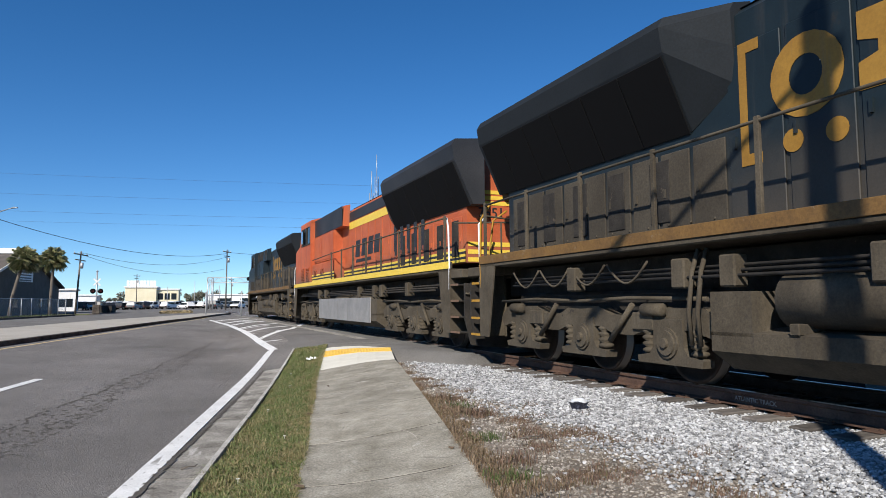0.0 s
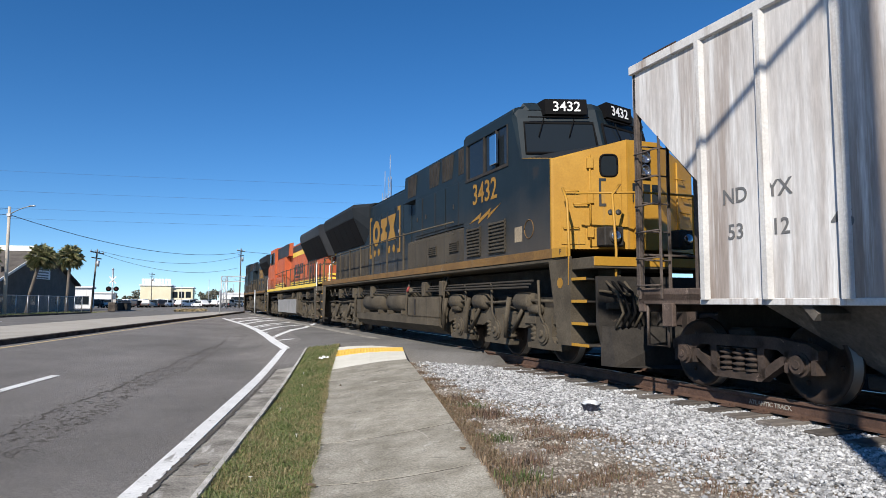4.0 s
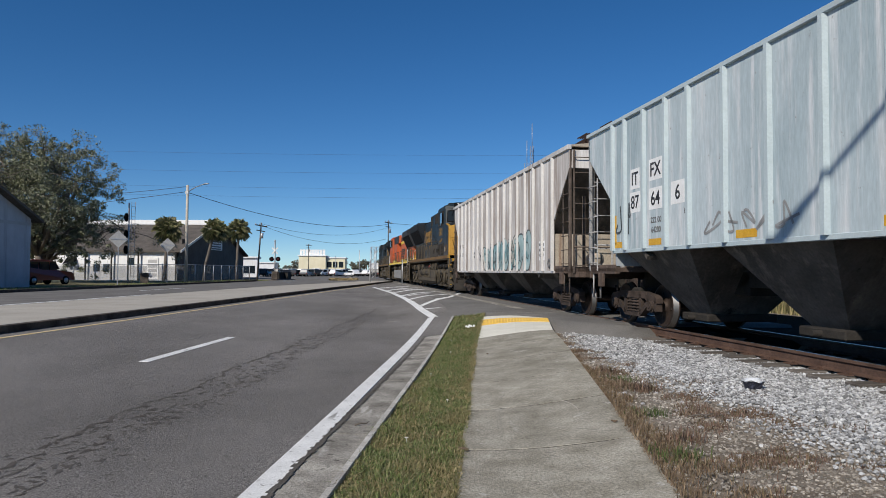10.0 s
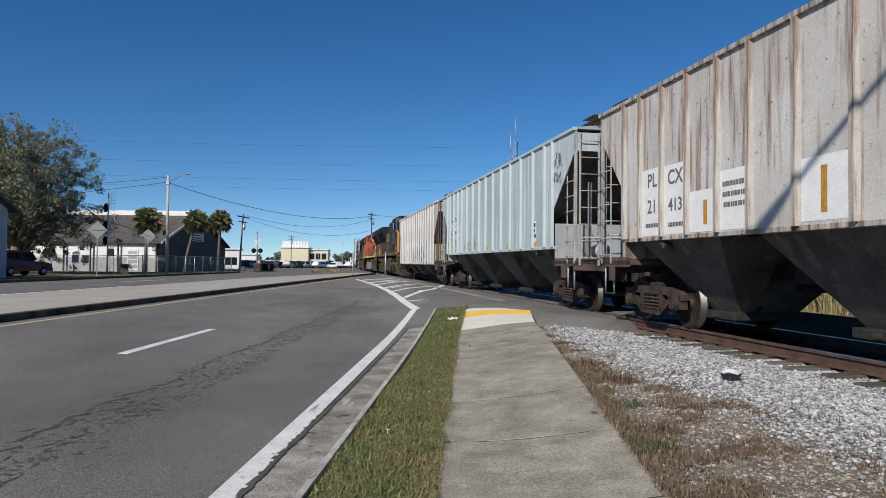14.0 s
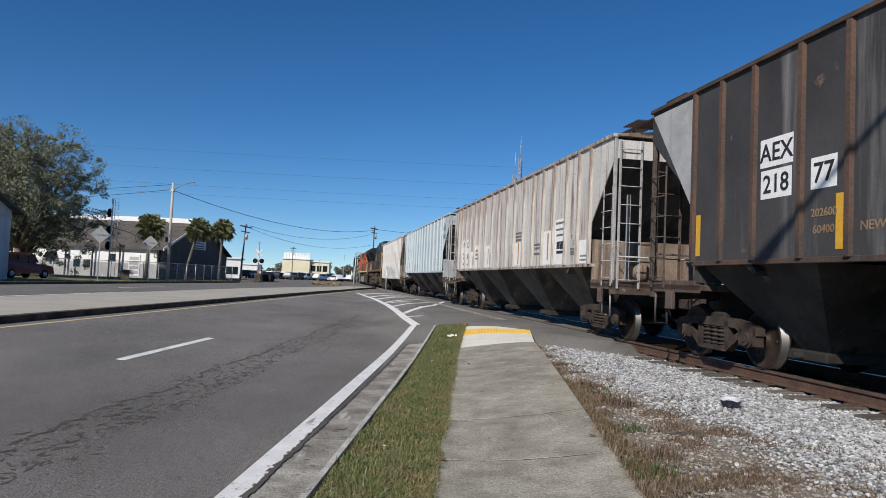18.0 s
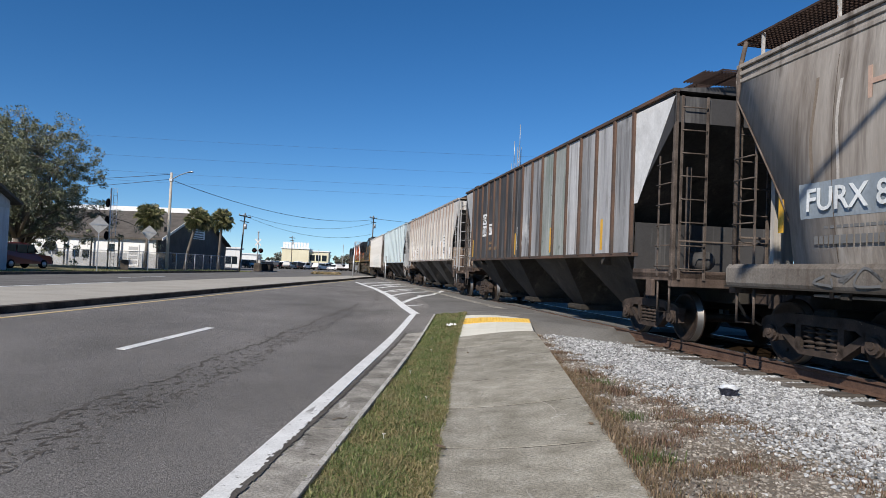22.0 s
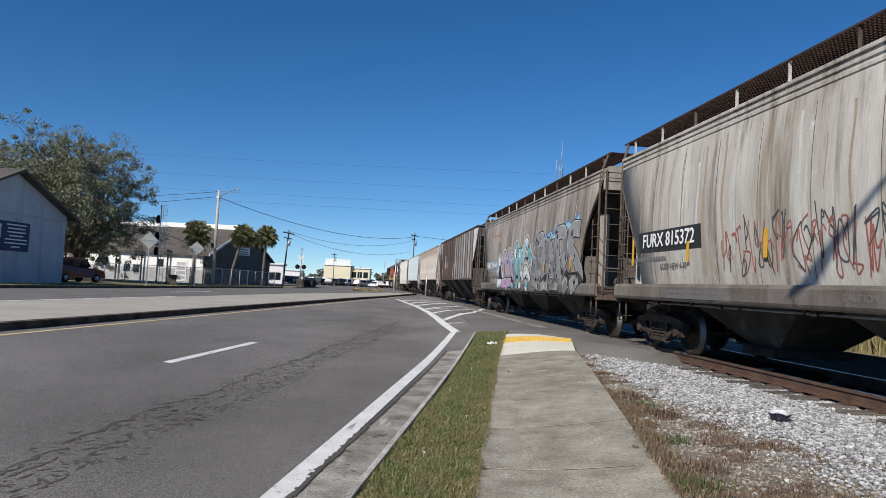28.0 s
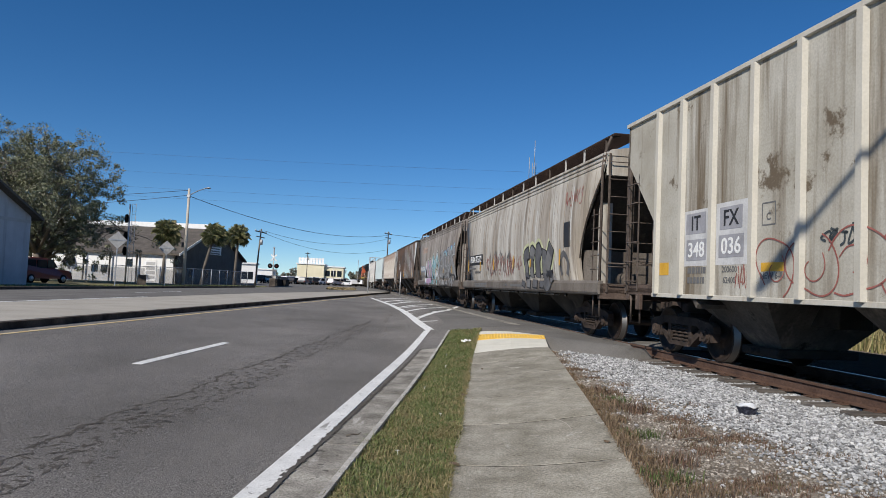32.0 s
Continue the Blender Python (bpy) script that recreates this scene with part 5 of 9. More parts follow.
        for sx in (-1, 1):
            st = Shape()
            st.prism([(e - sy * 0.66, 1.84), (e + sy * 0.04, 1.84), (e + sy * 0.02, 0.42), (e - sy * 0.36, 0.42)], 0, *sorted((sx * 1.50, sx * 1.53)))
            st.prism([(e - sy * 0.02, 1.7), (e + sy * 0.02, 1.7), (e + sy * 0.02, 0.42), (e - sy * 0.02, 0.42)], 0, *sorted((sx * 1.0, sx * 1.5)))
            part("step_panel", st, under_mat, lo)
            for k, z in enumerate((0.42, 0.75, 1.10, 1.45)):
                tread = part("step", Shape().box(*sorted((sx * 0.98, sx * 1.5)), *sorted((e + sy * 0.02, e + sy * (0.50 - 0.02 * k))), z, z + 0.03, 0.005), UNDER, lo, "dark open step")
                part("step_edge", Shape().box(*sorted((sx * 1.5, sx * 1.512)), *sorted((e + sy * 0.02, e + sy * (0.50 - 0.02 * k))), z, z + 0.045), nose_mat, tread, "worn yellow step edge")
            sr = Shape().box(*sorted((sx * 0.94, sx * 0.98)), *sorted((e, e + sy * 0.55)), 0.4, 1.7)
            part("step_side", sr, under_mat, lo)
            part("grab_iron", Shape().tube([(sx * 1.5, e - sy * 0.06, 0.75), (sx * 1.52, e + sy * 0.0, 1.9), (sx * 1.52, e - sy * 0.05, 2.75), (sx * 1.45, e - sy * 0.3, 3.0)], 0.022, 6), rail_mat, lo, "painted grab iron")
            part("grab_iron", Shape().tube([(sx * 1.05, e + sy * 0.55, 0.75), (sx * 1.05, e + sy * 0.6, 1.9), (sx * 1.0, e + sy * 0.45, 2.8), (sx * 0.75, e + sy * 0.3, 3.0)], 0.022, 6), rail_mat, lo, "painted grab iron")
        part("end_handrail", Shape().tube([(-1.45, e + sy * 0.1, 2.85), (-0.5, e + sy * 0.55, 2.85), (0.5, e + sy * 0.55, 2.85), (1.45, e + sy * 0.1, 2.85)], 0.02, 5).tube([(-0.5, e + sy * 0.55, 1.8), (-0.5, e + sy * 0.55, 2.85)], 0.02, 5).tube([(0.5, e + sy * 0.55, 1.8), (0.5, e + sy * 0.55, 2.85)], 0.02, 5), rail_mat if sy < 0 else under_mat, lo)
        hs = Shape()
        for k in range(4):
            hs.tube([(-0.9 + k * 0.5, e + sy * 0.67, 1.2), (-0.85 + k * 0.5, e + sy * 0.85, 0.75), (-0.75 + k * 0.5, e + sy * 0.8, 0.45)], 0.03, 6)
        part("brake_hoses", hs, BLACK, lo)
        part("cut_lever", Shape().tube([(-1.45, e + sy * 0.72, 1.28), (-0.9, e + sy * 0.76, 1.22), (-0.3, e + sy * 0.80, 1.05), (0.3, e + sy * 0.80, 1.05), (0.9, e + sy * 0.76, 1.22), (1.45, e + sy * 0.72, 1.28)], 0.02, 6), under_mat, lo, "bent uncoupling lever")
        for k in range(7):
            x = -1.3 + k * 0.11 if k < 4 else 0.9 + (k - 4) * 0.14
            part("jumper_hose", Shape().tube([(x, e + sy * 0.68, 1.42), (x + 0.03, e + sy * (0.92 + 0.03 * (k % 3)), 1.25 - 0.08 * (k % 2)), (x + 0.10, e + sy * 0.96, 0.95), (x + 0.06, e + sy * 0.82, 0.72)], 0.022, 6), BLACK if k % 3 else under_mat, lo, "hanging brake jumper hose")
        part("coupler_pocket", Shape().box(-0.4, 0.4, *sorted((e + sy * 0.66, e + sy * 0.80)), 0.55, 1.12, 0.04), BLACKISH, lo)
        part("draft_bracket", Shape().box(-1.32, -0.62, *sorted((e + sy * 0.68, e + sy * 0.74)), 1.0, 1.1, 0.01), under_mat, lo)
    # side handrails
    for sx in (-1, 1):
        ys = np.linspace(-1.8, F - 0.25, 8)
        for y in ys:
            part("stanchion", Shape().box(*sorted((sx * 1.50, sx * 1.545)), y - 0.035, y + 0.035, 1.84, 3.05, 0.006), under_mat, lo)
        part("handrail", Shape().tube([(sx * 1.52, -5.6, 2.95)] + [(sx * 1.525, y, 3.0) for y in ys], 0.02, 6), under_mat, lo)
        # fuel tank with air reservoirs
    part("fuel_tank", Shape().prism([(-1.1, 0.30), (1.1, 0.30), (1.42, 0.52), (1.42, 0.74), (1.0, 0.80), (-1.0, 0.80), (-1.42, 0.74), (-1.42, 0.52)], 1, -4.4, 4.1), under_mat, lo, "dusty fuel tank")
    part("tank_body", Shape().box(-0.95, 0.95, -4.4, 3.5, 0.78, 1.32, 0.03).prism([(-1.42, 0.70), (1.42, 0.70), (1.42, 1.24), (-1.42, 1.24)], 1, -4.4, -1.9).prism([(-1.42, 0.70), (1.42, 0.70), (1.42, 1.20), (-1.42, 1.20)], 1, 3.5, 4.1), under_mat, lo)
    for sx in (-1, 1):
        for y0, y1 in ((-1.75, 0.35), (0.75, 3.3)):
            part("air_reservoir", Shape().lathe((sx * 1.14, y0, 1.10), (0, 1, 0), [(0, 0.02), (0.03, 0.20), (0.12, 0.30), (y1 - y0 - 0.12, 0.30), (y1 - y0 - 0.03, 0.20), (y1 - y0, 0.02)], 20), under_mat, lo, "dusty air reservoir")
            for yy in (y0 + 0.35, y1 - 0.35):
                part("reservoir_strap", Shape().box(*sorted((sx * 1.0, sx * 1.45)), yy - 0.06, yy + 0.06, 0.74, 0.86, 0.01), under_mat, lo)
        for k in range(3):
            part("pipe", Shape().tube([(sx * (1.3 + 0.05 * k), -9.0, 1.50 - 0.06 * k), (sx * (1.3 + 0.05 * k), 9.0, 1.50 - 0.06 * k)], 0.022, 5), UNDER, lo)
        for y in (-4.6, -3.3, 2.0, 3.8, 4.6, 7.0):
            part("fitting", Shape().box(*sorted((sx * 1.25, sx * 1.46)), y - 0.12, y + 0.12, 1.25, 1.62, 0.02), under_mat, lo)
    six_wheel_truck(lo, -7.35, under_mat)
    six_wheel_truck(lo, 7.0, under_mat)
    return lo

# ---- the train ----
DUST = (0.070, 0.058, 0.045)
CSX_BLUE = surf("dark blue paint", (0.0060, 0.0128, 0.0175), (0.0092, 0.0185, 0.0245), 0.8, 0.55, 0, 0.05, 40, streak=((0.024, 0.028, 0.030), 0.3, 5), spots=((0.022, 0.021, 0.019), 0.3, 1.6), dust=(DUST, 1.9, 3.2), grain=0.16)
# blackish blue for roof, radiator wings and nose top
CSX_ROOF = surf("blackish blue roof", (0.0055, 0.0085, 0.0115), (0.010, 0.0135, 0.017), 1, 0.8, 0, 0.1, 30)
CSX_LOW = surf("dusty cabinet", (0.042, 0.035, 0.026), (0.066, 0.056, 0.042), 1, 0.9, 0, 0.1, 30, streak=((0.035, 0.038, 0.04), 0.3, 4))
CSX_YELLOW = surf("yellow nose paint", (0.36, 0.185, 0.022), (0.43, 0.235, 0.032), 1.5, 0.5, 0, 0.05, 30, streak=((0.25, 0.17, 0.08), 0.12, 6), grain=0.1)
SILL_YELLOW = surf("dusty yellow stripe", (0.125, 0.070, 0.026), (0.19, 0.105, 0.032), 2, 0.7, 0, 0.08, 30, spots=((0.20, 0.15, 0.10), 0.4, 3))
LOCO_UNDER = surf("dust-caked iron", (0.052, 0.042, 0.029), (0.092, 0.076, 0.054), 1.6, 0.95, 0, 0.25, 35, spots=((0.035, 0.030, 0.025), 0.3, 4), streak=((0.045, 0.038, 0.03), 0.3, 5))
BN_ORANGE = surf("dusty orange paint", (0.40, 0.085, 0.030), (0.50, 0.125, 0.048), 1.2, 0.6, 0, 0.04, 30, streak=((0.28, 0.11, 0.065), 0.35, 5), dust=((0.16, 0.10, 0.065), 1.9, 2.7), grain=0.12)
BN_BLACK = surf("black roof paint", (0.020, 0.022, 0.026), (0.035, 0.036, 0.04), 1, 0.6, 0, 0.05, 30)
BN_YELLOW = surf("stripe yellow", (0.72, 0.50, 0.06), (0.78, 0.56, 0.08), 2, 0.5, 0, 0.05, 30, grain=0.1)
BN_GREY = surf("grey tank paint", (0.20, 0.20, 0.20), (0.28, 0.275, 0.27), 1.5, 0.7, 0, 0.1, 30, streak=((0.12, 0.10, 0.085), 0.3, 4))

sprayed_plate = surf("dusty notice plate", (0.24, 0.19, 0.13), (0.31, 0.25, 0.17), 3, 0.7, 0, 0.05, 30)
sprayed_cap = surf("dull red cap", (0.20, 0.03, 0.03), (0.28, 0.05, 0.045), 6, 0.6, 0, 0.05, 30)
# the rearmost engine faces the camera
EMBLEM = surf("weathered emblem yellow", (0.25, 0.13, 0.022), (0.32, 0.175, 0.03), 1.5, 0.6, 0, 0.05, 30, streak=((0.20, 0.13, 0.06), 0.2, 6), grain=0.12)
loco3 = locomotive("locomotive", "dark blue diesel locomotive with yellow nose, dusty flanks", CSX_BLUE, CSX_LOW, CSX_ROOF, SILL_YELLOW, LOCO_UNDER, CSX_YELLOW, CSX_YELLOW, CSX_ROOF, 0.45)
loco2 = locomotive("locomotive", "orange and black diesel locomotive with yellow stripes", BN_ORANGE, BN_ORANGE, BN_BLACK, BN_YELLOW, LOCO_UNDER, DECAL_WHITE, BN_ORANGE, BN_BLACK)
loco1 = locomotive("locomotive", "dark blue diesel locomotive leading the train", CSX_BLUE, CSX_LOW, CSX_ROOF, SILL_YELLOW, LOCO_UNDER, LOCO_UNDER, CSX_YELLOW, CSX_ROOF)


def railway_emblem(lo, side, y, z, w, h):
    """A plain block emblem: three cut slabs and round spots between two brackets."""
    d = -1 if side < 0 else 1
    x = side * 1.006

    def slab_at(sh, a, b, z0, z1):
        sh.box(*sorted((x, x + side * 0.005)), *sorted((y + d * a * w, y + d * b * w)), z + z0 * h, z + z1 * h)

    for e, i in ((-1.0, 1), (1.0, -1)):
        sh = Shape()
        slab_at(sh, e, e + i * 0.06, -1.0, 1.0)
        slab_at(sh, e + i * 0.06, e + i * 0.16, 0.82, 1.0)
        slab_at(sh, e + i * 0.06, e + i * 0.16, -1.0, -0.82)
        part("emblem_bracket", sh, EMBLEM, lo, "yellow bracket")
    def solid(outline, label):
        part("emblem_block", Shape().prism([(y + d * a * w, z + b * h) for a, b in outline], 0, *sorted((x, x + side * 0.006))), EMBLEM, lo, label)

    arc = np.arange(0.0, 6.4, 0.314)
    outer = [(-0.52 - side * d * 0.24 * math.cos(a) * -1, 0.14 + 0.62 * math.sin(a)) for a in arc]
    inner = [(-0.52 - side * d * 0.11 * math.cos(a) * -1, 0.14 + 0.30 * math.sin(a)) for a in arc]
    for k in range(len(arc) - 1):
        solid([outer[k], outer[k + 1], inner[k + 1], inner[k]], "piece of a thick yellow ring")
    solid([(-0.20, 0.72), (0.20, 0.72), (0.20, 0.34), (0.09, 0.26), (0.09, 0.10), (0.20, 0.02), (0.20, -0.36), (-0.20, -0.36), (-0.20, 0.02), (-0.09, 0.10), (-0.09, 0.26), (-0.20, 0.34)], "yellow notched emblem block")
    solid([(0.26, 0.74), (0.74, 0.74), (0.60, 0.16), (0.74, -0.38), (0.26, -0.38), (0.40, 0.16)], "yellow waisted emblem block")
    for e in (-0.62, -0.34, 0.34, 0.62):
        part("emblem_spot", Shape().prism([(y + d * e * w + 0.13 * math.cos(a), z - 0.78 * h + 0.13 * math.sin(a)) for a in np.arange(0, 6.28, 0.393)], 0, x, x + side * 0.005), EMBLEM, lo)


railway_emblem(loco3, -1, 2.06, 3.41, 1.88, 0.74)
railway_emblem(loco1, 1, 2.06, 3.41, 1.88, 0.74)
lettering("cab_number", "3432", 0.62, EMBLEM, loco3, page(-1.505, -7.3, 3.38), "yellow cab number")
bolt = [(-6.5, 2.80), (-7.15, 2.98), (-7.08, 2.86), (-7.62, 3.02), (-7.55, 2.91), (-8.1, 3.06), (-7.45, 2.80), (-7.52, 2.91), (-6.98, 2.75), (-7.05, 2.87)]
sh = Shape().prism(bolt, 0, -1.5, -1.506)
part("lightning_stripe", sh, EMBLEM, loco3, "yellow lightning stripe")
for sx in (-1, 1):
    lettering("board_number", "3432", 0.27, DECAL_WHITE, loco3, Matrix.Translation((sx * 0.60, -9.105, 4.80)) @ pose(0, 0, 0, 0, 0, sx * 18.4) @ pose(0, 0, 0, 84, 0, 0), "white number on the board")
lettering("corner_mark", "F", 0.12, INK, loco3, page(-1.566, -10.42, 1.92))
part("corner_plate", Shape().box(-1.565, -1.53, -10.6, -10.15, 1.84, 2.0, 0.004), CSX_YELLOW, loco3, "clean yellow sill corner")
part("round_emblem", Shape().tube([(-1.507, -9.25 + 0.17 * math.cos(a), 2.42 + 0.17 * math.sin(a)) for a in np.arange(0, 6.5, 0.35)], 0.009, 4), SILL_YELLOW, loco3, "thin ring emblem on the cab side")
patch("notice_plate", loco3, -1.502, -8.98, -8.68, 2.22, 2.50, sprayed_plate)
part("warning_plate", Shape().prism([(-10.35 + 0.09 * math.cos(a), 1.42 + 0.09 * math.sin(a)) for a in np.arange(0.39, 6.28, 0.785)], 0, -1.53, -1.535), EMBLEM, loco3, "small ochre octagonal plate")
nose_face = Matrix(((1.14 / 1.2331, 0, -0.47 / 1.2331, -1.46), (-0.47 / 1.2331, 0, -1.14 / 1.2331, -10.06), (0, 1, 0, 0), (0, 0, 0, 1)))
ob = part("nose_emblem", Shape().box(0.76, 0.80, 2.72, 3.20, 0.023, 0.027).box(0.80, 0.88, 3.15, 3.20, 0.023, 0.027).box(0.80, 0.88, 2.72, 2.77, 0.023, 0.027).lathe((0.95, 2.62, 0.02), (0, 0, 1), [(0, 0.05), (0.006, 0.05), (0.007, 0)], 12).lathe((1.08, 2.62, 0.02), (0, 0, 1), [(0, 0.05), (0.006, 0.05), (0.007, 0)], 12), CSX_BLUE, loco3, "dark bracket emblem on the nose")
ob.data.transform(nose_face)
part("nose_block", Shape().box(-0.22, -0.06, -10.562, -10.553, 2.80, 3.12).box(0.0, 0.14, -10.562, -10.553, 2.80, 3.12).box(0.18, 0.30, -10.562, -10.553, 2.80, 3.12), CSX_BLUE, loco3, "dark block emblem on the nose")
# stickers and chains on the dusty flank
for y, z in ((0.2, 3.3), (2.7, 3.6), (-1.9, 3.6), (-2.6, 2.9)):
    patch("sticker", loco3, -1.006, y, y + 0.16, z, z + 0.09, DECAL_WHITE, "small white label")
for k in range(4):
    y0 = 5.2 + k * 0.95
    part("chain", Shape().tube([(-1.42, y0 + t * 0.1, 1.62 - 0.28 * math.sin(math.pi * t / 9)) for t in range(10)], 0.018, 5), LOCO_UNDER, loco3, "hanging safety chain")

# bolts, seams and fittings on the dusty flank
bolt_mesh = None
for z, x, a, b in ((2.07, -1.42, -6.2, -1.9), (2.70, -1.42, -6.2, -1.9), (2.12, -1.0, 4.4, 9.6)):
    for y in np.arange(a, b, 0.42):
        if bolt_mesh is None:
            bo = part("bolt", Shape().lathe((0, 0, 0), (-1, 0, 0), [(0, 0.018), (0.014, 0.018), (0.015, 0)], 6), LOCO_UNDER, loco3)
            bolt_mesh = bo.data
        else:
            bo = share("bolt", bolt_mesh, loco3)
        bo.matrix_basis = pose(x, y, z)
for y in (-5.95, -4.75, -3.45, -2.6):
    patch("panel_seam", loco3, -1.42, y - 0.007, y + 0.007, 2.02, 2.74, BLACKISH, "dark panel seam", off=0.004)
for y in (-5.5, -3.9, -2.9):
    patch("panel_seam", loco3, -1.34, y - 0.006, y + 0.006, 2.9, 3.9, BLACKISH, "dark panel seam", off=0.014)
for y in (-5.2, -3.2, -2.5):
    part("door_latch", Shape().box(-1.365, -1.34, y - 0.03, y + 0.03, 3.3, 3.42, 0.006), BLACKISH, loco3)
part("tank_gauge", Shape().box(-1.44, -1.42, -2.62, -2.5, 0.78, 1.18, 0.006), BLACKISH, loco3, "sight gauge on the tank side")
part("filler_pipe", Shape().tube([(-1.1, -2.2, 1.2), (-1.28, -2.15, 1.36), (-1.42, -2.05, 1.44)], 0.075, 10), LOCO_UNDER, loco3)
part("filler_cap", Shape().lathe((-1.42, -2.05, 1.44), (-0.8, 0.5, 0.35), [(0, 0.085), (0.06, 0.085), (0.07, 0)], 12), sprayed_cap, loco3, "dull red filler cap")
for k, y in enumerate((-4.55, -4.75, -1.82, 4.25, 4.4)):
    part("conduit", Shape().tube([(-1.30, y, 1.72), (-1.40, y, 1.45), (-1.42, y + 0.06, 0.95), (-1.35, y + 0.1, 0.55)], 0.03, 6), LOCO_UNDER, loco3, "hanging conduit")
for y in (-8.9, -6.9, -5.5):
    part("brake_cylinder", Shape().lathe((-1.22, y, 1.12), (0, 1, 0), [(0, 0.02), (0, 0.15), (0.10, 0.17), (0.55, 0.17), (0.62, 0.06), (0.85, 0.04), (0.86, 0.0)], 14), LOCO_UNDER, loco3, "dusty brake cylinder")
    part("brake_lever", Shape().tube([(-1.36, y + 0.75, 1.2), (-1.38, y + 0.85, 0.8), (-1.34, y + 0.95, 0.42)], [0.05, 0.045, 0.05], 8), LOCO_UNDER, loco3)
    part("sand_pipe", Shape().tube([(-1.3, y - 0.3, 1.5), (-1.33, y - 0.4, 0.9), (-1.1, y - 0.55, 0.25)], 0.025, 6), LOCO_UNDER, loco3)

# the orange engine: roof bands, stripes and block emblem
for sx in (-1, 1):
    for z0, z1, m_ in ((2.02, 2.08, BN_YELLOW), (2.14, 2.20, BN_YELLOW), (2.26, 2.32, BN_YELLOW), (2.08, 2.14, BN_BLACK), (2.20, 2.26, BN_BLACK)):
        patch("side_stripe", loco2, sx * 1.005, -1.8, 9.9, z0, z1, m_, "", sx, 0.006)
        patch("side_stripe", loco2, sx * 1.425, -6.3, -1.75, z0, z1, m_, "", sx, 0.006)
    patch("upper_band", loco2, sx * 1.005, -1.0, 4.3, 4.16, 4.5, BN_BLACK, "black upper band", sx, 0.006)
    patch("upper_stripe", loco2, sx * 1.005, -1.0, 4.3, 3.86, 4.12, BN_YELLOW, "", sx, 0.006)
    patch("cab_band", loco2, sx * 1.285, -6.2, -1.0, 4.02, 4.76, BN_BLACK, "black cabinet side", sx, 0.012)
sh = Shape()
for k, y in enumerate((-0.1, 0.75, 1.6, 2.35)):
    sh.loft([[(1.006, y, 2.75), (1.012, y, 2.75), (1.012, y + 0.6, 2.75), (1.006, y + 0.6, 2.75)], [(1.006, y + 0.1, 3.35), (1.012, y + 0.1, 3.35), (1.012, y + 0.7, 3.35), (1.006, y + 0.7, 3.35)]])
sh.box(1.006, 1.012, 0.0, 2.0, 2.55, 2.66)
part("emblem", sh, BN_BLACK, loco2, "black slanted block emblem")
for y in (4.6, 5.2, 5.8, 6.4, 7.0):
    patch("door_stripe", loco2, 1.006, y, y + 0.22, 2.5, 3.4, BN_BLACK, "dark door vent", 1, 0.02)
for z0, z1, m_ in ((3.35, 3.44, BN_YELLOW), (3.48, 3.57, BN_YELLOW), (3.61, 3.70, BN_YELLOW), (2.02, 2.12, BN_YELLOW), (2.20, 2.30, BN_YELLOW), (2.38, 2.48, BN_YELLOW)):
    part("end_stripe", Shape().box(-0.95, 0.95, 9.93, 9.94, z0, z1), m_, loco2)
part("end_emblem_number", Shape().box(-0.4, 0.4, 9.928, 9.936, 2.9, 3.3), BN_ORANGE, loco2)
lettering("end_number", "7551", 0.34, INK, loco2, Matrix.Translation((0.35, 9.94, 3.16)) @ pose(0, 0, 0, 90, 0, 180), "black road number")
part("tank_cover", Shape().box(1.42, 1.46, -4.4, 3.5, 0.45, 1.25, 0.01), BN_GREY, loco2, "grey fuel tank side")

# hopper paint
RUST = (0.17, 0.085, 0.045)
H1_PAINT = surf("stained white hopper", (0.24, 0.185, 0.15), (0.60, 0.585, 0.57), 1.0, 0.8, 0, 0.06, 30, streak=((0.67, 0.665, 0.655), 0.6, 5.0), grain=0.16, stretch=(1, 1, 0.12))
H1_POST = surf("white hopper post", (0.45, 0.44, 0.425), (0.60, 0.59, 0.575), 1, 0.75, 0, 0.05, 30, streak=((0.26, 0.20, 0.16), 0.5, 5), grain=0.12)
H1_END = surf("rusty cream end", (0.33, 0.28, 0.22), (0.42, 0.37, 0.30), 1, 0.85, 0, 0.1, 30, streak=((0.22, 0.13, 0.08), 0.45, 4))
# two dark chute colours with paler streaks, the second nearer black
H_DARK = surf("dark streaked chute", (0.055, 0.049, 0.043), (0.115, 0.102, 0.089), 1.2, 0.9, 0, 0.15, 20, streak=((0.20, 0.17, 0.14), 0.40, 2.4), spots=((0.026, 0.023, 0.020), 0.35, 2))
H_BLACK = surf("blackish streaked chute", (0.026, 0.023, 0.020), (0.060, 0.053, 0.046), 1.2, 0.9, 0, 0.15, 20, streak=((0.13, 0.11, 0.09), 0.3, 2.4), spots=((0.015, 0.013, 0.012), 0.35, 2))
H_PIPE = surf("dull pipe", (0.16, 0.15, 0.14), (0.26, 0.245, 0.23), 3, 0.7, 0, 0.1, 20)
H_DARK_BROWN = surf("brown slope sheet", (0.10, 0.075, 0.055), (0.16, 0.125, 0.095), 1, 0.9, 0, 0.1, 20)
H2_PAINT = surf("pale blue hopper", (0.31, 0.385, 0.415), (0.45, 0.515, 0.54), 0.7, 0.75, 0, 0.05, 30, streak=((0.60, 0.62, 0.63), 0.55, 5), spots=((0.27, 0.27, 0.27), 0.27, 5), grain=0.13, stretch=(1, 1, 0.15))
H2_POST = surf("pale blue post", (0.38, 0.45, 0.475), (0.45, 0.52, 0.54), 1, 0.7, 0, 0.05, 30, streak=((0.42, 0.42, 0.42), 0.25, 4), grain=0.08)
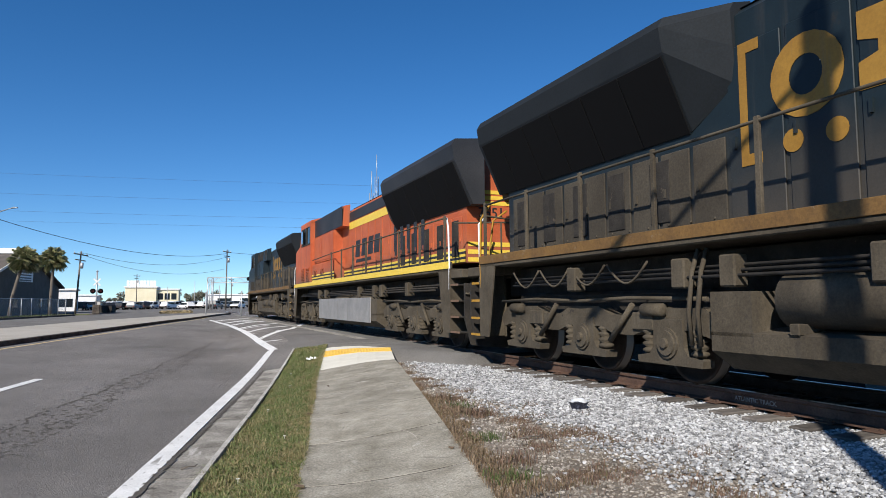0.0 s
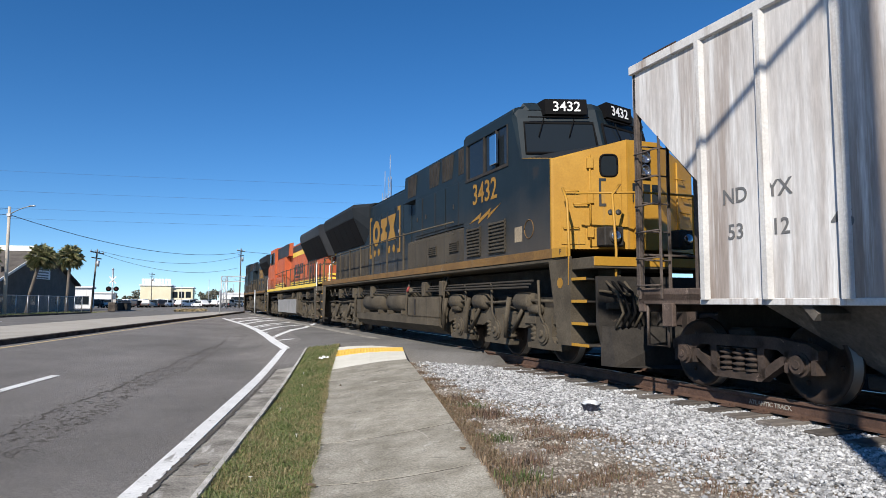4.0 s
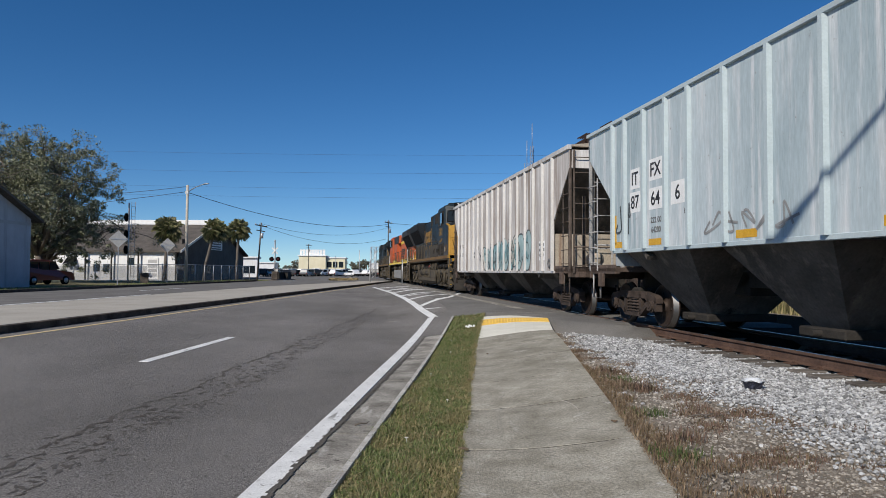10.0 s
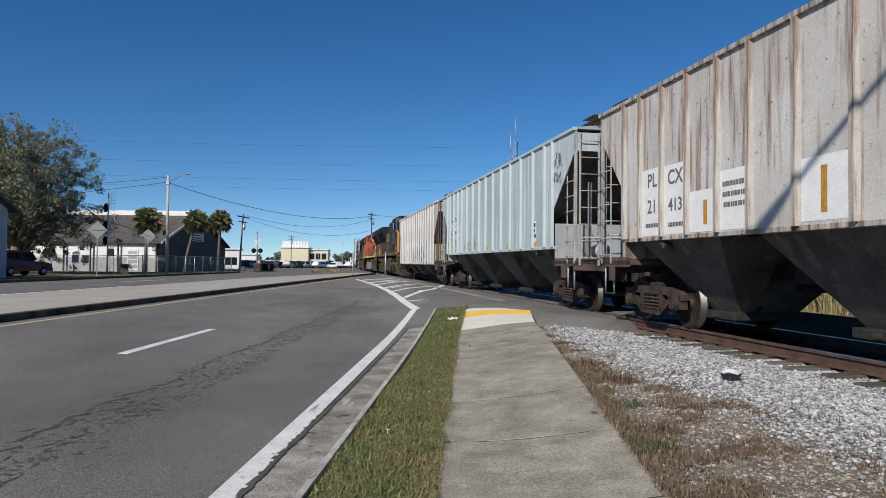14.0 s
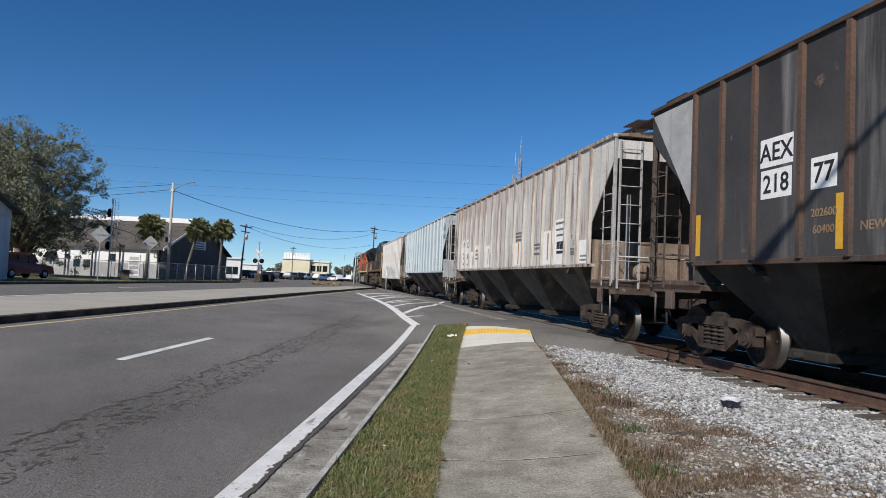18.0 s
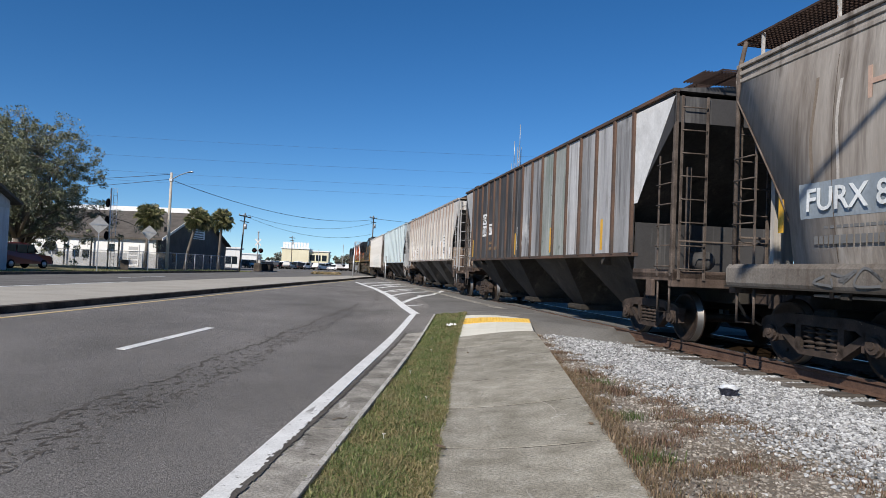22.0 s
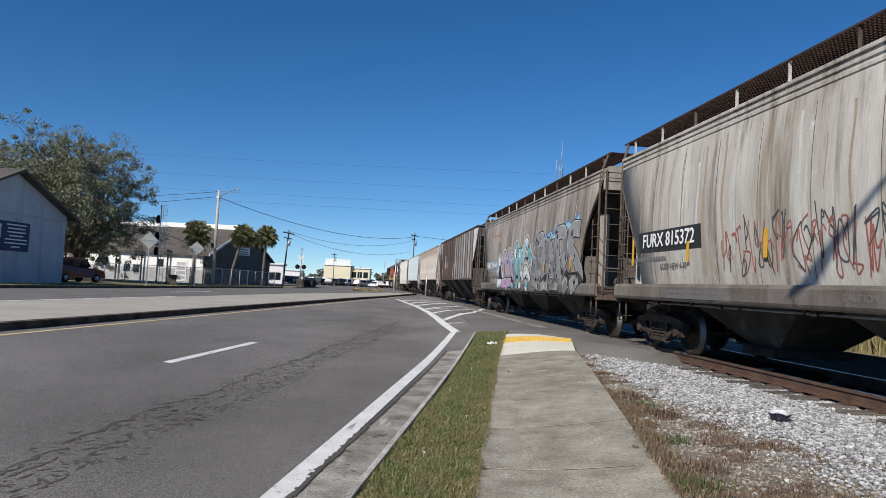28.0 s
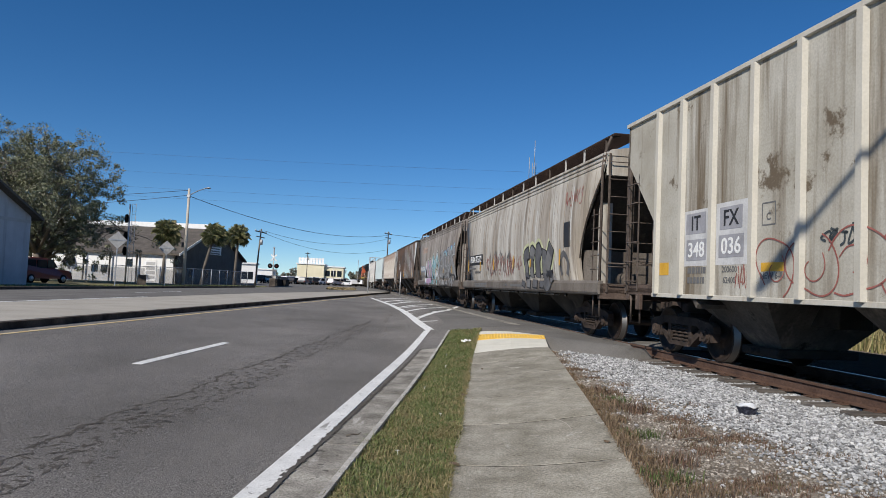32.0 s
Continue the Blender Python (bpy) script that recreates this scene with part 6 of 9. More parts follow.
H2_END = surf("grey blue end", (0.29, 0.32, 0.345), (0.41, 0.43, 0.45), 1, 0.8, 0, 0.1, 30, streak=((0.22, 0.155, 0.11), 0.48, 4), spots=((0.17, 0.14, 0.12), 0.25, 6), grain=0.15)
H3_PAINT = surf("rusty cream hopper", (0.44, 0.42, 0.39), (0.58, 0.565, 0.54), 0.8, 0.8, 0, 0.12, 26, streak=((0.20, 0.115, 0.08), 0.5, 8), spots=((0.20, 0.135, 0.105), 0.36, 10), grain=0.13)
H3_POST = surf("rust-streaked post", (0.36, 0.33, 0.295), (0.52, 0.49, 0.455), 1, 0.8, 0, 0.06, 30, streak=((0.15, 0.08, 0.055), 0.75, 8), grain=0.14)
H3_END = surf("rust-eaten end", (0.17, 0.125, 0.095), (0.30, 0.24, 0.19), 1.2, 0.9, 0, 0.15, 30, streak=((0.12, 0.07, 0.05), 0.6, 5))
H4_PAINT = surf("weathered black hopper", (0.029, 0.028, 0.029), (0.060, 0.058, 0.059), 0.4, 0.7, 0, 0.06, 30, streak=((0.17, 0.165, 0.16), 0.4, 2.6), spots=((0.15, 0.10, 0.075), 0.25, 2), grain=0.12)
H4_POST = surf("rust-brown post", (0.045, 0.038, 0.034), (0.115, 0.065, 0.045), 0.9, 0.85, 0, 0.08, 30, streak=((0.08, 0.075, 0.07), 0.35, 4))
H5_PAINT = surf("brown-grey round hopper", (0.20, 0.17, 0.145), (0.40, 0.37, 0.335), 1.3, 0.75, 0, 0.05, 30, streak=((0.11, 0.088, 0.072), 0.5, 3.6), spots=((0.44, 0.42, 0.40), 0.2, 1.3), grain=0.14, stretch=(1, 1, 0.10))
H6_PAINT = surf("beige round hopper", (0.30, 0.262, 0.215), (0.54, 0.52, 0.475), 1.3, 0.75, 0, 0.05, 30, streak=((0.17, 0.138, 0.105), 0.46, 3.6), spots=((0.58, 0.60, 0.60), 0.24, 1.3), grain=0.14, stretch=(1, 1, 0.10))
SKIRT = surf("grimy sill", (0.096, 0.080, 0.067), (0.192, 0.174, 0.155), 0.8, 0.8, 0, 0.08, 30, spots=((0.08, 0.062, 0.05), 0.4, 2.5), streak=((0.09, 0.07, 0.055), 0.4, 5))
H7_PAINT = surf("mildewed cream hopper", (0.33, 0.305, 0.25), (0.50, 0.48, 0.425), 0.6, 0.8, 0, 0.05, 30, streak=((0.15, 0.115, 0.075), 0.62, 2.2), spots=((0.13, 0.10, 0.068), 0.42, 1.6), grain=0.16)
H7_POST = surf("cream post", (0.45, 0.425, 0.365), (0.53, 0.505, 0.445), 1, 0.75, 0, 0.05, 30, streak=((0.36, 0.29, 0.20), 0.3, 4), grain=0.08)
LAD_GREY = surf("worn grey ladder", (0.30, 0.30, 0.30), (0.42, 0.41, 0.40), 3, 0.7, 0.1, 0.1, 30, spots=((0.2, 0.12, 0.08), 0.35, 8))

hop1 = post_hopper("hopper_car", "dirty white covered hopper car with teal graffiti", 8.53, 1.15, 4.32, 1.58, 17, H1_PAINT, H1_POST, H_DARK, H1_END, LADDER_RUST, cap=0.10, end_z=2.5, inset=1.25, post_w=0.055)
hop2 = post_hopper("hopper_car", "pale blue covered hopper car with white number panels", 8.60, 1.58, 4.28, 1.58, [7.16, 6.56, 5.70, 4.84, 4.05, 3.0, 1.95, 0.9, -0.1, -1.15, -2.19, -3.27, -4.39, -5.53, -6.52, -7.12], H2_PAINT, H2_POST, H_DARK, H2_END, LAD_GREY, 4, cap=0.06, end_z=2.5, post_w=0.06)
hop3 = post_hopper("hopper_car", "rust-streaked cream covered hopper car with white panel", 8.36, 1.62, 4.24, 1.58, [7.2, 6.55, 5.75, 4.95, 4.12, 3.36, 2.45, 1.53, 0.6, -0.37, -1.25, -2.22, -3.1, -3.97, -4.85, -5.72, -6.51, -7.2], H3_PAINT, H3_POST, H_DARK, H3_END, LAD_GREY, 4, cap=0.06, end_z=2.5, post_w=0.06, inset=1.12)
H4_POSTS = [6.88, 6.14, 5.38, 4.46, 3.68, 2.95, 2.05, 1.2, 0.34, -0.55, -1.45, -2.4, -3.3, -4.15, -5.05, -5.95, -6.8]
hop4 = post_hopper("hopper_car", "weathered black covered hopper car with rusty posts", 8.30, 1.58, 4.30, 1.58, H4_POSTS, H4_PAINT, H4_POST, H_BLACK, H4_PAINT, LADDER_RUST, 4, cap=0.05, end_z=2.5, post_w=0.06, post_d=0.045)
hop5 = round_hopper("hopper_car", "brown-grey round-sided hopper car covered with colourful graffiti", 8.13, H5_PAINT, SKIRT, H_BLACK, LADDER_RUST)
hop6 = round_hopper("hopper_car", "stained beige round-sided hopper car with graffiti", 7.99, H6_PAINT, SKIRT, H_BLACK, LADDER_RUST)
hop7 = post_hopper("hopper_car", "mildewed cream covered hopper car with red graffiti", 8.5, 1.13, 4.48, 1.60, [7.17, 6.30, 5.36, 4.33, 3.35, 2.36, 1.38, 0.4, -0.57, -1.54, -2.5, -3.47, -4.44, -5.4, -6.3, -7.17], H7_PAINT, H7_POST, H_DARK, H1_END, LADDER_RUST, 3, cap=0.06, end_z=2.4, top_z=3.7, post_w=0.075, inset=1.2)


def sprayed(name, c):
    return surf(name, c, tuple(min(1, v * 1.25 + 0.02) for v in c), 2.5, 0.7, 0, 0.03, 30, streak=(tuple(v * 0.7 + 0.06 for v in c), 0.3, 5), grain=0.1)


TEAL, PALE_TEAL, CREAM_SPRAY = sprayed("teal spray", (0.14, 0.26, 0.28)), sprayed("pale teal spray", (0.26, 0.36, 0.36)), sprayed("cream spray", (0.50, 0.47, 0.42))
DARK_SPRAY, GREY_SPRAY = sprayed("dark spray", (0.04, 0.05, 0.055)), sprayed("grey spray", (0.22, 0.22, 0.22))
PINK, MAUVE, SKY_SPRAY, BLUE_SPRAY, PALE_SPRAY = sprayed("pink spray", (0.52, 0.33, 0.40)), sprayed("mauve spray", (0.36, 0.24, 0.36)), sprayed("light blue spray", (0.22, 0.40, 0.46)), sprayed("blue spray", (0.06, 0.16, 0.36)), sprayed("white spray", (0.55, 0.57, 0.58))
TEAL_BRIGHT, MID_GREY, SLATE_SPRAY, BLACK_SPRAY, PALE_LIME = sprayed("turquoise spray", (0.10, 0.30, 0.33)), sprayed("mid grey spray", (0.14, 0.14, 0.14)), sprayed("slate spray", (0.085, 0.085, 0.09)), sprayed("black spray", (0.012, 0.012, 0.014)), sprayed("pale lime spray", (0.42, 0.44, 0.26))
RED_SPRAY = sprayed("dull red spray", (0.26, 0.085, 0.07))

X = -1.58
BLUR_TEAL = sprayed("thin teal spray", (0.27, 0.36, 0.37))
bubble_letters(hop1, X, [(1.30, 0.42, 0.44), (0.75, 0.30, 0.40), (0.2, 0.36, 0.44), (-0.35, 0.30, 0.46), (-0.9, 0.38, 0.47), (-1.45, 0.30, 0.44), (-2.0, 0.44, 0.52), (-2.7, 0.42, 0.50), (-3.3, 0.46, 0.56), (-3.9, 0.40, 0.58), (-4.7, 0.48, 0.56)], 1.22, [CREAM_SPRAY, PALE_TEAL, BLUR_TEAL, TEAL, BLUR_TEAL, TEAL, BLUR_TEAL, TEAL], DARK_SPRAY, 3, lw=0.042)
for k in range(17):
    y = -8.53 + 1.25 + 0.06 + (2 * 8.53 - 2.62) * k / 16
    if -5.2 < y < 1.7:
        top = 2.08 + 0.05 * (k % 3) - 0.02 * y
        patch("post_spray", hop1, X - 0.066, y - 0.032, y + 0.032, 1.2, top, (TEAL, BLUR_TEAL, PALE_TEAL, BLUR_TEAL)[k % 4], "teal spray on the post")
        patch("post_line", hop1, X - 0.069, y - 0.032, y + 0.032, top - 0.05, top, DARK_SPRAY)
tag_scrawl(hop1, X, 1.7, 2.6, 1.5, 2.2, DARK_SPRAY, 5, 0.025, 5)
for body, y, z, s in (("ND", 6.75, 2.28, 0.24), ("YX", 6.15, 2.28, 0.24), ("53", 6.75, 1.88, 0.24), ("12", 6.15, 1.88, 0.24), ("46", 5.45, 1.88, 0.24)):
    lettering("car_mark", body, s, INK_GREY, hop1, page(X - 0.004, y, z))
bars("stencil", hop1, X, [(3.6, 1.9, 0.45), (3.6, 1.75, 0.4), (2.0, 1.75, 0.6)], 0.09, INK_GREY)
patch("notice_panel", hop1, X, -6.5, -5.95, 1.45, 2.0, DECAL_WHITE, "faded white notice panel")
bars("stencil", hop1, X - 0.003, [(-6.2, 1.9, 0.45), (-6.2, 1.75, 0.45), (-6.2, 1.6, 0.4)], 0.08, INK_GREY)
part("tow_loop", Shape().lathe((X + 0.02, -6.95, 1.36), (-1, 0, 0), [(0, 0.13), (0.05, 0.13), (0.05, 0.07), (0.01, 0.06), (0.011, 0)], 14), INK_GREY, hop1)

# pale blue car: number panels
for body, y, z, w in (("IT", 6.13, 2.95, 0.40), ("FX", 5.27, 3.02, 0.52), ("87", 6.13, 2.49, 0.46), ("64", 5.27, 2.48, 0.52), ("6", 4.45, 2.50, 0.46)):
    patch("number_panel", hop2, X, y - w / 2, y + w / 2, z - 0.20, z + 0.20, DECAL_WHITE, "white number panel")
    lettering("car_mark", body, 0.36, INK, hop2, page(X - 0.005, y, z - 0.01))
lettering("car_weight", "222 00", 0.15, INK_GREY, hop2, page(X - 0.004, 5.25, 2.08))
lettering("car_weight", "64200", 0.15, INK_GREY, hop2, page(X - 0.004, 5.25, 1.9))
lettering("car_mark", "LD", 0.13, INK_GREY, hop2, page(X - 0.004, 4.15, 2.15))
for y in (6.85, 5.3, 2.5, -0.2, -3.0, -5.6):
    patch("reflector", hop2, X, y - 0.25, y + 0.25, 1.62, 1.74, DECAL_YELLOW, "yellow reflector strip")
patch("reflector", hop2, X, 7.02, 7.1, 1.7, 2.3, DECAL_YELLOW)
tag_scrawl(hop2, X, 6.35, 7.0, 1.8, 2.5, DARK_SPRAY, 8, 0.045, 3)
tag_scrawl(hop2, X, 1.4, 3.6, 1.7, 2.1, GREY_SPRAY, 9, 0.04, 5)
tag_scrawl(hop2, X, -7.75, -7.15, 3.5, 3.9, DARK_SPRAY, 10, 0.018, 5)
tag_scrawl(hop2, X, -7.7, -7.1, 3.05, 3.45, DARK_SPRAY, 18, 0.018, 6)
patch("notice_panel", hop2, X, -5.75, -5.3, 1.75, 2.3, DECAL_WHITE)
bars("stencil", hop2, X - 0.003, [(-5.5, 2.2, 0.4), (-5.5, 2.05, 0.4), (-5.5, 1.9, 0.4)], 0.1, INK)

# cream car
OCHRE = surf("ochre reflector", (0.40, 0.19, 0.03), (0.48, 0.25, 0.05), 4, 0.6, 0, 0.05, 30)
for y0, y1, z0, z1 in ((5.80, 6.50, 1.64, 2.82), (5.0, 5.70, 1.64, 2.80), (4.18, 4.90, 1.64, 2.28), (3.42, 4.06, 1.64, 2.50), (1.60, 2.38, 1.66, 2.42), (-2.15, -1.32, 1.66, 2.34), (-4.78, -4.04, 1.64, 2.52), (-5.65, -4.92, 1.64, 2.76), (-7.2, -6.58, 1.64, 2.16)):
    patch("white_panel", hop3, X, y0, y1, z0, z1, DECAL_WHITE, "clean white repaint panel")
for body, y, z, s in (("PL", 6.12, 2.60, 0.34), ("CX", 5.34, 2.58, 0.34), ("21", 6.12, 2.14, 0.34), ("413", 5.33, 2.12, 0.30)):
    lettering("car_mark", body, s, INK_GREY, hop3, page(X - 0.005, y, z))
bars("stencil", hop3, X - 0.003, [(6.1, 1.82, 0.5), (5.3, 1.80, 0.5), (3.75, 2.3, 0.5), (3.75, 2.15, 0.5), (3.75, 2.0, 0.45)], 0.07, INK_GREY)
bars("stencil", hop3, X - 0.003, [(-5.28, 2.66, 0.62), (-5.25, 2.50, 0.5), (-5.3, 2.36, 0.5)], 0.05, INK_GREY)
bars("stencil", hop3, X - 0.001, [(-1.7, 2.62, 0.6), (-1.7, 2.52, 0.6), (-1.7, 2.42, 0.5), (-3.5, 2.2, 0.5), (-3.5, 2.1, 0.4), (-3.55, 1.95, 0.6)], 0.06, INK_GREY)
patch("photo_label", hop3, X - 0.003, -5.30, -5.08, 2.02, 2.20, INK, "small dark square label")
patch("photo_label", hop3, X - 0.003, -5.55, -5.33, 2.00, 2.20, INK, "small dark square label")
patch("photo_label", hop3, X - 0.003, -5.55, -5.08, 1.90, 1.97, INK, "dark strip label")
lettering("builder_mark", "P", 0.16, INK_GREY, hop3, page(X - 0.003, -6.1, 2.26))
lettering("builder_mark", "S", 0.16, INK_GREY, hop3, page(X - 0.003, -6.2, 2.12))
bars("stencil", hop3, X - 0.001, [(-6.15, 1.98, 0.25), (-6.15, 1.92, 0.22), (-6.15, 1.86, 0.2), (-6.9, 1.8, 0.5), (-6.9, 1.71, 0.55)], 0.045, INK_GREY)
for y, z0, z1, w in ((4.45, 1.75, 2.12, 0.05), (2.0, 1.75, 2.3, 0.05), (-1.73, 1.7, 2.32, 0.05), (-4.40, 1.76, 2.46, 0.05), (-7.12, 1.78, 3.0, 0.06)):
    patch("reflector", hop3, X - 0.003, y - w, y + w, z0, z1, OCHRE, "ochre reflector strip")

# black car
for body, y, z, w in (("AEX", 4.93, 2.98, 0.64), ("218", 4.93, 2.56, 0.60), ("77", 4.08, 2.58, 0.42)):
    patch("number_panel", hop4, X, y - w / 2, y + w / 2, z - 0.19, z + 0.19, DECAL_WHITE, "white number panel")
    lettering("car_mark", body, 0.34, INK, hop4, page(X - 0.005, y, z - 0.01))
DULL_GOLD = sprayed("dull gold stencil", (0.20, 0.13, 0.07))
lettering("car_weight", "202600", 0.14, DULL_GOLD, hop4, page(X - 0.004, 4.07, 2.1))
lettering("car_weight", "60400", 0.14, DULL_GOLD, hop4, page(X - 0.004, 4.07, 1.9))
lettering("car_mark", "NEW", 0.15, DULL_GOLD, hop4, page(X - 0.004, 3.35, 1.9))
for y in (6.74, 3.82, 1.0, -2.2, -5.4):
    patch("reflector", hop4, X, y - 0.06, y + 0.06, 1.66, 2.3, DECAL_YELLOW, "ochre reflector strip")
H4_PALE = surf("chalked grey panel", (0.19, 0.19, 0.195), (0.36, 0.36, 0.37), 1.2, 0.75, 0, 0.05, 30, streak=((0.08, 0.076, 0.076), 0.55, 5.5), scuffs=((0.48, 0.48, 0.48), 0.5, 3), grain=0.16, stretch=(1, 1, 0.15))
H4_CHALK = surf("whitened panel", (0.33, 0.33, 0.34), (0.52, 0.52, 0.53), 1.4, 0.75, 0, 0.05, 30, streak=((0.15, 0.145, 0.145), 0.5, 5.0), spots=((0.11, 0.108, 0.11), 0.3, 3), grain=0.16, stretch=(1, 1, 0.15))
H4_GREEN = surf("greenish panel", (0.19, 0.205, 0.195), (0.34, 0.355, 0.345), 1.4, 0.75, 0, 0.05, 30, streak=((0.07, 0.13, 0.085), 0.5, 3.0), spots=((0.10, 0.115, 0.105), 0.35, 3), grain=0.16, stretch=(1, 1, 0.2))
for k, m_ in enumerate((H4_PALE, H4_CHALK, H4_PALE, H4_CHALK, H4_GREEN, H4_GREEN, H4_PALE, H4_PALE)):
    y, y2 = H4_POSTS[16 - k], H4_POSTS[15 - k]
    patch("chalked_panel", hop4, X, y + 0.02, y2 - 0.02, 1.59, 4.24, m_, "chalky weathered panel", off=0.002)
part("white_splash", Shape().prism([(-8.28, 4.2), (-6.85, 4.2), (-6.85, 2.5), (-7.0, 2.5)], 0, X, X - 0.003), sprayed("whitewash", (0.50, 0.50, 0.50)), hop4, "white splashed paint on the slanted corner")
part("white_splash", Shape().prism([(8.28, 4.2), (6.85, 4.2), (6.85, 2.5), (7.0, 2.5)], 0, X, X - 0.003), sprayed("dull whitewash", (0.30, 0.30, 0.30)), hop4, "pale scuffed paint on the slanted corner")
tag_scrawl(hop4, X, 0.2, 0.8, 1.8, 2.5, PALE_SPRAY, 15, 0.025, 2)

# round-sided cars
curved_x_side = (lambda z: -curved_x(max(1.36, z)) - (0.09 if z < 1.36 else 0.0))
curved_side = (lambda z: -1.602 if z < 1.36 else -curved_x(z))
for car, mats, seed in ((hop5, (("warm brown stain", (0.17, 0.135, 0.105)), ("pale scoured stain", (0.37, 0.34, 0.31))), 3), (hop6, (("tan stain", (0.30, 0.24, 0.18)), ("bluish scoured stain", (0.45, 0.45, 0.43))), 5)):
    rg = random.Random(seed)
    for k in range(26):      # broad runs of stain down the sheets
        y = -6.2 + 12.6 * k / 25 + rg.uniform(-0.2, 0.2)
        top = rg.uniform(3.4, 3.95)
        z = np.arange(rg.uniform(1.45, 2.6), top, 0.15)
        n_, c_ = mats[k % 3 == 0]
        link("stain_run", Shape().stroke([(y + 0.02 * math.sin(v * 5 + k), v) for v in z], rg.uniform(0.02, 0.07), curved_side, -1, 0.0015), surf(n_, c_, tuple(v * 1.2 for v in c_), 2, 0.8, 0, 0.05, 30, grain=0.2) if k < 2 else bpy.data.materials[n_], car, fix=False)
sprayed_piece(hop5, curved_side, 4.35, -2.0, 1.09, 2.62, [
    [(0.0, 0.35), (0.03, 0.55), (0.07, 0.62), (0.10, 0.35), (0.11, 0.02)], [(0.05, 0.02), (0.07, 0.5), (0.09, 0.82), (0.13, 0.60), (0.16, 0.05)],
    [(0.17, 0.02), (0.20, 0.55), (0.24, 0.88), (0.29, 0.75), (0.31, 0.25), (0.34, 0.0)], [(0.24, 0.05), (0.30, 0.35), (0.35, 0.60), (0.39, 0.92), (0.44, 0.6), (0.46, 0.05)],
    [(0.50, 0.0), (0.51, 0.5), (0.48, 0.80)], [(0.48, 0.78), (0.54, 0.80), (0.575, 1.06), (0.62, 0.85), (0.62, 0.35), (0.61, 0.02)],
    [(0.70, 0.02), (0.68, 0.5), (0.68, 1.02)], [(0.68, 1.0), (0.74, 0.72), (0.82, 1.12), (0.87, 1.0)], [(0.72, 0.35), (0.82, 0.48), (0.86, 0.2), (0.84, 0.0)], [(0.88, 1.0), (0.93, 0.62), (0.98, 0.82)]],
    0.27, [SKY_SPRAY, PALE_SPRAY, MAUVE, MAUVE, TEAL_BRIGHT, TEAL_BRIGHT, PALE_SPRAY, SKY_SPRAY, PALE_SPRAY, TEAL_BRIGHT, PINK], BLACK_SPRAY, sprayed("pale grey-green haze", (0.40, 0.41, 0.36)), PALE_SPRAY, [PINK, SKY_SPRAY], 31, backing=(0.80, (0.08, 0.42), (0.3, 0.50), (0.6, 0.55), (0.9, 0.50)))
sprayed_piece(hop5, curved_side, -1.7, -6.9, 1.09, 2.85, [
    [(0.0, 0.25), (0.05, 0.55), (0.10, 0.40), (0.08, 0.05)], [(0.13, 0.0), (0.14, 0.5), (0.13, 0.96)], [(0.14, 0.92), (0.26, 0.95), (0.29, 0.62), (0.19, 0.48)], [(0.19, 0.42), (0.27, 0.22), (0.29, 0.0)],
    [(0.36, 0.0), (0.38, 0.5), (0.40, 0.98)], [(0.40, 0.96), (0.48, 0.55), (0.50, 0.0)], [(0.37, 0.36), (0.49, 0.36)],
    [(0.58, 0.0), (0.59, 0.5), (0.58, 1.04)], [(0.58, 1.0), (0.72, 0.98), (0.74, 0.62), (0.63, 0.48)], [(0.63, 0.42), (0.73, 0.22), (0.78, 0.0)],
    [(1.0, 0.98), (0.87, 1.0), (0.83, 0.74), (0.92, 0.52), (0.97, 0.28), (0.84, 0.06)]],
    0.40, [GREY_SPRAY, MID_GREY, GREY_SPRAY, GREY_SPRAY], BLACK_SPRAY, None, PALE_SPRAY, [BLACK_SPRAY, BLACK_SPRAY, SLATE_SPRAY], 37, backing=(1.15, (0.10, 0.58), (0.5, 0.6), (0.95, 0.62)))
crest = [(-2.05, 2.52), (-2.5, 2.72), (-2.9, 2.62), (-3.4, 2.74), (-4.0, 2.86), (-4.3, 2.74), (-4.8, 2.98), (-5.2, 2.90), (-5.7, 3.02), (-6.1, 2.95), (-6.7, 3.16)]
link("graffiti_crest", Shape().stroke(smooth_line(crest, 5), 0.20, curved_x_side, -1, 0.002), SKY_SPRAY, hop5, "pale blue sprayed crest", fix=False)
link("graffiti_crest_line", Shape().stroke(smooth_line([(y, z + 0.11) for y, z in crest], 5), 0.05, curved_x_side, -1, 0.005), BLUE_SPRAY, hop5, "blue sprayed line", fix=False)
lettering("car_mark", "FURX 815448", 0.38, PALE_SPRAY, hop5, page(-curved_x(2.2) - 0.016, 5.45, 2.10), "pale blocky car number")
link("number_patch", Shape().stroke([(5.47, z) for z in np.arange(1.90, 2.34, 0.06)], 2.4, curved_side, -1, 0.003), sprayed("sky repaint", (0.20, 0.235, 0.27)), hop5, "faint blue repaint patch", fix=False)
bars("stencil", hop5, -curved_x(1.75) - 0.002, [(5.4, 1.82, 1.8), (5.4, 1.64, 2.1)], 0.10, INK_GREY)
lettering("old_slogan", "HE ROCK", 0.50, sprayed("faded salmon lettering", (0.40, 0.27, 0.21)), hop5, page(-curved_x(3.3) - 0.01, 4.6, 3.3), "faded salmon lettering")
tag_scrawl(hop5, lambda z: -1.605, 3.4, 6.4, 1.10, 1.32, INK_GREY, 44, 0.03, 9)
for y in (7.0, 2.91, -0.42, -3.24, -6.0):
    patch("reflector", hop5, -curved_x(2.0) - 0.012, y - 0.05, y + 0.05, 1.75, 2.35, DECAL_YELLOW, "ochre reflector strip")
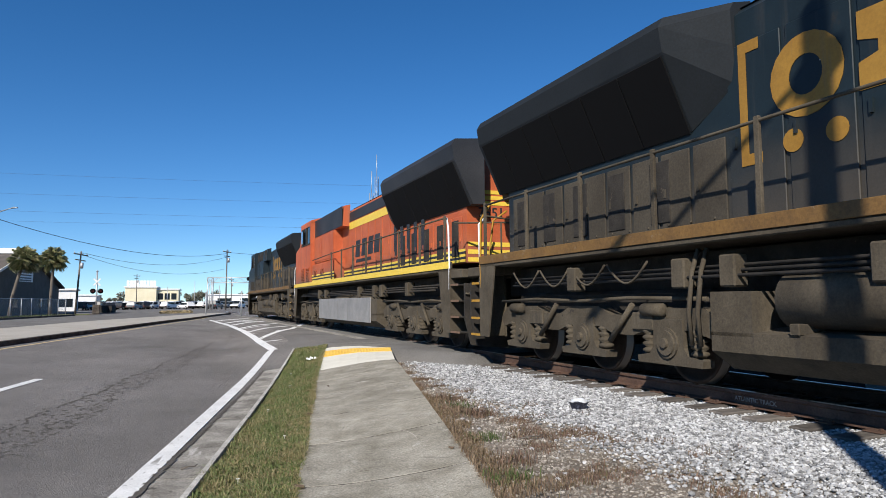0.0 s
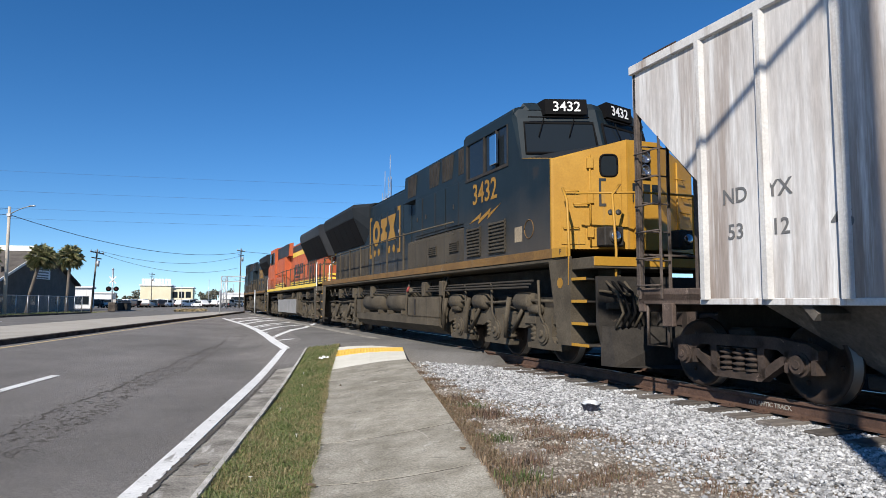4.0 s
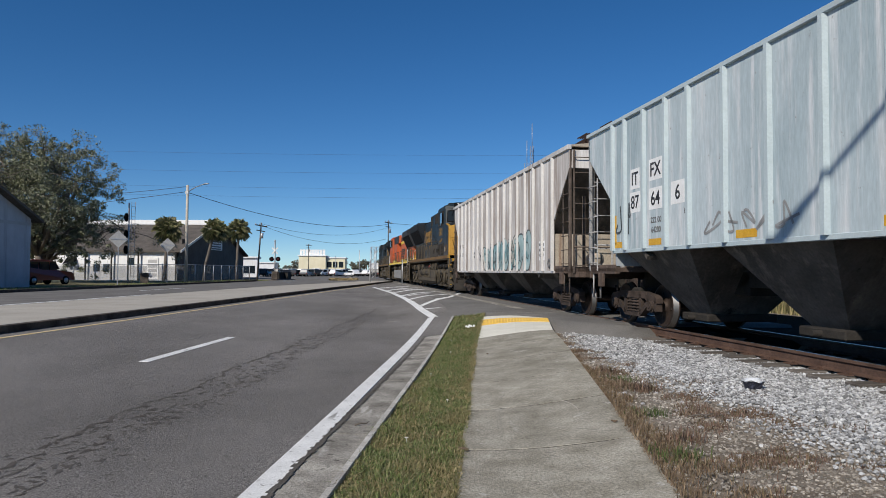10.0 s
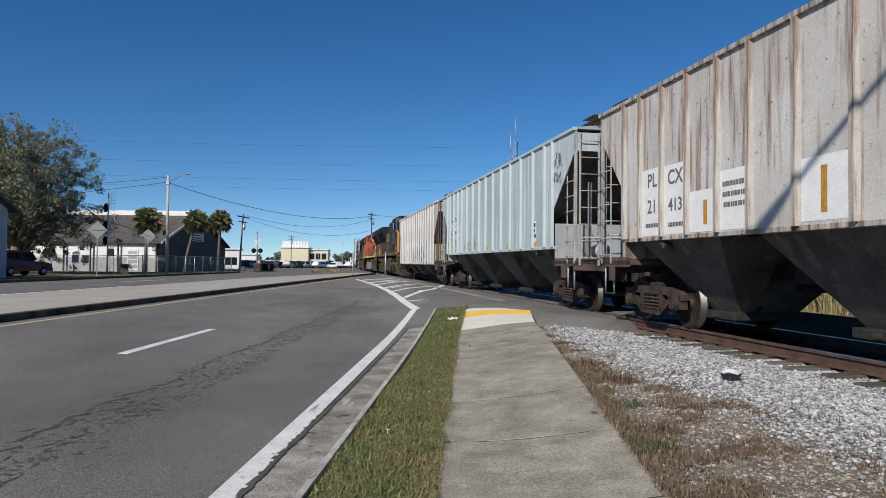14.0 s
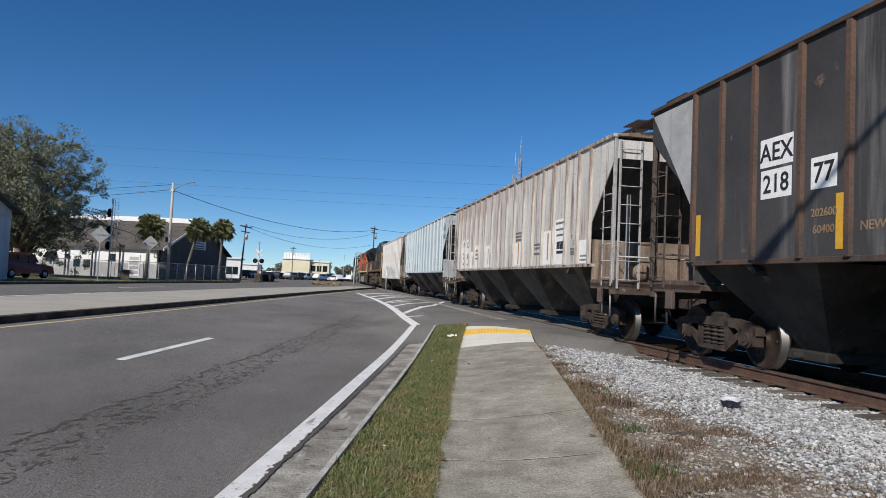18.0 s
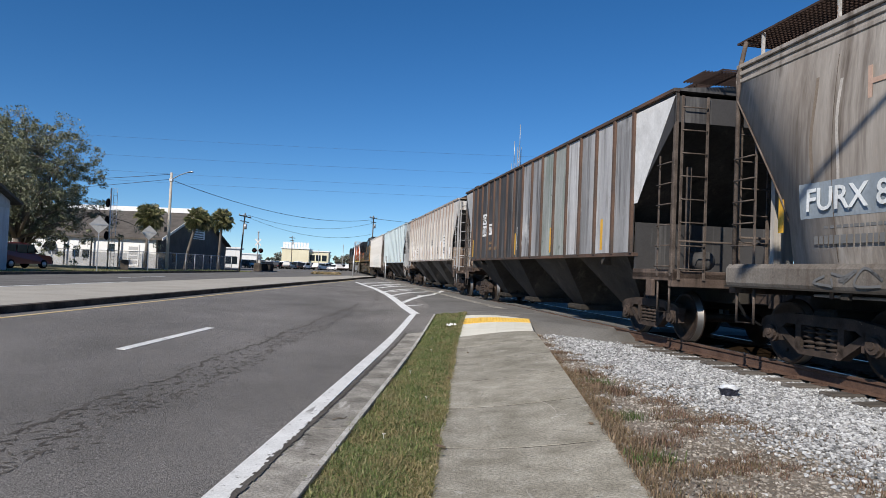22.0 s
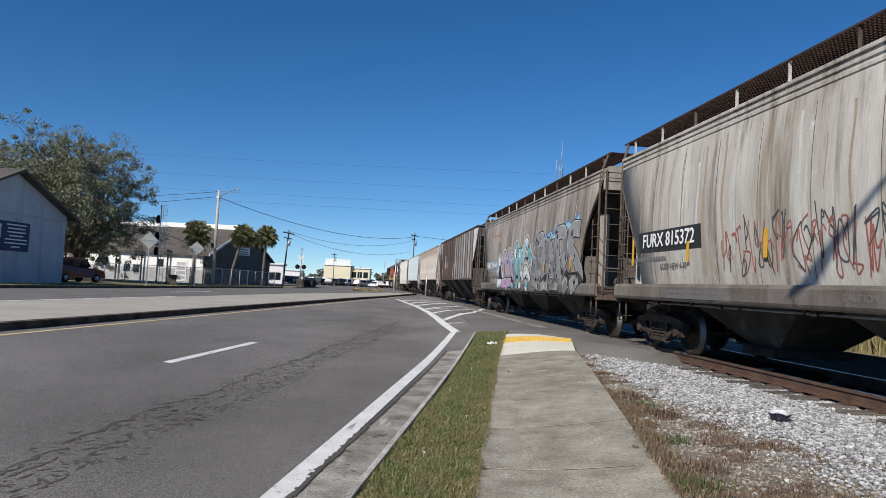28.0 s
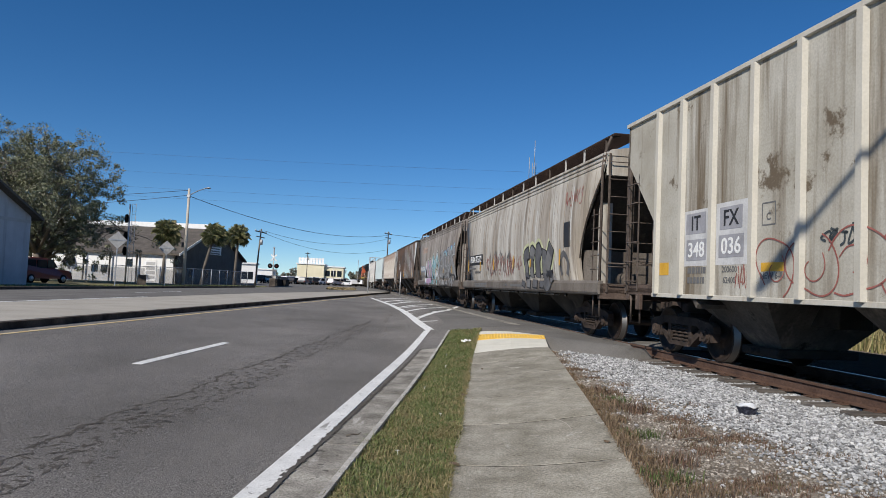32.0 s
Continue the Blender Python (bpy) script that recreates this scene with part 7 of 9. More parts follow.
link("number_patch", Shape().stroke([(5.37, z) for z in np.arange(1.99, 2.45, 0.06)], 2.6, curved_side, -1, 0.003), INK, hop6, "black number patch", fix=False)
lettering("car_mark", "FURX 815372", 0.38, DECAL_WHITE, hop6, page(-curved_x(2.2) - 0.016, 5.37, 2.21), "white stencilled car number")
lettering("car_weight", "65300 NEW 4-78", 0.15, INK_GREY, hop6, page(-curved_x(1.72) - 0.008, 5.2, 1.70))
bars("stencil", hop6, -curved_x(1.85) - 0.002, [(6.2, 1.86, 1.4)], 0.09, INK_GREY)
tag_scrawl(hop6, curved_x_side, -0.6, 3.4, 1.45, 2.35, RED_SPRAY, 51, 0.022, 26)
tag_scrawl(hop6, curved_x_side, -0.4, 3.2, 1.5, 2.45, DARK_SPRAY, 52, 0.022, 16)
tag_scrawl(hop6, curved_x_side, -1.6, -0.7, 1.7, 2.2, RED_SPRAY, 53, 0.025, 4)
sprayed_piece(hop6, curved_side, -1.95, -5.2, 1.09, 2.32, [
    [(0.02, 0.05), (0.06, 0.5), (0.03, 0.80), (0.17, 0.90)], [(0.20, 0.03), (0.22, 0.5), (0.25, 0.90), (0.34, 0.82)], [(0.40, 0.03), (0.41, 0.5), (0.45, 0.92), (0.53, 0.75)],
    [(0.60, 0.03), (0.61, 0.55), (0.64, 0.93)], [(0.65, 0.45), (0.76, 0.75), (0.83, 1.0)], [(0.66, 0.3), (0.76, 0.12), (0.86, 0.35)]],
    0.36, [SLATE_SPRAY, MID_GREY, SLATE_SPRAY], BLACK_SPRAY, PALE_LIME, None, None, 55, backing=(0.6, (0.05, 0.55), (0.4, 0.6), (0.7, 0.55)))
link("graffiti_curl", Shape().stroke(smooth_line([(-5.35, 1.5), (-5.3, 1.85), (-5.6, 2.05), (-5.9, 1.8), (-5.75, 1.5)], 6), 0.16, curved_side, -1, 0.008), SLATE_SPRAY, hop6, fix=False)
tag_scrawl(hop6, curved_x_side, -6.8, -5.6, 3.2, 3.65, RED_SPRAY, 58, 0.022, 7)
lettering("caution_mark", "CAUTION", 0.13, INK_GREY, hop6, page(-1.603, 0.3, 1.2))
bars("stencil", hop6, -1.60, [(4.4, 1.22, 2.2), (4.4, 1.13, 1.8), (-1.2, 1.2, 1.6)], 0.07, INK_GREY)
for y in (7.0, 4.55, 2.2, -0.6, -2.6, -5.3):
    patch("reflector", hop6, -curved_x(2.0) - 0.012, y - 0.05, y + 0.05, 1.75, 2.4, DECAL_YELLOW, "ochre reflector strip")
link("notice_panel", Shape().stroke([(-5.85, z) for z in np.arange(2.2, 2.86, 0.08)], 0.46, curved_side, -1, 0.003), INK, hop6, "dark grey notice panel", fix=False)

# cream mildewed car
patch("white_panel", hop7, -1.60, 4.45, 5.27, 1.59, 2.53, sprayed("chalk white panel", (0.46, 0.46, 0.46)), "chalky white panel", off=0.002)
patch("white_panel", hop7, -1.60, 5.45, 6.21, 1.59, 2.50, sprayed("chalk white panel", (0.46, 0.46, 0.46)), "chalky white panel", off=0.002)
PANEL_GREY = sprayed("grey panel", (0.26, 0.26, 0.28))
for body, y, z, w in (("IT", 5.86, 2.28, 0.60), ("FX", 4.88, 2.29, 0.58), ("348", 5.84, 1.85, 0.60), ("036", 4.87, 1.87, 0.64)):
    patch("number_panel", hop7, -1.602, y - w / 2, y + w / 2, z - 0.17, z + 0.17, PANEL_GREY, "grey number panel")
    lettering("car_mark", body, 0.34, INK if body in ("IT", "FX") else DECAL_WHITE, hop7, page(-1.607, y, z - 0.01))
lettering("car_weight", "200600", 0.13, INK_GREY, hop7, page(-1.604, 4.9, 1.52))
lettering("car_weight", "62400", 0.13, INK_GREY, hop7, page(-1.604, 4.9, 1.36))
lettering("car_mark", "NEW 6-81", 0.12, INK_GREY, hop7, page(-1.604, 3.9, 1.42))
bars("stencil", hop7, -1.60, [(5.84, 1.52, 0.5), (5.84, 1.36, 0.5)], 0.10, INK_GREY)
patch("reflector", hop7, -1.60, 6.74, 7.07, 1.45, 1.67, DECAL_YELLOW, "ochre reflector")
patch("reflector", hop7, -1.60, 3.68, 4.15, 1.48, 1.60, DECAL_YELLOW, "ochre reflector")
for a, b in (((4.14, 2.41), (3.86, 2.41)), ((3.86, 2.41), (3.86, 2.11)), ((3.86, 2.11), (4.14, 2.11)), ((4.14, 2.11), (4.14, 2.41))):
    link("stencil_box", Shape().stroke([a, b], 0.02, -1.6, -1, 0.003), INK_GREY, hop7, fix=False)
lettering("stencil_letter", "C", 0.14, INK_GREY, hop7, page(-1.604, 4.0, 2.22))
bubble_letters(hop7, -1.6, [(3.85, 0.36, 0.38), (3.15, 0.40, 0.40), (2.45, 0.42, 0.42), (1.7, 0.42, 0.42), (0.95, 0.40, 0.42), (0.2, 0.42, 0.44), (-0.6, 0.42, 0.42), (-1.4, 0.42, 0.42)], 1.17, None, RED_SPRAY, 61, lw=0.022)
tag_scrawl(hop7, -1.6, 4.45, 4.75, 1.2, 1.6, RED_SPRAY, 65, 0.015, 5)
tag_scrawl(hop7, -1.6, 2.4, 3.0, 1.75, 2.0, DARK_SPRAY, 63, 0.03, 4)

# centre of each vehicle on the track at the start, and whether it is turned round
CONSIST = [(loco1, 46.0, 180), (loco2, 24.0, 180), (loco3, 2.02, 0), (hop1, -18.93, 0), (hop2, -37.40, 0), (hop3, -55.81, 0), (hop4, -74.07, 0), (hop5, -92.08, 0), (hop6, -109.51, 0), (hop7, -127.45, 0)]

# ---- street lamp beside the camera: only its shadow falls into the view ----
def lamp_post(label, base, height, arm, material, rise=0.6):
    """A tall pole with a curved arm and a flat lamp head."""
    lp = empty("street_lamp", label, "street lamp", "street lamps", pose(*base))
    a = Vector((arm[0], arm[1], 0))
    part("pole", Shape().tube([(0, 0, 0), (0, 0, height * 0.5), (0, 0, height)], [0.17, 0.145, 0.115], 14), material, lp)
    root = height - rise - 0.1
    part("arm", Shape().tube([Vector((0, 0, root)) + a * u + Vector((0, 0, rise * math.sin(u * 1.57))) for u in (0, 0.25, 0.5, 0.75, 0.97)], 0.045, 8), STEEL, lp)
    e = Vector((0, 0, root + rise)) + a
    d = a.normalized()
    s = Vector((-d.y, d.x, 0))
    rings = []
    for u, w, h in ((-0.45, 0.05, 0.04), (-0.3, 0.10, 0.07), (0.0, 0.16, 0.10), (0.3, 0.15, 0.08), (0.42, 0.05, 0.03)):
        c = e + d * u
        rings.append([c + s * w * math.cos(k * math.pi / 4) + Vector((0, 0, h * math.sin(k * math.pi / 4) * (1 if k < 5 else 0.6))) for k in range(8)])
    part("lamp_head", Shape().loft(rings, True), STEEL, lp, "grey cobra-head lamp")
    part("bracket", Shape().box(-0.16, 0.16, -0.16, 0.16, root - 0.2, root + 0.1, 0.02), STEEL, lp)
    return lp


lamp_post("pale wooden street light pole beside the sidewalk", (1.72, -0.12, 0.0), 9.8, (-2.9, -0.15), WOODPOLE)
far_lamp = lamp_post("weathered concrete street light pole with curved steel arm", (-27.9, 66.0, 0.31), 9.7, (2.5, -1.6), CONCPOLE)


def wire(name, a, b, sag, r=0.02, label="thin overhead cable against the sky"):
    a, b = Vector(a), Vector(b)
    pts = [a + (b - a) * u - Vector((0, 0, sag * 4 * u * (1 - u))) for u in np.linspace(0, 1, 17)]
    return tagged(link(name, Shape().tube(pts, r, 5), WIRE), label, "cable", "overhead cables")


# ---- trees ----


def leaf_cloud(name, centres, n, size, material, parent, seed, flat=0.8):
    """Many small bent leaves round clump centres (x, y, z, radius)."""
    rg = np.random.default_rng(seed)
    C = np.array(centres)
    k = rg.integers(0, len(C), n)
    d = rg.normal(0, 1, (n, 3))
    d /= np.linalg.norm(d, axis=1)[:, None]
    P = C[k, :3] + d * (C[k, 3] * rg.random(n) ** 0.45)[:, None] * (1, 1, flat)
    ax = rg.normal(0, 1, (n, 3))
    ax /= np.linalg.norm(ax, axis=1)[:, None]
    bx = np.cross(ax, rg.normal(0, 1, (n, 3)))
    bx /= np.linalg.norm(bx, axis=1)[:, None]
    sz = (size * rg.uniform(0.6, 1.4, n))[:, None]
    V = np.stack([P - ax * sz, P - bx * sz * 0.45, P + ax * sz, P + bx * sz * 0.45], 1).reshape(-1, 3)
    i = np.arange(n) * 4
    me = bpy.data.meshes.new(name)
    me.from_pydata(V.tolist(), [], np.stack([i, i + 1, i + 2, i + 3], 1).tolist())
    me.materials.append(material)
    ob = new(name, me)
    ob.parent = parent
    return ob


def leaf_material(name, cols):
    m = bpy.data.materials.new(name)
    m.use_nodes = True
    nt = m.node_tree
    b = nt.nodes["Principled BSDF"]
    r = nt.nodes.new("ShaderNodeValToRGB")
    g = nt.nodes.new("ShaderNodeNewGeometry")
    el = r.color_ramp.elements
    el[0].color, el[1].color = (*cols[0], 1), (*cols[-1], 1)
    for i, c in enumerate(cols[1:-1]):
        el.new((i + 1) / (len(cols) - 1)).color = (*c, 1)
    nt.links.new(g.outputs["Random Per Island"], r.inputs[0])
    nt.links.new(r.outputs[0], b.inputs["Base Color"])
    b.inputs["Roughness"].default_value = 0.55
    return m


BARK = surf("grey bark", (0.10, 0.085, 0.07), (0.17, 0.15, 0.13), 3, 0.95, 0, 0.5, 20, stretch=(1, 1, 0.3))
OAK_LEAF = leaf_material("oak leaf", [(0.07, 0.08, 0.035), (0.13, 0.14, 0.07), (0.20, 0.21, 0.13), (0.28, 0.28, 0.20)])
PALM_LEAF = leaf_material("palm leaf", [(0.08, 0.095, 0.035), (0.15, 0.165, 0.065), (0.24, 0.235, 0.11), (0.32, 0.28, 0.16)])
# the far trees' leaf colour is greyed and lightened to hold aerial haze
HAZY_LEAF = leaf_material("haze-greyed distant leaf", [(0.10, 0.105, 0.075), (0.14, 0.14, 0.10), (0.19, 0.175, 0.135)])


def oak(label, x, y, h, spread, seed, leaves, limbs=9, name="tree", z0=0.31, leaf=OAK_LEAF, size=0.16):
    rg = random.Random(seed)
    t = empty(name, label, "tree", "roadside trees", pose(x, y, z0))
    bark, clumps = Shape(), []
    fork = h * 0.2
    bark.tube([(0, 0, -0.2), (0.1, 0, fork * 0.5), (0.0, 0.1, fork)], [0.42, 0.32, 0.28], 9)
    for k in range(limbs):
        a = 2 * math.pi * k / limbs + rg.uniform(-0.3, 0.3)
        reach, top = spread * rg.uniform(0.45, 1.0), h * rg.uniform(0.42, 0.95)
        if k % 3 == 0:
            reach *= 0.45
            top = h * rg.uniform(0.88, 1.0)
        p0 = Vector((0, 0.1, fork * 0.95))
        p1 = Vector((math.cos(a) * reach * 0.4, math.sin(a) * reach * 0.4, fork + (top - fork) * 0.5))
        p2 = Vector((math.cos(a) * reach, math.sin(a) * reach, top))
        bark.tube([p0, p1, p2], [0.17, 0.10, 0.03], 6)
        for j in range(12):
            u = rg.uniform(0.25, 1.05)
            c = p1 + (p2 - p1) * u
            e = c + Vector((rg.gauss(0, spread * 0.19), rg.gauss(0, spread * 0.19), rg.gauss(0, h * 0.09)))
            bark.tube([c, (c + e) / 2 + Vector((0, 0, 0.2)), e], [0.045, 0.03, 0.012], 4)
            clumps.append((*e, rg.uniform(0.4, 1.1) * spread * 0.11))
            for q in range(3):
                f = e + Vector((rg.gauss(0, 0.9), rg.gauss(0, 0.9), rg.gauss(0, 0.7)))
                bark.tube([e, f], [0.016, 0.006], 3)
                clumps.append((*f, rg.uniform(0.3, 0.8) * spread * 0.10))
    link("trunk", bark, BARK, t, "grey trunk and limbs", fix=False)
    leaf_cloud("crown", clumps, leaves, size, leaf, t, seed)
    return t


oak("tall thin-leaved live oak beside a white building", -36.5, 56.0, 12.0, 8.8, 3, 60000, 14, size=0.085)
oak("broad live oak behind a white building", -43.5, 58.0, 12.2, 7.5, 11, 36000, 12, size=0.09)
oak("dense low tree behind a parked red car", -37.5, 58.5, 7.6, 5.5, 8, 26000, 9, size=0.10)


def palm(label, x, y, h, r, lean, seed):
    rg = random.Random(seed)
    t = empty("palm_tree", label, "palm tree", "palm trees", pose(x, y, 0.31))
    top = Vector((lean, 0, h))
    link("trunk", Shape().tube([(0, 0, -0.1), (lean * 0.2, 0, h * 0.35), (lean * 0.6, 0, h * 0.7), top], [0.24, 0.19, 0.17, 0.2], 9), BARK, t, "bare grey palm trunk")
    link("boot_ring", Shape().lathe(top - Vector((0, 0, 0.7)), (0, 0, 1), [(0, 0.18), (0.3, 0.36), (0.7, 0.30), (0.9, 0.1)], 10), BARK, t)
    cr = Shape()
    for k in range(110):
        a, el = rg.uniform(0, 6.283), math.radians(rg.uniform(-65, 85))
        stalk = r * rg.uniform(0.38, 0.55)
        d = Vector((math.cos(a) * math.cos(el), math.sin(a) * math.cos(el), math.sin(el)))
        e = top + d * stalk
        cr.tube([top, e], [0.025, 0.015], 3)
        s = d.cross(Vector((0, 0, 1)))
        s = s.normalized() if s.length > 0.05 else Vector((1, 0, 0))
        u = s.cross(d)
        for j in range(17):
            f = (j / 16 - 0.5) * 3.9
            w = (d * math.cos(f) + s * math.sin(f)).normalized()
            L = r * 0.52 * (1 - 0.25 * abs(f) / 1.8) * rg.uniform(0.8, 1.1)
            b1 = e + w * L * 0.6 + u * 0.05
            tip = e + w * L - Vector((0, 0, L * rg.uniform(0.15, 0.45)))
            side = w.cross(u) * 0.03
            m = len(cr.v)
            cr.v += [tuple(e), tuple(b1 + side), tuple(tip), tuple(b1 - side)]
            cr.f += [(m, m + 1, m + 2), (m, m + 2, m + 3)]
            cr.s += [False, False]
    link("crown", cr, PALM_LEAF, t, "shaggy fan-leaf crown", fix=False)
    return t


palm("sabal palm with a round shaggy crown", -34.6, 76.0, 5.9, 1.85, 0.3, 1)
palm("sabal palm leaning over a warehouse gable", -32.6, 82.5, 6.2, 1.8, 1.3, 2)
palm("sabal palm with a full crown by the fence", -30.4, 88.0, 6.6, 1.75, 0.2, 3)

# ---- white building with a gable in shade ----
WALL_WHITE = surf("white painted wall", (0.72, 0.72, 0.71), (0.80, 0.80, 0.79), 0.8, 0.8, 0, 0.08, 15, streak=((0.6, 0.59, 0.56), 0.25, 2), grain=0.05)
WALL_GREY = surf("grey painted dado", (0.38, 0.38, 0.38), (0.45, 0.45, 0.45), 0.8, 0.8, 0, 0.08, 15, grain=0.08)
# brown, taken darker so that the gable's shade is in the colour
BROWN_AND_SHADE = surf("brown chimney and shaded gable", (0.085, 0.075, 0.066), (0.12, 0.108, 0.096), 0.8, 0.85, 0, 0.1, 15)
SHINGLE = surf("weathered shingle roof", (0.075, 0.065, 0.057), (0.125, 0.11, 0.096), 1.2, 0.95, 0, 0.4, 10, streak=((0.10, 0.09, 0.08), 0.3, 1.5))
SIGN_BLUE = surf("blue sign", (0.02, 0.03, 0.08), (0.03, 0.045, 0.11), 2, 0.6, 0, 0.03, 30)

# greyer than WALL_WHITE, with darker streaks
WALL_PALE_GREY = surf("pale grey wall", (0.42, 0.43, 0.45), (0.52, 0.53, 0.55), 0.7, 0.85, 0, 0.1, 15, streak=((0.33, 0.33, 0.34), 0.35, 2), grain=0.08)
near_b = empty("white_building", "white painted building with low gable roof, road side in shade", "building")
bx, by0, by1, be, ba = -28.6, 33.0, 43.1, 4.8, 7.0
part("wall", Shape().prism([(by0, 0.2), (by1, 0.2), (by1, be), ((by0 + by1) / 2, ba), (by0, be)], 0, bx, bx - 0.25), WALL_PALE_GREY, near_b)
part("wall", Shape().box(bx - 12, bx - 0.25, by1 - 0.25, by1, 0.2, be), WALL_PALE_GREY, near_b)
part("wall", Shape().box(bx - 12, bx - 0.25, by0, by0 + 0.25, 0.2, be), WALL_PALE_GREY, near_b)
for a, b in (((by0 - 0.5, be - 0.22), ((by0 + by1) / 2, ba + 0.02)), ((by1 + 0.5, be - 0.22), ((by0 + by1) / 2, ba + 0.02))):
    part("roof", Shape().prism([a, b, (b[0], b[1] + 0.16), (a[0], a[1] + 0.16)], 0, bx + 0.55, bx - 12.5), SHINGLE, near_b, "grey roof slope with wide eave")
part("trim", Shape().box(bx, bx + 0.03, by0, by1, 4.35, 4.55), WALL_GREY, near_b)
sg = tagged(link("wall_sign", Shape().box(bx + 0.005, bx + 0.06, 36.3, 39.55, 2.25, 4.0, 0.01), SIGN_BLUE), "dark blue sign board on a white wall", "sign")
sh = Shape()
for k, w in enumerate((1.7, 1.5, 1.6, 1.2, 1.9, 1.9, 0.8)):
    sh.box(bx + 0.06, bx + 0.066, 38.2 - w / 2 + 0.2, 38.2 + w / 2 + 0.2, 3.78 - k * 0.22, 3.86 - k * 0.22)
sh.box(bx + 0.06, bx + 0.066, 36.6, 37.1, 3.0, 3.8)
part("sign_lines", sh, DECAL_WHITE, sg, "white lines of small writing")

house = empty("warehouse", "long white warehouse with brown roof and dark gable", "building")
hx, hy0, hy1, he, ha = -34.9, 80.0, 104.0, 3.75, 8.0
part("front_wall", Shape().box(-72, hx, hy0, hy0 + 0.3, 1.95, he), WALL_WHITE, house)
part("dado", Shape().box(-72, hx, hy0 - 0.02, hy0 + 0.3, 0.2, 1.95), WALL_GREY, house, "grey lower wall")
part("gable_wall", Shape().prism([(hy0, 0.2), (hy1, 0.2), (hy1, he), ((hy0 + hy1) / 2, ha), (hy0, he)], 0, hx, hx - 0.3), BROWN_AND_SHADE, house, "brown gable end darkened for its shade")
mid = (hy0 + hy1) / 2
for a in (hy0 - 0.5, hy1 + 0.5):
    part("roof", Shape().prism([(a, he - 0.1), (mid, ha + 0.02), (mid, ha + 0.22), (a, he + 0.1)], 0, -74, hx + 0.6), SHINGLE, house, "brown shingle slope")
part("ridge_cap", Shape().box(-74, hx + 0.7, mid - 1.6, mid + 1.6, ha - 0.30, ha + 0.36, 0.03), WHITE, house, "white ridge flashing")
part("rake_board", Shape().prism([(hy0 - 0.5, he - 0.15), (mid, ha - 0.05), (mid, ha + 0.25), (hy0 - 0.5, he + 0.15)], 0, hx + 0.6, hx + 0.68), WHITE, house, "white rake board")
d = part("door", Shape().box(-38.6, -37.2, hy0 - 0.07, hy0 - 0.02, 0.4, 3.0, 0.01), WHITE, house, "white panelled door")
for zz in np.arange(0.7, 2.8, 0.55):
    part("door_panel", Shape().box(-38.45, -37.35, hy0 - 0.085, hy0 - 0.07, zz, zz + 0.4, 0.01), WALL_GREY, d)
for x, z in ((-44.8, 1.3), (-43.6, 1.3), (-40.6, 2.1)):
    part("window", Shape().box(x - 0.4, x + 0.4, hy0 - 0.06, hy0 - 0.02, z, z + 0.9, 0.01), GLASS, house, "small dark window")
part("window_awning", Shape().prism([(hy0, 3.0), (hy0 - 0.9, 2.2), (hy0, 2.2)], 0, -48.5, -47.3), BLACK, house, "dark awning")
part("chimney", Shape().box(-36.0, -35.2, 82.0, 83.0, 3.5, 5.4, 0.02), BROWN_AND_SHADE, house)
for x in (-34.9, -39.5, -42.8, -46.0, -52.5, -57.0):
    part("porch_post", Shape().box(x - 0.08, x + 0.08, hy0 - 0.45, hy0 - 0.3, 0.2, he, 0.01), UNDER, house, "dark porch post")
for yy in (84, 89, 97, 100):
    part("gable_window", Shape().box(hx + 0.0, hx + 0.05, yy, yy + 1.4, 1.1, 2.2, 0.01), GLASS, house)
part("gable_sign", Shape().box(hx + 0.02, hx + 0.10, 90.0, 94.6, 4.3, 5.8, 0.02), DECAL_WHITE, house, "white sign board with dark lines")
sh = Shape()
for z in (5.5, 5.15, 4.8, 4.5):
    sh.box(hx + 0.10, hx + 0.112, 90.5, 94.0, z - 0.1, z + 0.06)
part("gable_sign_lines", sh, INK_GREY, house)

# ---- chain-link fence: posts, rails and mesh ----
MESH = bpy.data.materials.new("chain link")
MESH.use_nodes = True
mn = MESH.node_tree
tr_ = mn.nodes.new("ShaderNodeBsdfTransparent")
mx = mn.nodes.new("ShaderNodeMixShader")
mx.inputs[0].default_value = 0.13
mn.nodes["Principled BSDF"].inputs["Base Color"].default_value = (0.33, 0.33, 0.32, 1)
mn.links.new(tr_.outputs[0], mx.inputs[1])
mn.links.new(mn.nodes["Principled BSDF"].outputs[0], mx.inputs[2])
mn.links.new(mx.outputs[0], mn.nodes["Material Output"].inputs[0])
fence = empty("chain_link_fence", "grey chain-link fence along the verge", "fence")
for (ax, ay), (bx_, by_), n in (((-29.5, 69.5), (-30.0, 92.0), 8), ((-29.5, 69.5), (-62, 72.0), 13)):
    for k in range(n + 1):
        x, y = ax + (bx_ - ax) * k / n, ay + (by_ - ay) * k / n
        part("fence_post", Shape().tube([(x, y, 0.2), (x, y, 2.15)], 0.05, 8), STEEL, fence)
    part("top_rail", Shape().tube([(ax, ay, 2.1), (bx_, by_, 2.1)], 0.03, 6), STEEL, fence)
    d = Vector((bx_ - ax, by_ - ay, 0)).normalized()
    nn = Vector((-d.y, d.x, 0)) * 0.01
    a, b = Vector((ax, ay, 0)), Vector((bx_, by_, 0))
    q = [a + nn, b + nn, b - nn, a - nn]
    part("wire_mesh", Shape().loft([[(p.x, p.y, 0.33) for p in q], [(p.x, p.y, 2.08) for p in q]]), MESH, fence, "galvanised wire mesh")

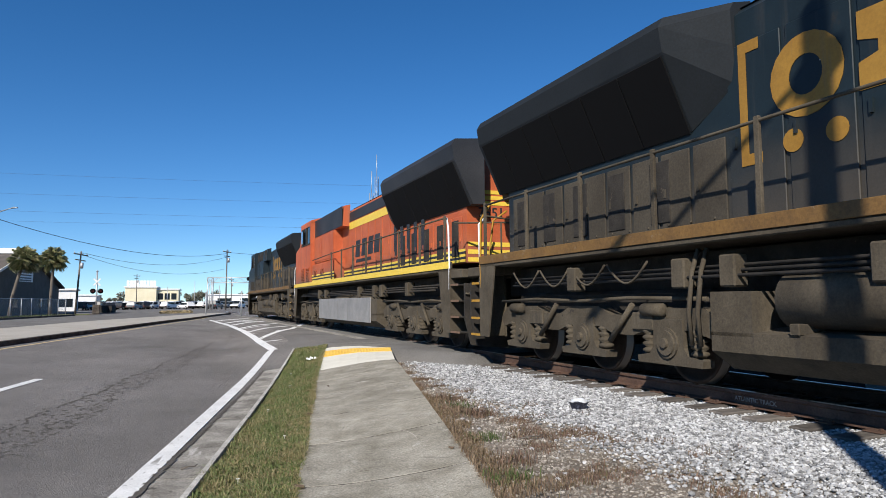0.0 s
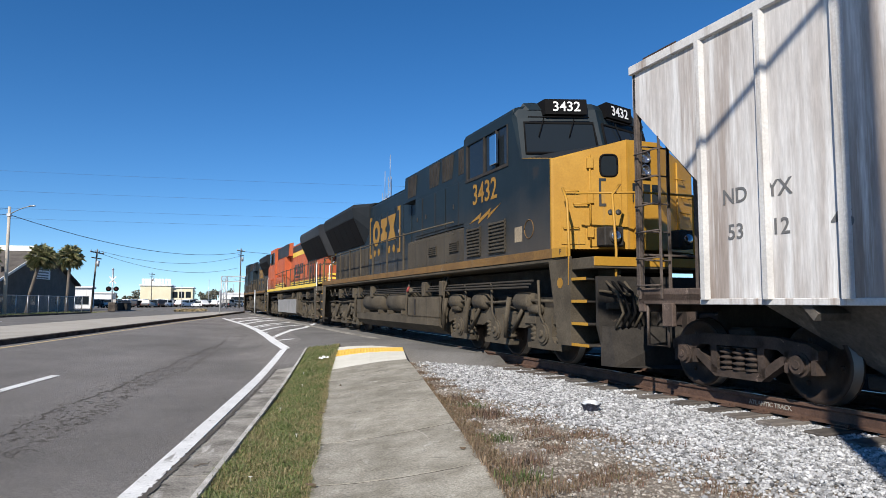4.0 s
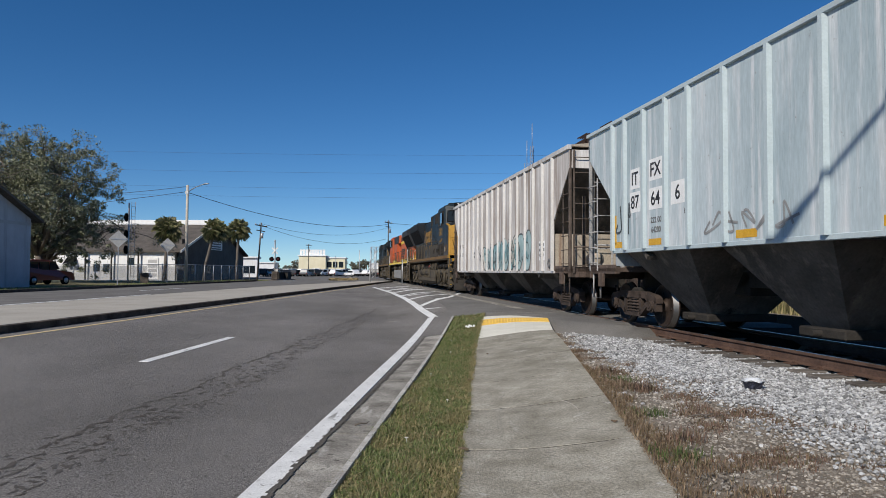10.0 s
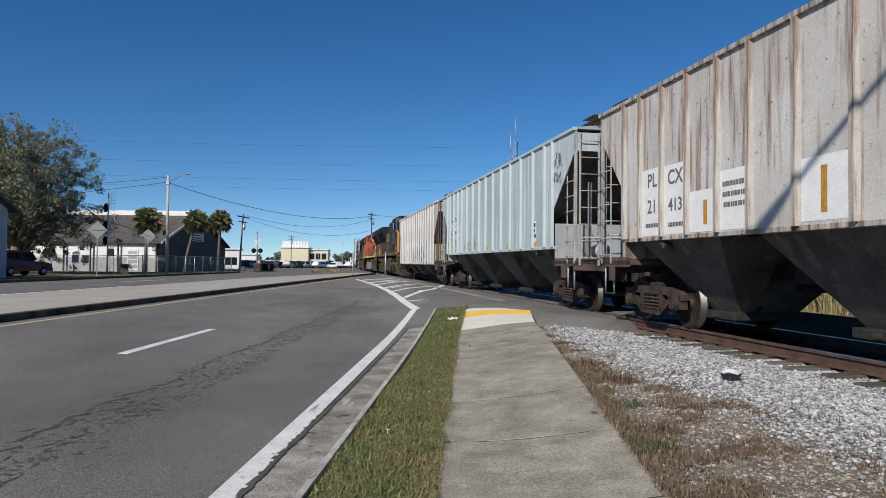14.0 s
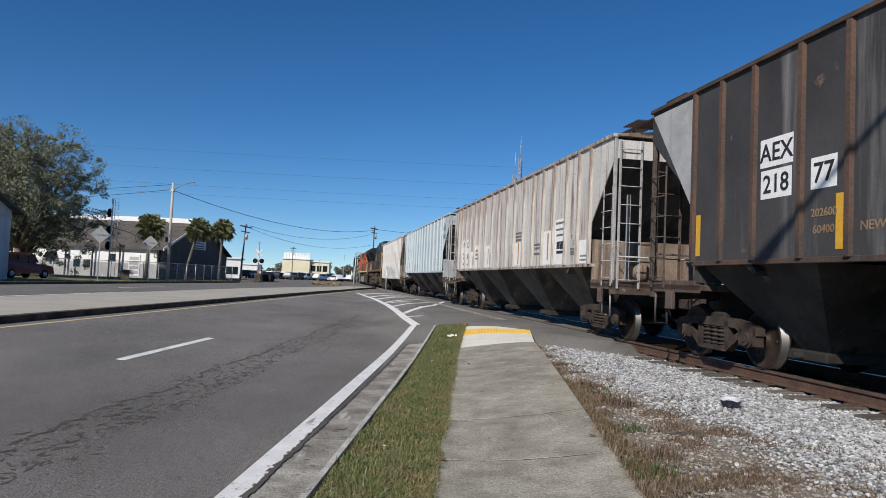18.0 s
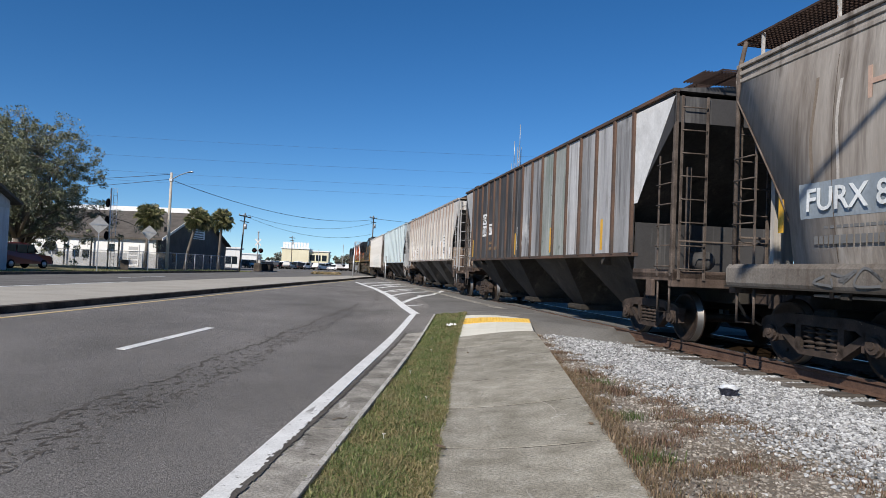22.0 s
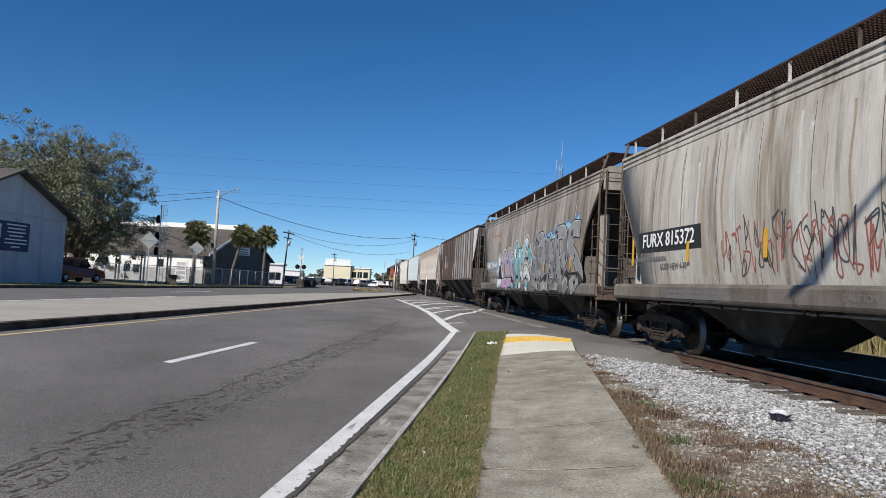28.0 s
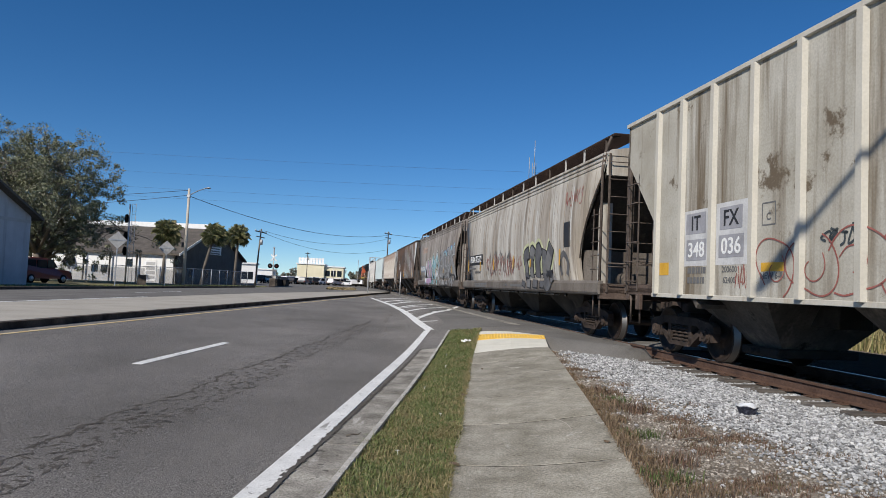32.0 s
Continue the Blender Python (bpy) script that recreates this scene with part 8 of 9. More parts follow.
# ---- signs and signals by the road ----
SIGN_BACK = surf("dull sign back", (0.33, 0.33, 0.325), (0.42, 0.42, 0.41), 3, 0.7, 0.0, 0.05, 40)


def diamond_sign(x, y, zc, r, turn):
    s = empty("road_sign", "bare grey back of a diamond road sign on a post", "road sign", "road signs", pose(x, y, 0.3, 0, 0, turn))
    part("sign_post", Shape().box(-0.04, 0.04, 0.01, 0.07, -0.1, zc + 0.5, 0.01), STEEL, s)
    part("sign_plate", Shape().prism([(0, zc - r), (r, zc), (0, zc + r), (-r, zc)], 1, 0.0, -0.012), SIGN_BACK, s)
    part("sign_brace", Shape().box(-r * 0.8, r * 0.8, -0.03, -0.012, zc - 0.04, zc + 0.04), STEEL, s)


diamond_sign(-26.0, 49.3, 3.5, 0.66, 28)
diamond_sign(-27.0, 59.8, 3.45, 0.66, 25)
mast = empty("rail_signal", "tall railway signal mast with three dark lamp heads", "signal", m=pose(-30.2, 59.0, 0.3, 0, 0, 27))
part("mast", Shape().tube([(0.0, 0, 0), (0.0, 0, 7.2)], 0.07, 8), STEEL, mast)
lad = Shape()
for x in (0.2, 0.5):
    lad.tube([(x, 0.1, 0), (x, 0.1, 7.3)], 0.02, 5)
for z in np.arange(0.3, 7.2, 0.3):
    lad.tube([(0.2, 0.1, z), (0.5, 0.1, z)], 0.014, 4)
part("ladder", lad, STEEL, mast)
for z in (5.9, 4.35, 3.0):
    h = part("signal_head", Shape().prism([(0.20 * math.cos(a) - 0.2, z + 0.40 * math.sin(a)) for a in np.arange(0, 6.28, 0.35)], 1, -0.03, 0.03), BLACK, mast, "dark oval signal backboard")
    for dz in (-0.22, 0, 0.22):
        part("lamp_hood", Shape().lathe((-0.2, -0.03, z + dz), (0, -1, 0), [(0, 0.08), (0.2, 0.08), (0.2, 0.07), (0.02, 0.065), (0.02, 0)], 10), BLACK, h)
part("control_box", Shape().box(1.0, 1.7, -0.3, 0.3, 0, 0.95, 0.03), CURB_DARK, mast, "grey control cabinet")


def crossing_signal(x, y, turn):
    c = empty("crossing_signal", "level crossing signal with crossbuck and paired lamps", "signal", "crossing signals", pose(x, y, 0.3, 0, 0, turn))
    part("mast", Shape().tube([(0, 0, 0), (0, 0, 5.15)], 0.09, 10), STEEL, c)
    for a in (1, -1):
        part("crossbuck_blade", Shape().prism([(-0.42, 3.85 - a * 0.36), (-0.32, 3.85 - a * 0.48), (0.42, 3.85 + a * 0.36), (0.32, 3.85 + a * 0.48)], 1, -0.12 - 0.02 * a, -0.10 - 0.02 * a), WHITE, c, "white crossbuck blade")
    for x_ in (-0.42, 0.42):
        d = part("lamp_disc", Shape().lathe((x_, -0.12, 2.75), (0, -1, 0), [(0, 0.0), (0, 0.31), (0.02, 0.31), (0.025, 0)], 20), BLACK, c, "black lamp backing disc")
        part("lamp_lens", Shape().lathe((x_, -0.15, 2.75), (0, -1, 0), [(0, 0.11), (0.12, 0.11), (0.12, 0.09), (0.02, 0.08), (0.02, 0)], 14), plain("dull red lens", (0.12, 0.01, 0.01), 0.3), d)
    part("crossarm", Shape().box(-0.55, 0.55, -0.06, 0.06, 2.69, 2.81, 0.01), STEEL, c)
    part("gate_base", Shape().box(-0.4, 0.4, -0.3, 0.3, 0, 1.1, 0.04), CURB_DARK, c)
    part("bell", Shape().lathe((0, 0, 5.1), (0, 0, 1), [(0, 0.12), (0.1, 0.14), (0.2, 0.05)], 10), STEEL, c)


crossing_signal(-25.55, 88.8, 14)
crossing_signal(-6.0, 108.0, 5)


OLDPOLE = surf("old creosoted pole", (0.10, 0.085, 0.07), (0.16, 0.14, 0.12), 3, 0.9, 0, 0.3, 20, stretch=(1, 1, 0.2))


def utility_pole(x, y, h, lean, turn, label="old wooden utility pole with crossarm"):
    u = empty("utility_pole", label, "utility pole", "utility poles", pose(x, y, 0.2, 0, lean, turn))
    part("pole", Shape().tube([(0, 0, 0), (0, 0, h)], [0.13, 0.09], 9), OLDPOLE, u)
    part("crossarm", Shape().box(-1.1, 1.1, -0.06, 0.06, h - 0.5, h - 0.36, 0.01).box(-0.8, 0.8, -0.06, 0.06, h - 1.2, h - 1.08, 0.01), OLDPOLE, u)
    for k in range(4):
        part("insulator", Shape().lathe((-1.0 + k * 0.66, 0, h - 0.36), (0, 0, 1), [(0, 0.05), (0.12, 0.07), (0.2, 0.02)], 8), STEEL, u)
    part("transformer", Shape().lathe((0.0, -0.3, h - 2.2), (0, 0, 1), [(0, 0.05), (0, 0.2), (0.7, 0.2), (0.75, 0.05)], 12), STEEL, u)


utility_pole(-28.9, 92.0, 8.0, 4.5, 62, "leaning wooden utility pole by the fence")
utility_pole(-13.9, 118.0, 10.3, 1, 62)
utility_pole(-45, 190, 9, 0, 60)
utility_pole(-21.0, 190, 8, 0, 60)
for x, y, h in ((-16.5, 118, 4.5), (-24, 150, 6), (-19, 150, 5), (-27.5, 140, 4.5), (-22, 160, 6.5), (-9.0, 62.5, 2.3), (-5.6, 58.5, 2.3)):
    tagged(link("marker_post", Shape().tube([(x, y, 0.2), (x, y, 0.2 + h)], 0.06, 8), STEEL), "thin grey metal post", "post", "thin posts")

# overhead cables
top = Vector((-27.9, 66.0, 9.85))
wire("cable", top, (-75, 62, 8.6), 1.2, 0.022)
wire("cable", top + Vector((0, 0, -0.5)), (-75, 62, 6.0), 1.0, 0.022)
wire("cable", top + Vector((0.1, 0, -0.6)), (-13.9, 118, 9.8), 1.6, 0.03)
wire("cable", (-28.0, 92.0, 7.9), (-13.9, 118, 9.2), 1.4, 0.022)
wire("cable", (-28.0, 92.0, 7.6), (-14.2, 118, 7.2), 1.5, 0.022)
wire("cable", (-13.9, 118, 10.0), (60, 200, 17), 2.0, 0.03)
utility_pole(-120, 100, 22.5, 0, 90, "tall wooden utility pole far from the road")
utility_pole(90, 104, 22.0, 0, 90, "tall wooden utility pole far from the road")
for z in (19.8, 17.0, 14.6, 13.2):
    wire("cable", (-120, 100, z + 2), (90, 104, z + 1), 2.0, 0.010)

# ---- radio masts ----
def tower(x, y, h, w, label):
    t = empty("radio_mast", label, "mast", "radio masts", pose(x, y, 0))
    sh = Shape()
    c = [(w * math.cos(a), w * math.sin(a)) for a in (0.5, 2.6, 4.7)]
    for px_, py_ in c:
        sh.tube([(px_, py_, 0), (px_, py_, h)], 0.07, 5)
    z, k = 0, 0
    while z < h - 1.2:
        for i in range(3):
            a, b = c[i], c[(i + 1) % 3]
            sh.tube([(*a, z), (*b, z + 1.2)] if k % 2 else [(*b, z), (*a, z + 1.2)], 0.035, 4)
        z, k = z + 1.2, k + 1
    part("lattice", sh, STEEL, t, "grey steel lattice")
    part("antenna", Shape().tube([(0, 0, h - 1), (0, 0, h + 5)], 0.08, 6), STEEL, t)


tower(14.4, 149.0, 29.5, 0.45, "slender steel lattice radio mast behind the train")
tower(13.4, 150.5, 26.0, 0.55, "lower steel lattice mast behind the train")

# ---- signal bridge ----
gantry = empty("signal_bridge", "white steel truss signal bridge over the track", "signal bridge", m=pose(-12.4, 108.0, 0.3, 0, 0, 5))
for x in (-3.0, -2.2):
    part("leg", Shape().tube([(x, 0, 0), (x, 0, 5.1)], 0.09, 8), STEEL, gantry)
for k in range(7):
    part("lacing_bar", Shape().tube([(-3.0, 0, k * 0.72), (-2.2, 0, k * 0.72 + 0.72)], 0.035, 4), STEEL, gantry)
tr2 = Shape()
for z in (4.3, 5.1):
    tr2.tube([(-3.0, 0, z), (6.5, 0, z)], 0.06, 6)
for k in range(12):
    x = -3.0 + k * 0.79
    tr2.tube([(x, 0, 4.3), (x + 0.79, 0, 5.1)] if k % 2 else [(x, 0, 5.1), (x + 0.79, 0, 4.3)], 0.04, 4)
part("truss", tr2, STEEL, gantry)
part("signal_lamp", Shape().lathe((3.0, -0.2, 4.9), (0, -1, 0), [(0, 0.0), (0, 0.3), (0.1, 0.3), (0.12, 0)], 14), BLACK, gantry)

# ---- far buildings ----
CREAM_WALL = surf("cream wall", (0.66, 0.60, 0.42), (0.74, 0.68, 0.50), 0.5, 0.85, 0, 0.05, 10, grain=0.05)


def far_building(label, x, y, w, d, h, wall, rows, turn=0, frame_top=False):
    b = empty("far_building", label, "building", "distant buildings", pose(x, y, 0.0, 0, 0, turn))
    part("wall_block", Shape().box(-w / 2, w / 2, 0, d, 0, h, 0.05), wall, b)
    part("roof", Shape().box(-w / 2 - 0.3, w / 2 + 0.3, -0.3, d + 0.3, h, h + 0.35, 0.05), WHITE, b, "pale flat roof edge")
    for x0, x1, z0, z1 in rows:
        part("window", Shape().box(x0, x1, -0.06, 0.0, z0, z1, 0.01), GLASS, b, "dark window band")
    if frame_top:
        sh = Shape()
        for z in (h + 0.9, h + 1.7):
            sh.tube([(-w / 2 + 0.5, 1, z), (w / 2 - 0.5, 1, z)], 0.12, 4)
        for k in range(9):
            xx = -w / 2 + 0.6 + (w - 1.2) * k / 8
            sh.box(xx - 0.35, xx + 0.35, 0.9, 1.1, h + 0.4, h + 2.1)
        part("roof_sign_frame", sh, WHITE, b, "white roof sign frame")
    return b


far_building("cream commercial building with a roof sign frame", -47.4, 205, 8.2, 14, 6.0, CREAM_WALL, [], 8, True)
far_building("cream building wing with dark upper windows", -40.8, 207, 6.4, 12, 5.4, CREAM_WALL, [(-2.4, -1.0, 2.6, 4.4), (-0.6, 0.8, 2.6, 4.4), (1.2, 2.6, 2.6, 4.4)], 8)
far_building("long low white commercial building", -17, 225, 30, 14, 4.0, WALL_WHITE, [(-12, -8, 1, 3), (-5, 5, 1, 3), (8, 13, 1, 3)], 4)
far_building("low white shed behind the crossing", -66, 190, 22, 12, 3.6, WALL_WHITE, [(-6, 6, 0.8, 2.4)], 12)
far_building("small white cottage with dark porch", -41.0, 125, 3.4, 8, 3.8, WALL_WHITE, [(-1.2, 1.2, 1.0, 2.4)], 15)

# ---- vehicles ----
def car_thing(label, x, y, turn, paint, kind="car", L=4.7, W=1.85, H=1.75, boxy=False):
    c = empty(kind, label, "car", "parked cars", pose(x, y, 0.0, 0, 0, turn))
    h = W / 2
    low, belt = 0.35, H * 0.56
    prof = [(-L / 2, low), (-L / 2, belt * 0.85), (-L / 2 + 0.15, belt), (-L * 0.44, belt + 0.02), (-L * 0.40, H - 0.1), (-L * 0.30, H), (L * 0.10, H), (L * 0.22, belt + 0.08), (L * 0.44, belt * 0.92), (L / 2, belt * 0.78), (L / 2, low)]
    if boxy:
        prof = [(-L / 2, low), (-L / 2, belt), (-L * 0.475, H - 0.12), (-L * 0.44, H), (-L * 0.2, H + 0.02), (0.0, H), (L * 0.06, H - 0.06), (L * 0.19, belt + 0.06), (L * 0.44, belt * 0.93), (L / 2, belt * 0.8), (L / 2, low)]
    rings = []
    for x_, s in ((-h, 0.93), (-h * 0.9, 1.0), (h * 0.9, 1.0), (h, 0.93)):
        rings.append([(x_ * (0.84 if z > belt + 0.05 else 1.0), yy * s, low + (z - low) * (0.97 if abs(x_) == h else 1)) for yy, z in prof])
    part("body", Shape().loft(rings, False), paint, c)
    for sx in (-1, 1):
        xx = sx * (h * 0.87)
        for a, b in ((-L * 0.38, -L * 0.22), (-L * 0.20, -0.05), (0.0, L * 0.14)):
            part("side_window", Shape().prism([(a, belt + 0.08), (b, belt + 0.08), (b - 0.1 if b > 0 else b, H - 0.16), (a + 0.05, H - 0.16)], 0, xx, xx + sx * 0.05), GLASS, c)
        for yy in (-L * 0.31, L * 0.31):
            w = part("wheel", Shape().lathe((sx * (h - 0.22), yy, 0.34), (sx, 0, 0), [(0, 0.0), (0, 0.33), (0.2, 0.34), (0.24, 0.30), (0.24, 0.20)], 18), BLACK, c, "black tyre")
            part("rim", Shape().lathe((sx * (h + 0.0), yy, 0.34), (sx, 0, 0), [(0, 0.21), (0.03, 0.2), (0.035, 0.06), (0.05, 0.05), (0.051, 0)], 14), STEEL, w)
        part("headlight", Shape().box(*sorted((sx * h * 0.55, sx * h * 0.9)), L / 2 - 0.12, L / 2 - 0.02, belt * 0.62, belt * 0.78, 0.02), LENS, c)
        part("tail_light", Shape().box(*sorted((sx * h * 0.72, sx * h * 0.95)), -L / 2 - 0.01, -L / 2 + 0.1, belt * 0.6, belt * 0.85, 0.02), plain("tail red", (0.25, 0.02, 0.02), 0.3), c)
    part("windscreen", Shape().prism([(L * 0.115, H - 0.08), (L * 0.215, belt + 0.14), (L * 0.235, belt + 0.14), (L * 0.135, H - 0.08)], 0, -h * 0.74, h * 0.74), GLASS, c)
    part("bumper", Shape().box(-h * 0.95, h * 0.95, L / 2 - 0.1, L / 2 + 0.06, 0.35, 0.62, 0.04).box(-h * 0.95, h * 0.95, -L / 2 - 0.06, -L / 2 + 0.1, 0.35, 0.62, 0.04), BLACKISH, c)
    return c


def car_paint(name, c):
    m = plain(name, c, 0.4)
    m.node_tree.nodes["Principled BSDF"].inputs["Coat Weight"].default_value = 0.25
    return m


suv = car_thing("dark red sport utility vehicle parked on the verge", -32.55, 50.3, -14, car_paint("dark red car paint", (0.11, 0.008, 0.009)), "sport_utility_vehicle", 4.7, 1.95, 1.9, True)
suv.location.z = 0.33
paints = [car_paint("white car paint", (0.75, 0.75, 0.75)), car_paint("silver car paint", (0.42, 0.43, 0.45)), car_paint("black car paint", (0.015, 0.016, 0.018)), car_paint("grey car paint", (0.16, 0.17, 0.18))]
names = ["white", "silver", "black", "grey"]
rnd = random.Random(31)
for k in range(30):
    yaw = 17.0 - k * 0.40 + rnd.uniform(-0.15, 0.15)
    d = rnd.uniform(138, 185)
    i = rnd.choice((0, 0, 1, 2, 2, 3))
    car = car_thing(f"{names[i]} car parked in the distant yard", -math.sin(radians(yaw)) * d, math.cos(radians(yaw)) * d, yaw + rnd.choice((-35, -20, 15, 30, 160, 200)), paints[i], "car", 4.4, 1.75, rnd.uniform(1.4, 1.75))
    car.location.z = 0.31
for k, (x, y, turn) in enumerate(((-27.2, 97, 70), (-26.4, 98, 80))):
    b = empty("dark_bin", "dark steel bin beside the crossing", "bin", "dark bins", pose(x, y, 0.3, 0, 0, turn))
    part("bin_body", Shape().prism([(-0.5, 0), (0.5, 0), (0.6, 0.9), (-0.6, 0.9)], 1, -0.45, 0.45), BLACKISH, b)
    part("bin_lid", Shape().box(-0.64, 0.64, -0.5, 0.5, 0.9, 0.97, 0.03), BLACK, b)

# dry bush at the tip of the median, and the distant tree line
STRAW2 = leaf_material("dry bush", [(0.30, 0.22, 0.12), (0.38, 0.30, 0.17), (0.24, 0.20, 0.10)])
tuft = empty("dry_bush", "clump of dry straw-coloured grass", "grass", m=pose(-15.5, 84, 0.3))
leaf_cloud("foliage", [(dx * 0.5, dy, 0.14, 0.3) for dx in range(-3, 4) for dy in (0, 0.7)], 2400, 0.14, STRAW2, tuft, 4, 0.6)
rnd = random.Random(77)
for k in range(44):
    yaw = 27 - k * 1.15 + rnd.uniform(-0.6, 0.6)
    d = rnd.uniform(290, 360)
    h = rnd.uniform(4.0, 7.5)
    t = empty("distant_tree", "far tree on the horizon, leaves greyed for haze", "tree", "distant trees", pose(-math.sin(radians(yaw)) * d, math.cos(radians(yaw)) * d, 0))
    part("trunk", Shape().tube([(0, 0, 0), (0.2, 0, h * 0.6)], [0.3, 0.12], 6), BARK, t)
    leaf_cloud("crown", [(rnd.gauss(0, h * 0.75), rnd.gauss(0, 2), h * rnd.uniform(0.08, 0.85), h * rnd.uniform(0.15, 0.32)) for _ in range(13)], 1300, 0.5, HAZY_LEAF, t, k)

# ---- track ----
def rail_at(off, name):
    prof = [(-0.07, 0), (0.07, 0), (0.07, 0.012), (0.012, 0.03), (0.009, 0.125), (0.036, 0.14), (0.036, 0.170), (0.028, 0.178), (-0.028, 0.178), (-0.036, 0.170), (-0.036, 0.14), (-0.009, 0.125), (-0.012, 0.03), (-0.07, 0.012)]
    sh = Shape().prism(prof, 1, -40, 140)
    ob = link(name, sh, RAIL)
    ob.matrix_basis = pose(*on_track(0, off, RAIL_Z - 0.178), 0, 0, TRACK_YAW)
    tagged(ob, "rust-brown steel rail on wooden ties", "rail", "rails of the track", "structure")
    head = Shape().box(-0.026, 0.026, -40, 140, 0.176, 0.181, 0.001)
    part("running_surface", head, RAIL_TOP, ob, "polished strip of rail head")
    return ob


near_rail = rail_at(-0.7525, "rail")
rail_at(0.7525, "rail")
lettering("rail_writing", "ATLANTIC TRACK", 0.075, CONCRETE_GUT, near_rail, Matrix.Translation((-0.014, 6.15, 0.078)) @ page(0, 0, 0), "pale rolled lettering on the rail's web")
sh = Shape()
plate = None
tie_mesh = None
rnd = random.Random(9)
track = empty("track_ties", "weathered grey wooden ties half sunk in pale ballast", "railway ties")
track["kind"] = "structure"
for k in range(60):
    s = -6 + k * 0.53
    if s > 17.5:
        break
    if tie_mesh is None:
        t = link("tie", Shape().box(-1.30, 1.30, -0.115, 0.115, -0.17, 0, 0.012), TIE, track)
        tie_mesh = t.data
    else:
        t = share("tie", tie_mesh, track)
    p = on_track(s + rnd.uniform(-0.05, 0.05), rnd.uniform(-0.06, 0.06), RAIL_Z - 0.19)
    t.matrix_basis = pose(*p, 0, rnd.uniform(-0.6, 0.6), TRACK_YAW + rnd.uniform(-1.5, 1.5))
    for off in (-0.7525, 0.7525):
        if plate is None:
            pl = link("tie_plate", Shape().box(-0.17, 0.17, -0.095, 0.095, 0, 0.015, 0.004).box(-0.11, -0.075, -0.06, -0.03, 0.015, 0.04).box(0.075, 0.11, 0.03, 0.06, 0.015, 0.04), RAIL, track)
            plate = pl.data
        else:
            pl = share("tie_plate", plate, track)
        pl.matrix_basis = pose(*on_track(s, off, RAIL_Z - 0.189), 0, 0, TRACK_YAW)

# ---- sidewalk, ramp, gutter ----
sidewalk = empty("sidewalk", "weathered grey concrete sidewalk of jointed slabs", "sidewalk")
sidewalk["kind"] = "structure"
sw_l, sw_r = (lambda y: -0.23 + 0.0325 * y), (lambda y: 1.21 + 0.0375 * y)


def slab(y0, y1, material, label="", name="slab", dz=0.0, gap=0.012, l=sw_l, r=sw_r, parent=sidewalk):
    sh = Shape()
    rings = []
    for inset, dd in ((0, -0.16), (0, -0.004), (0.003, 0.0)):
        a, b = y0 + gap + inset, y1 - gap - inset
        n = 4
        loop = [(l(a) + inset + (r(a) - l(a) - 2 * inset) * i / n, a) for i in range(n + 1)] + [(r(b) - inset - (r(b) - l(b) - 2 * inset) * i / n, b) for i in range(n + 1)]
        rings.append([(x, y, grade(x, y) + dz + dd) for x, y in loop])
    sh.loft(rings)
    m = len(sh.v)
    # the top as a strip of quads, so that it follows the slope
    top = rings[-1]
    sh.f.pop(), sh.s.pop()
    base = m - len(top)
    for i in range(4):
        sh.f.append((base + i, base + i + 1, base + 8 - i, base + 9 - i))
        sh.s.append(False)
    return link(name, sh, material, parent, label)


JOINT = surf("dirt-filled joint", (0.05, 0.045, 0.038), (0.08, 0.072, 0.06), 4, 0.95, 0, 0.3, 40)
joints = [-4.9, -3.4, -1.85, -0.33, 1.2, 2.72, 4.2, 5.72, 7.3, 8.84, 10.42, 11.9, 13.4]
for a, b in zip(joints, joints[1:]):
    slab(a, b, CONCRETE)
    strip("slab_joint", lambda y: sw_l(y) + 0.01, lambda y: sw_r(y) - 0.01, b - 0.017, b + 0.017, -0.0025, JOINT, sidewalk, dy=0.1, cols=6, thick=0.05)
rl, rr = (lambda y: 0.215 + (y - 13.4) * 0.052), (lambda y: 1.71 + (y - 13.4) * 0.09)
ramp_end = (lambda x: 18.6 - 1.15 * (x - 0.45))
slab(13.4, 15.5, CONCRETE_NEW, "cream new concrete ramp slab", "ramp_slab", l=rl, r=rr, gap=0.004)
slab(15.5, 16.75, TACTILE, "faded yellow warning pad", "tactile_pad", 0.006, 0.002, rl, rr)
slab(16.75, 17.6, CONCRETE_NEW, "cream ramp edge", "ramp_slab", l=rl, r=(lambda y: rr(y) - (y - 16.75) * 0.9), gap=0.004)
dome = None
rnd = random.Random(2)
for i in range(22):
    for j in range(13):
        y = 15.56 + j * 0.09
        x = rl(y) + 0.06 + i * 0.071
        if dome is None:
            d = link("dome", Shape().lathe((0, 0, 0), (0, 0, 1), [(0, 0.014), (0.005, 0.011), (0.006, 0.0)], 6), TACTILE, sidewalk)
            dome = d.data
        else:
            d = share("dome", dome, sidewalk)
        d.matrix_basis = pose(x, y, grade(x, y) + 0.006)

curb_r = (lambda y: -1.06 + 0.039 * y)
gutter = empty("gutter", "stained concrete gutter with a low rounded curb", "gutter")
gutter["kind"] = "structure"
ys = [-6 + 3.05 * k for k in range(9)]
for a, b in zip(ys, ys[1:]):
    b = min(b, 19.3)
    if a < 14.9:
        slab(a, min(b, 14.9), CONCRETE_GUT, name="gutter_slab", dz=0.004, gap=0.01, l=gut_l, r=lambda y: curb_r(y) - 0.058, parent=gutter)
    slab(a, b, CURB_PALE, name="curb_stone", dz=0.04, gap=0.006, l=lambda y: curb_r(y) - 0.055, r=curb_r, parent=gutter)
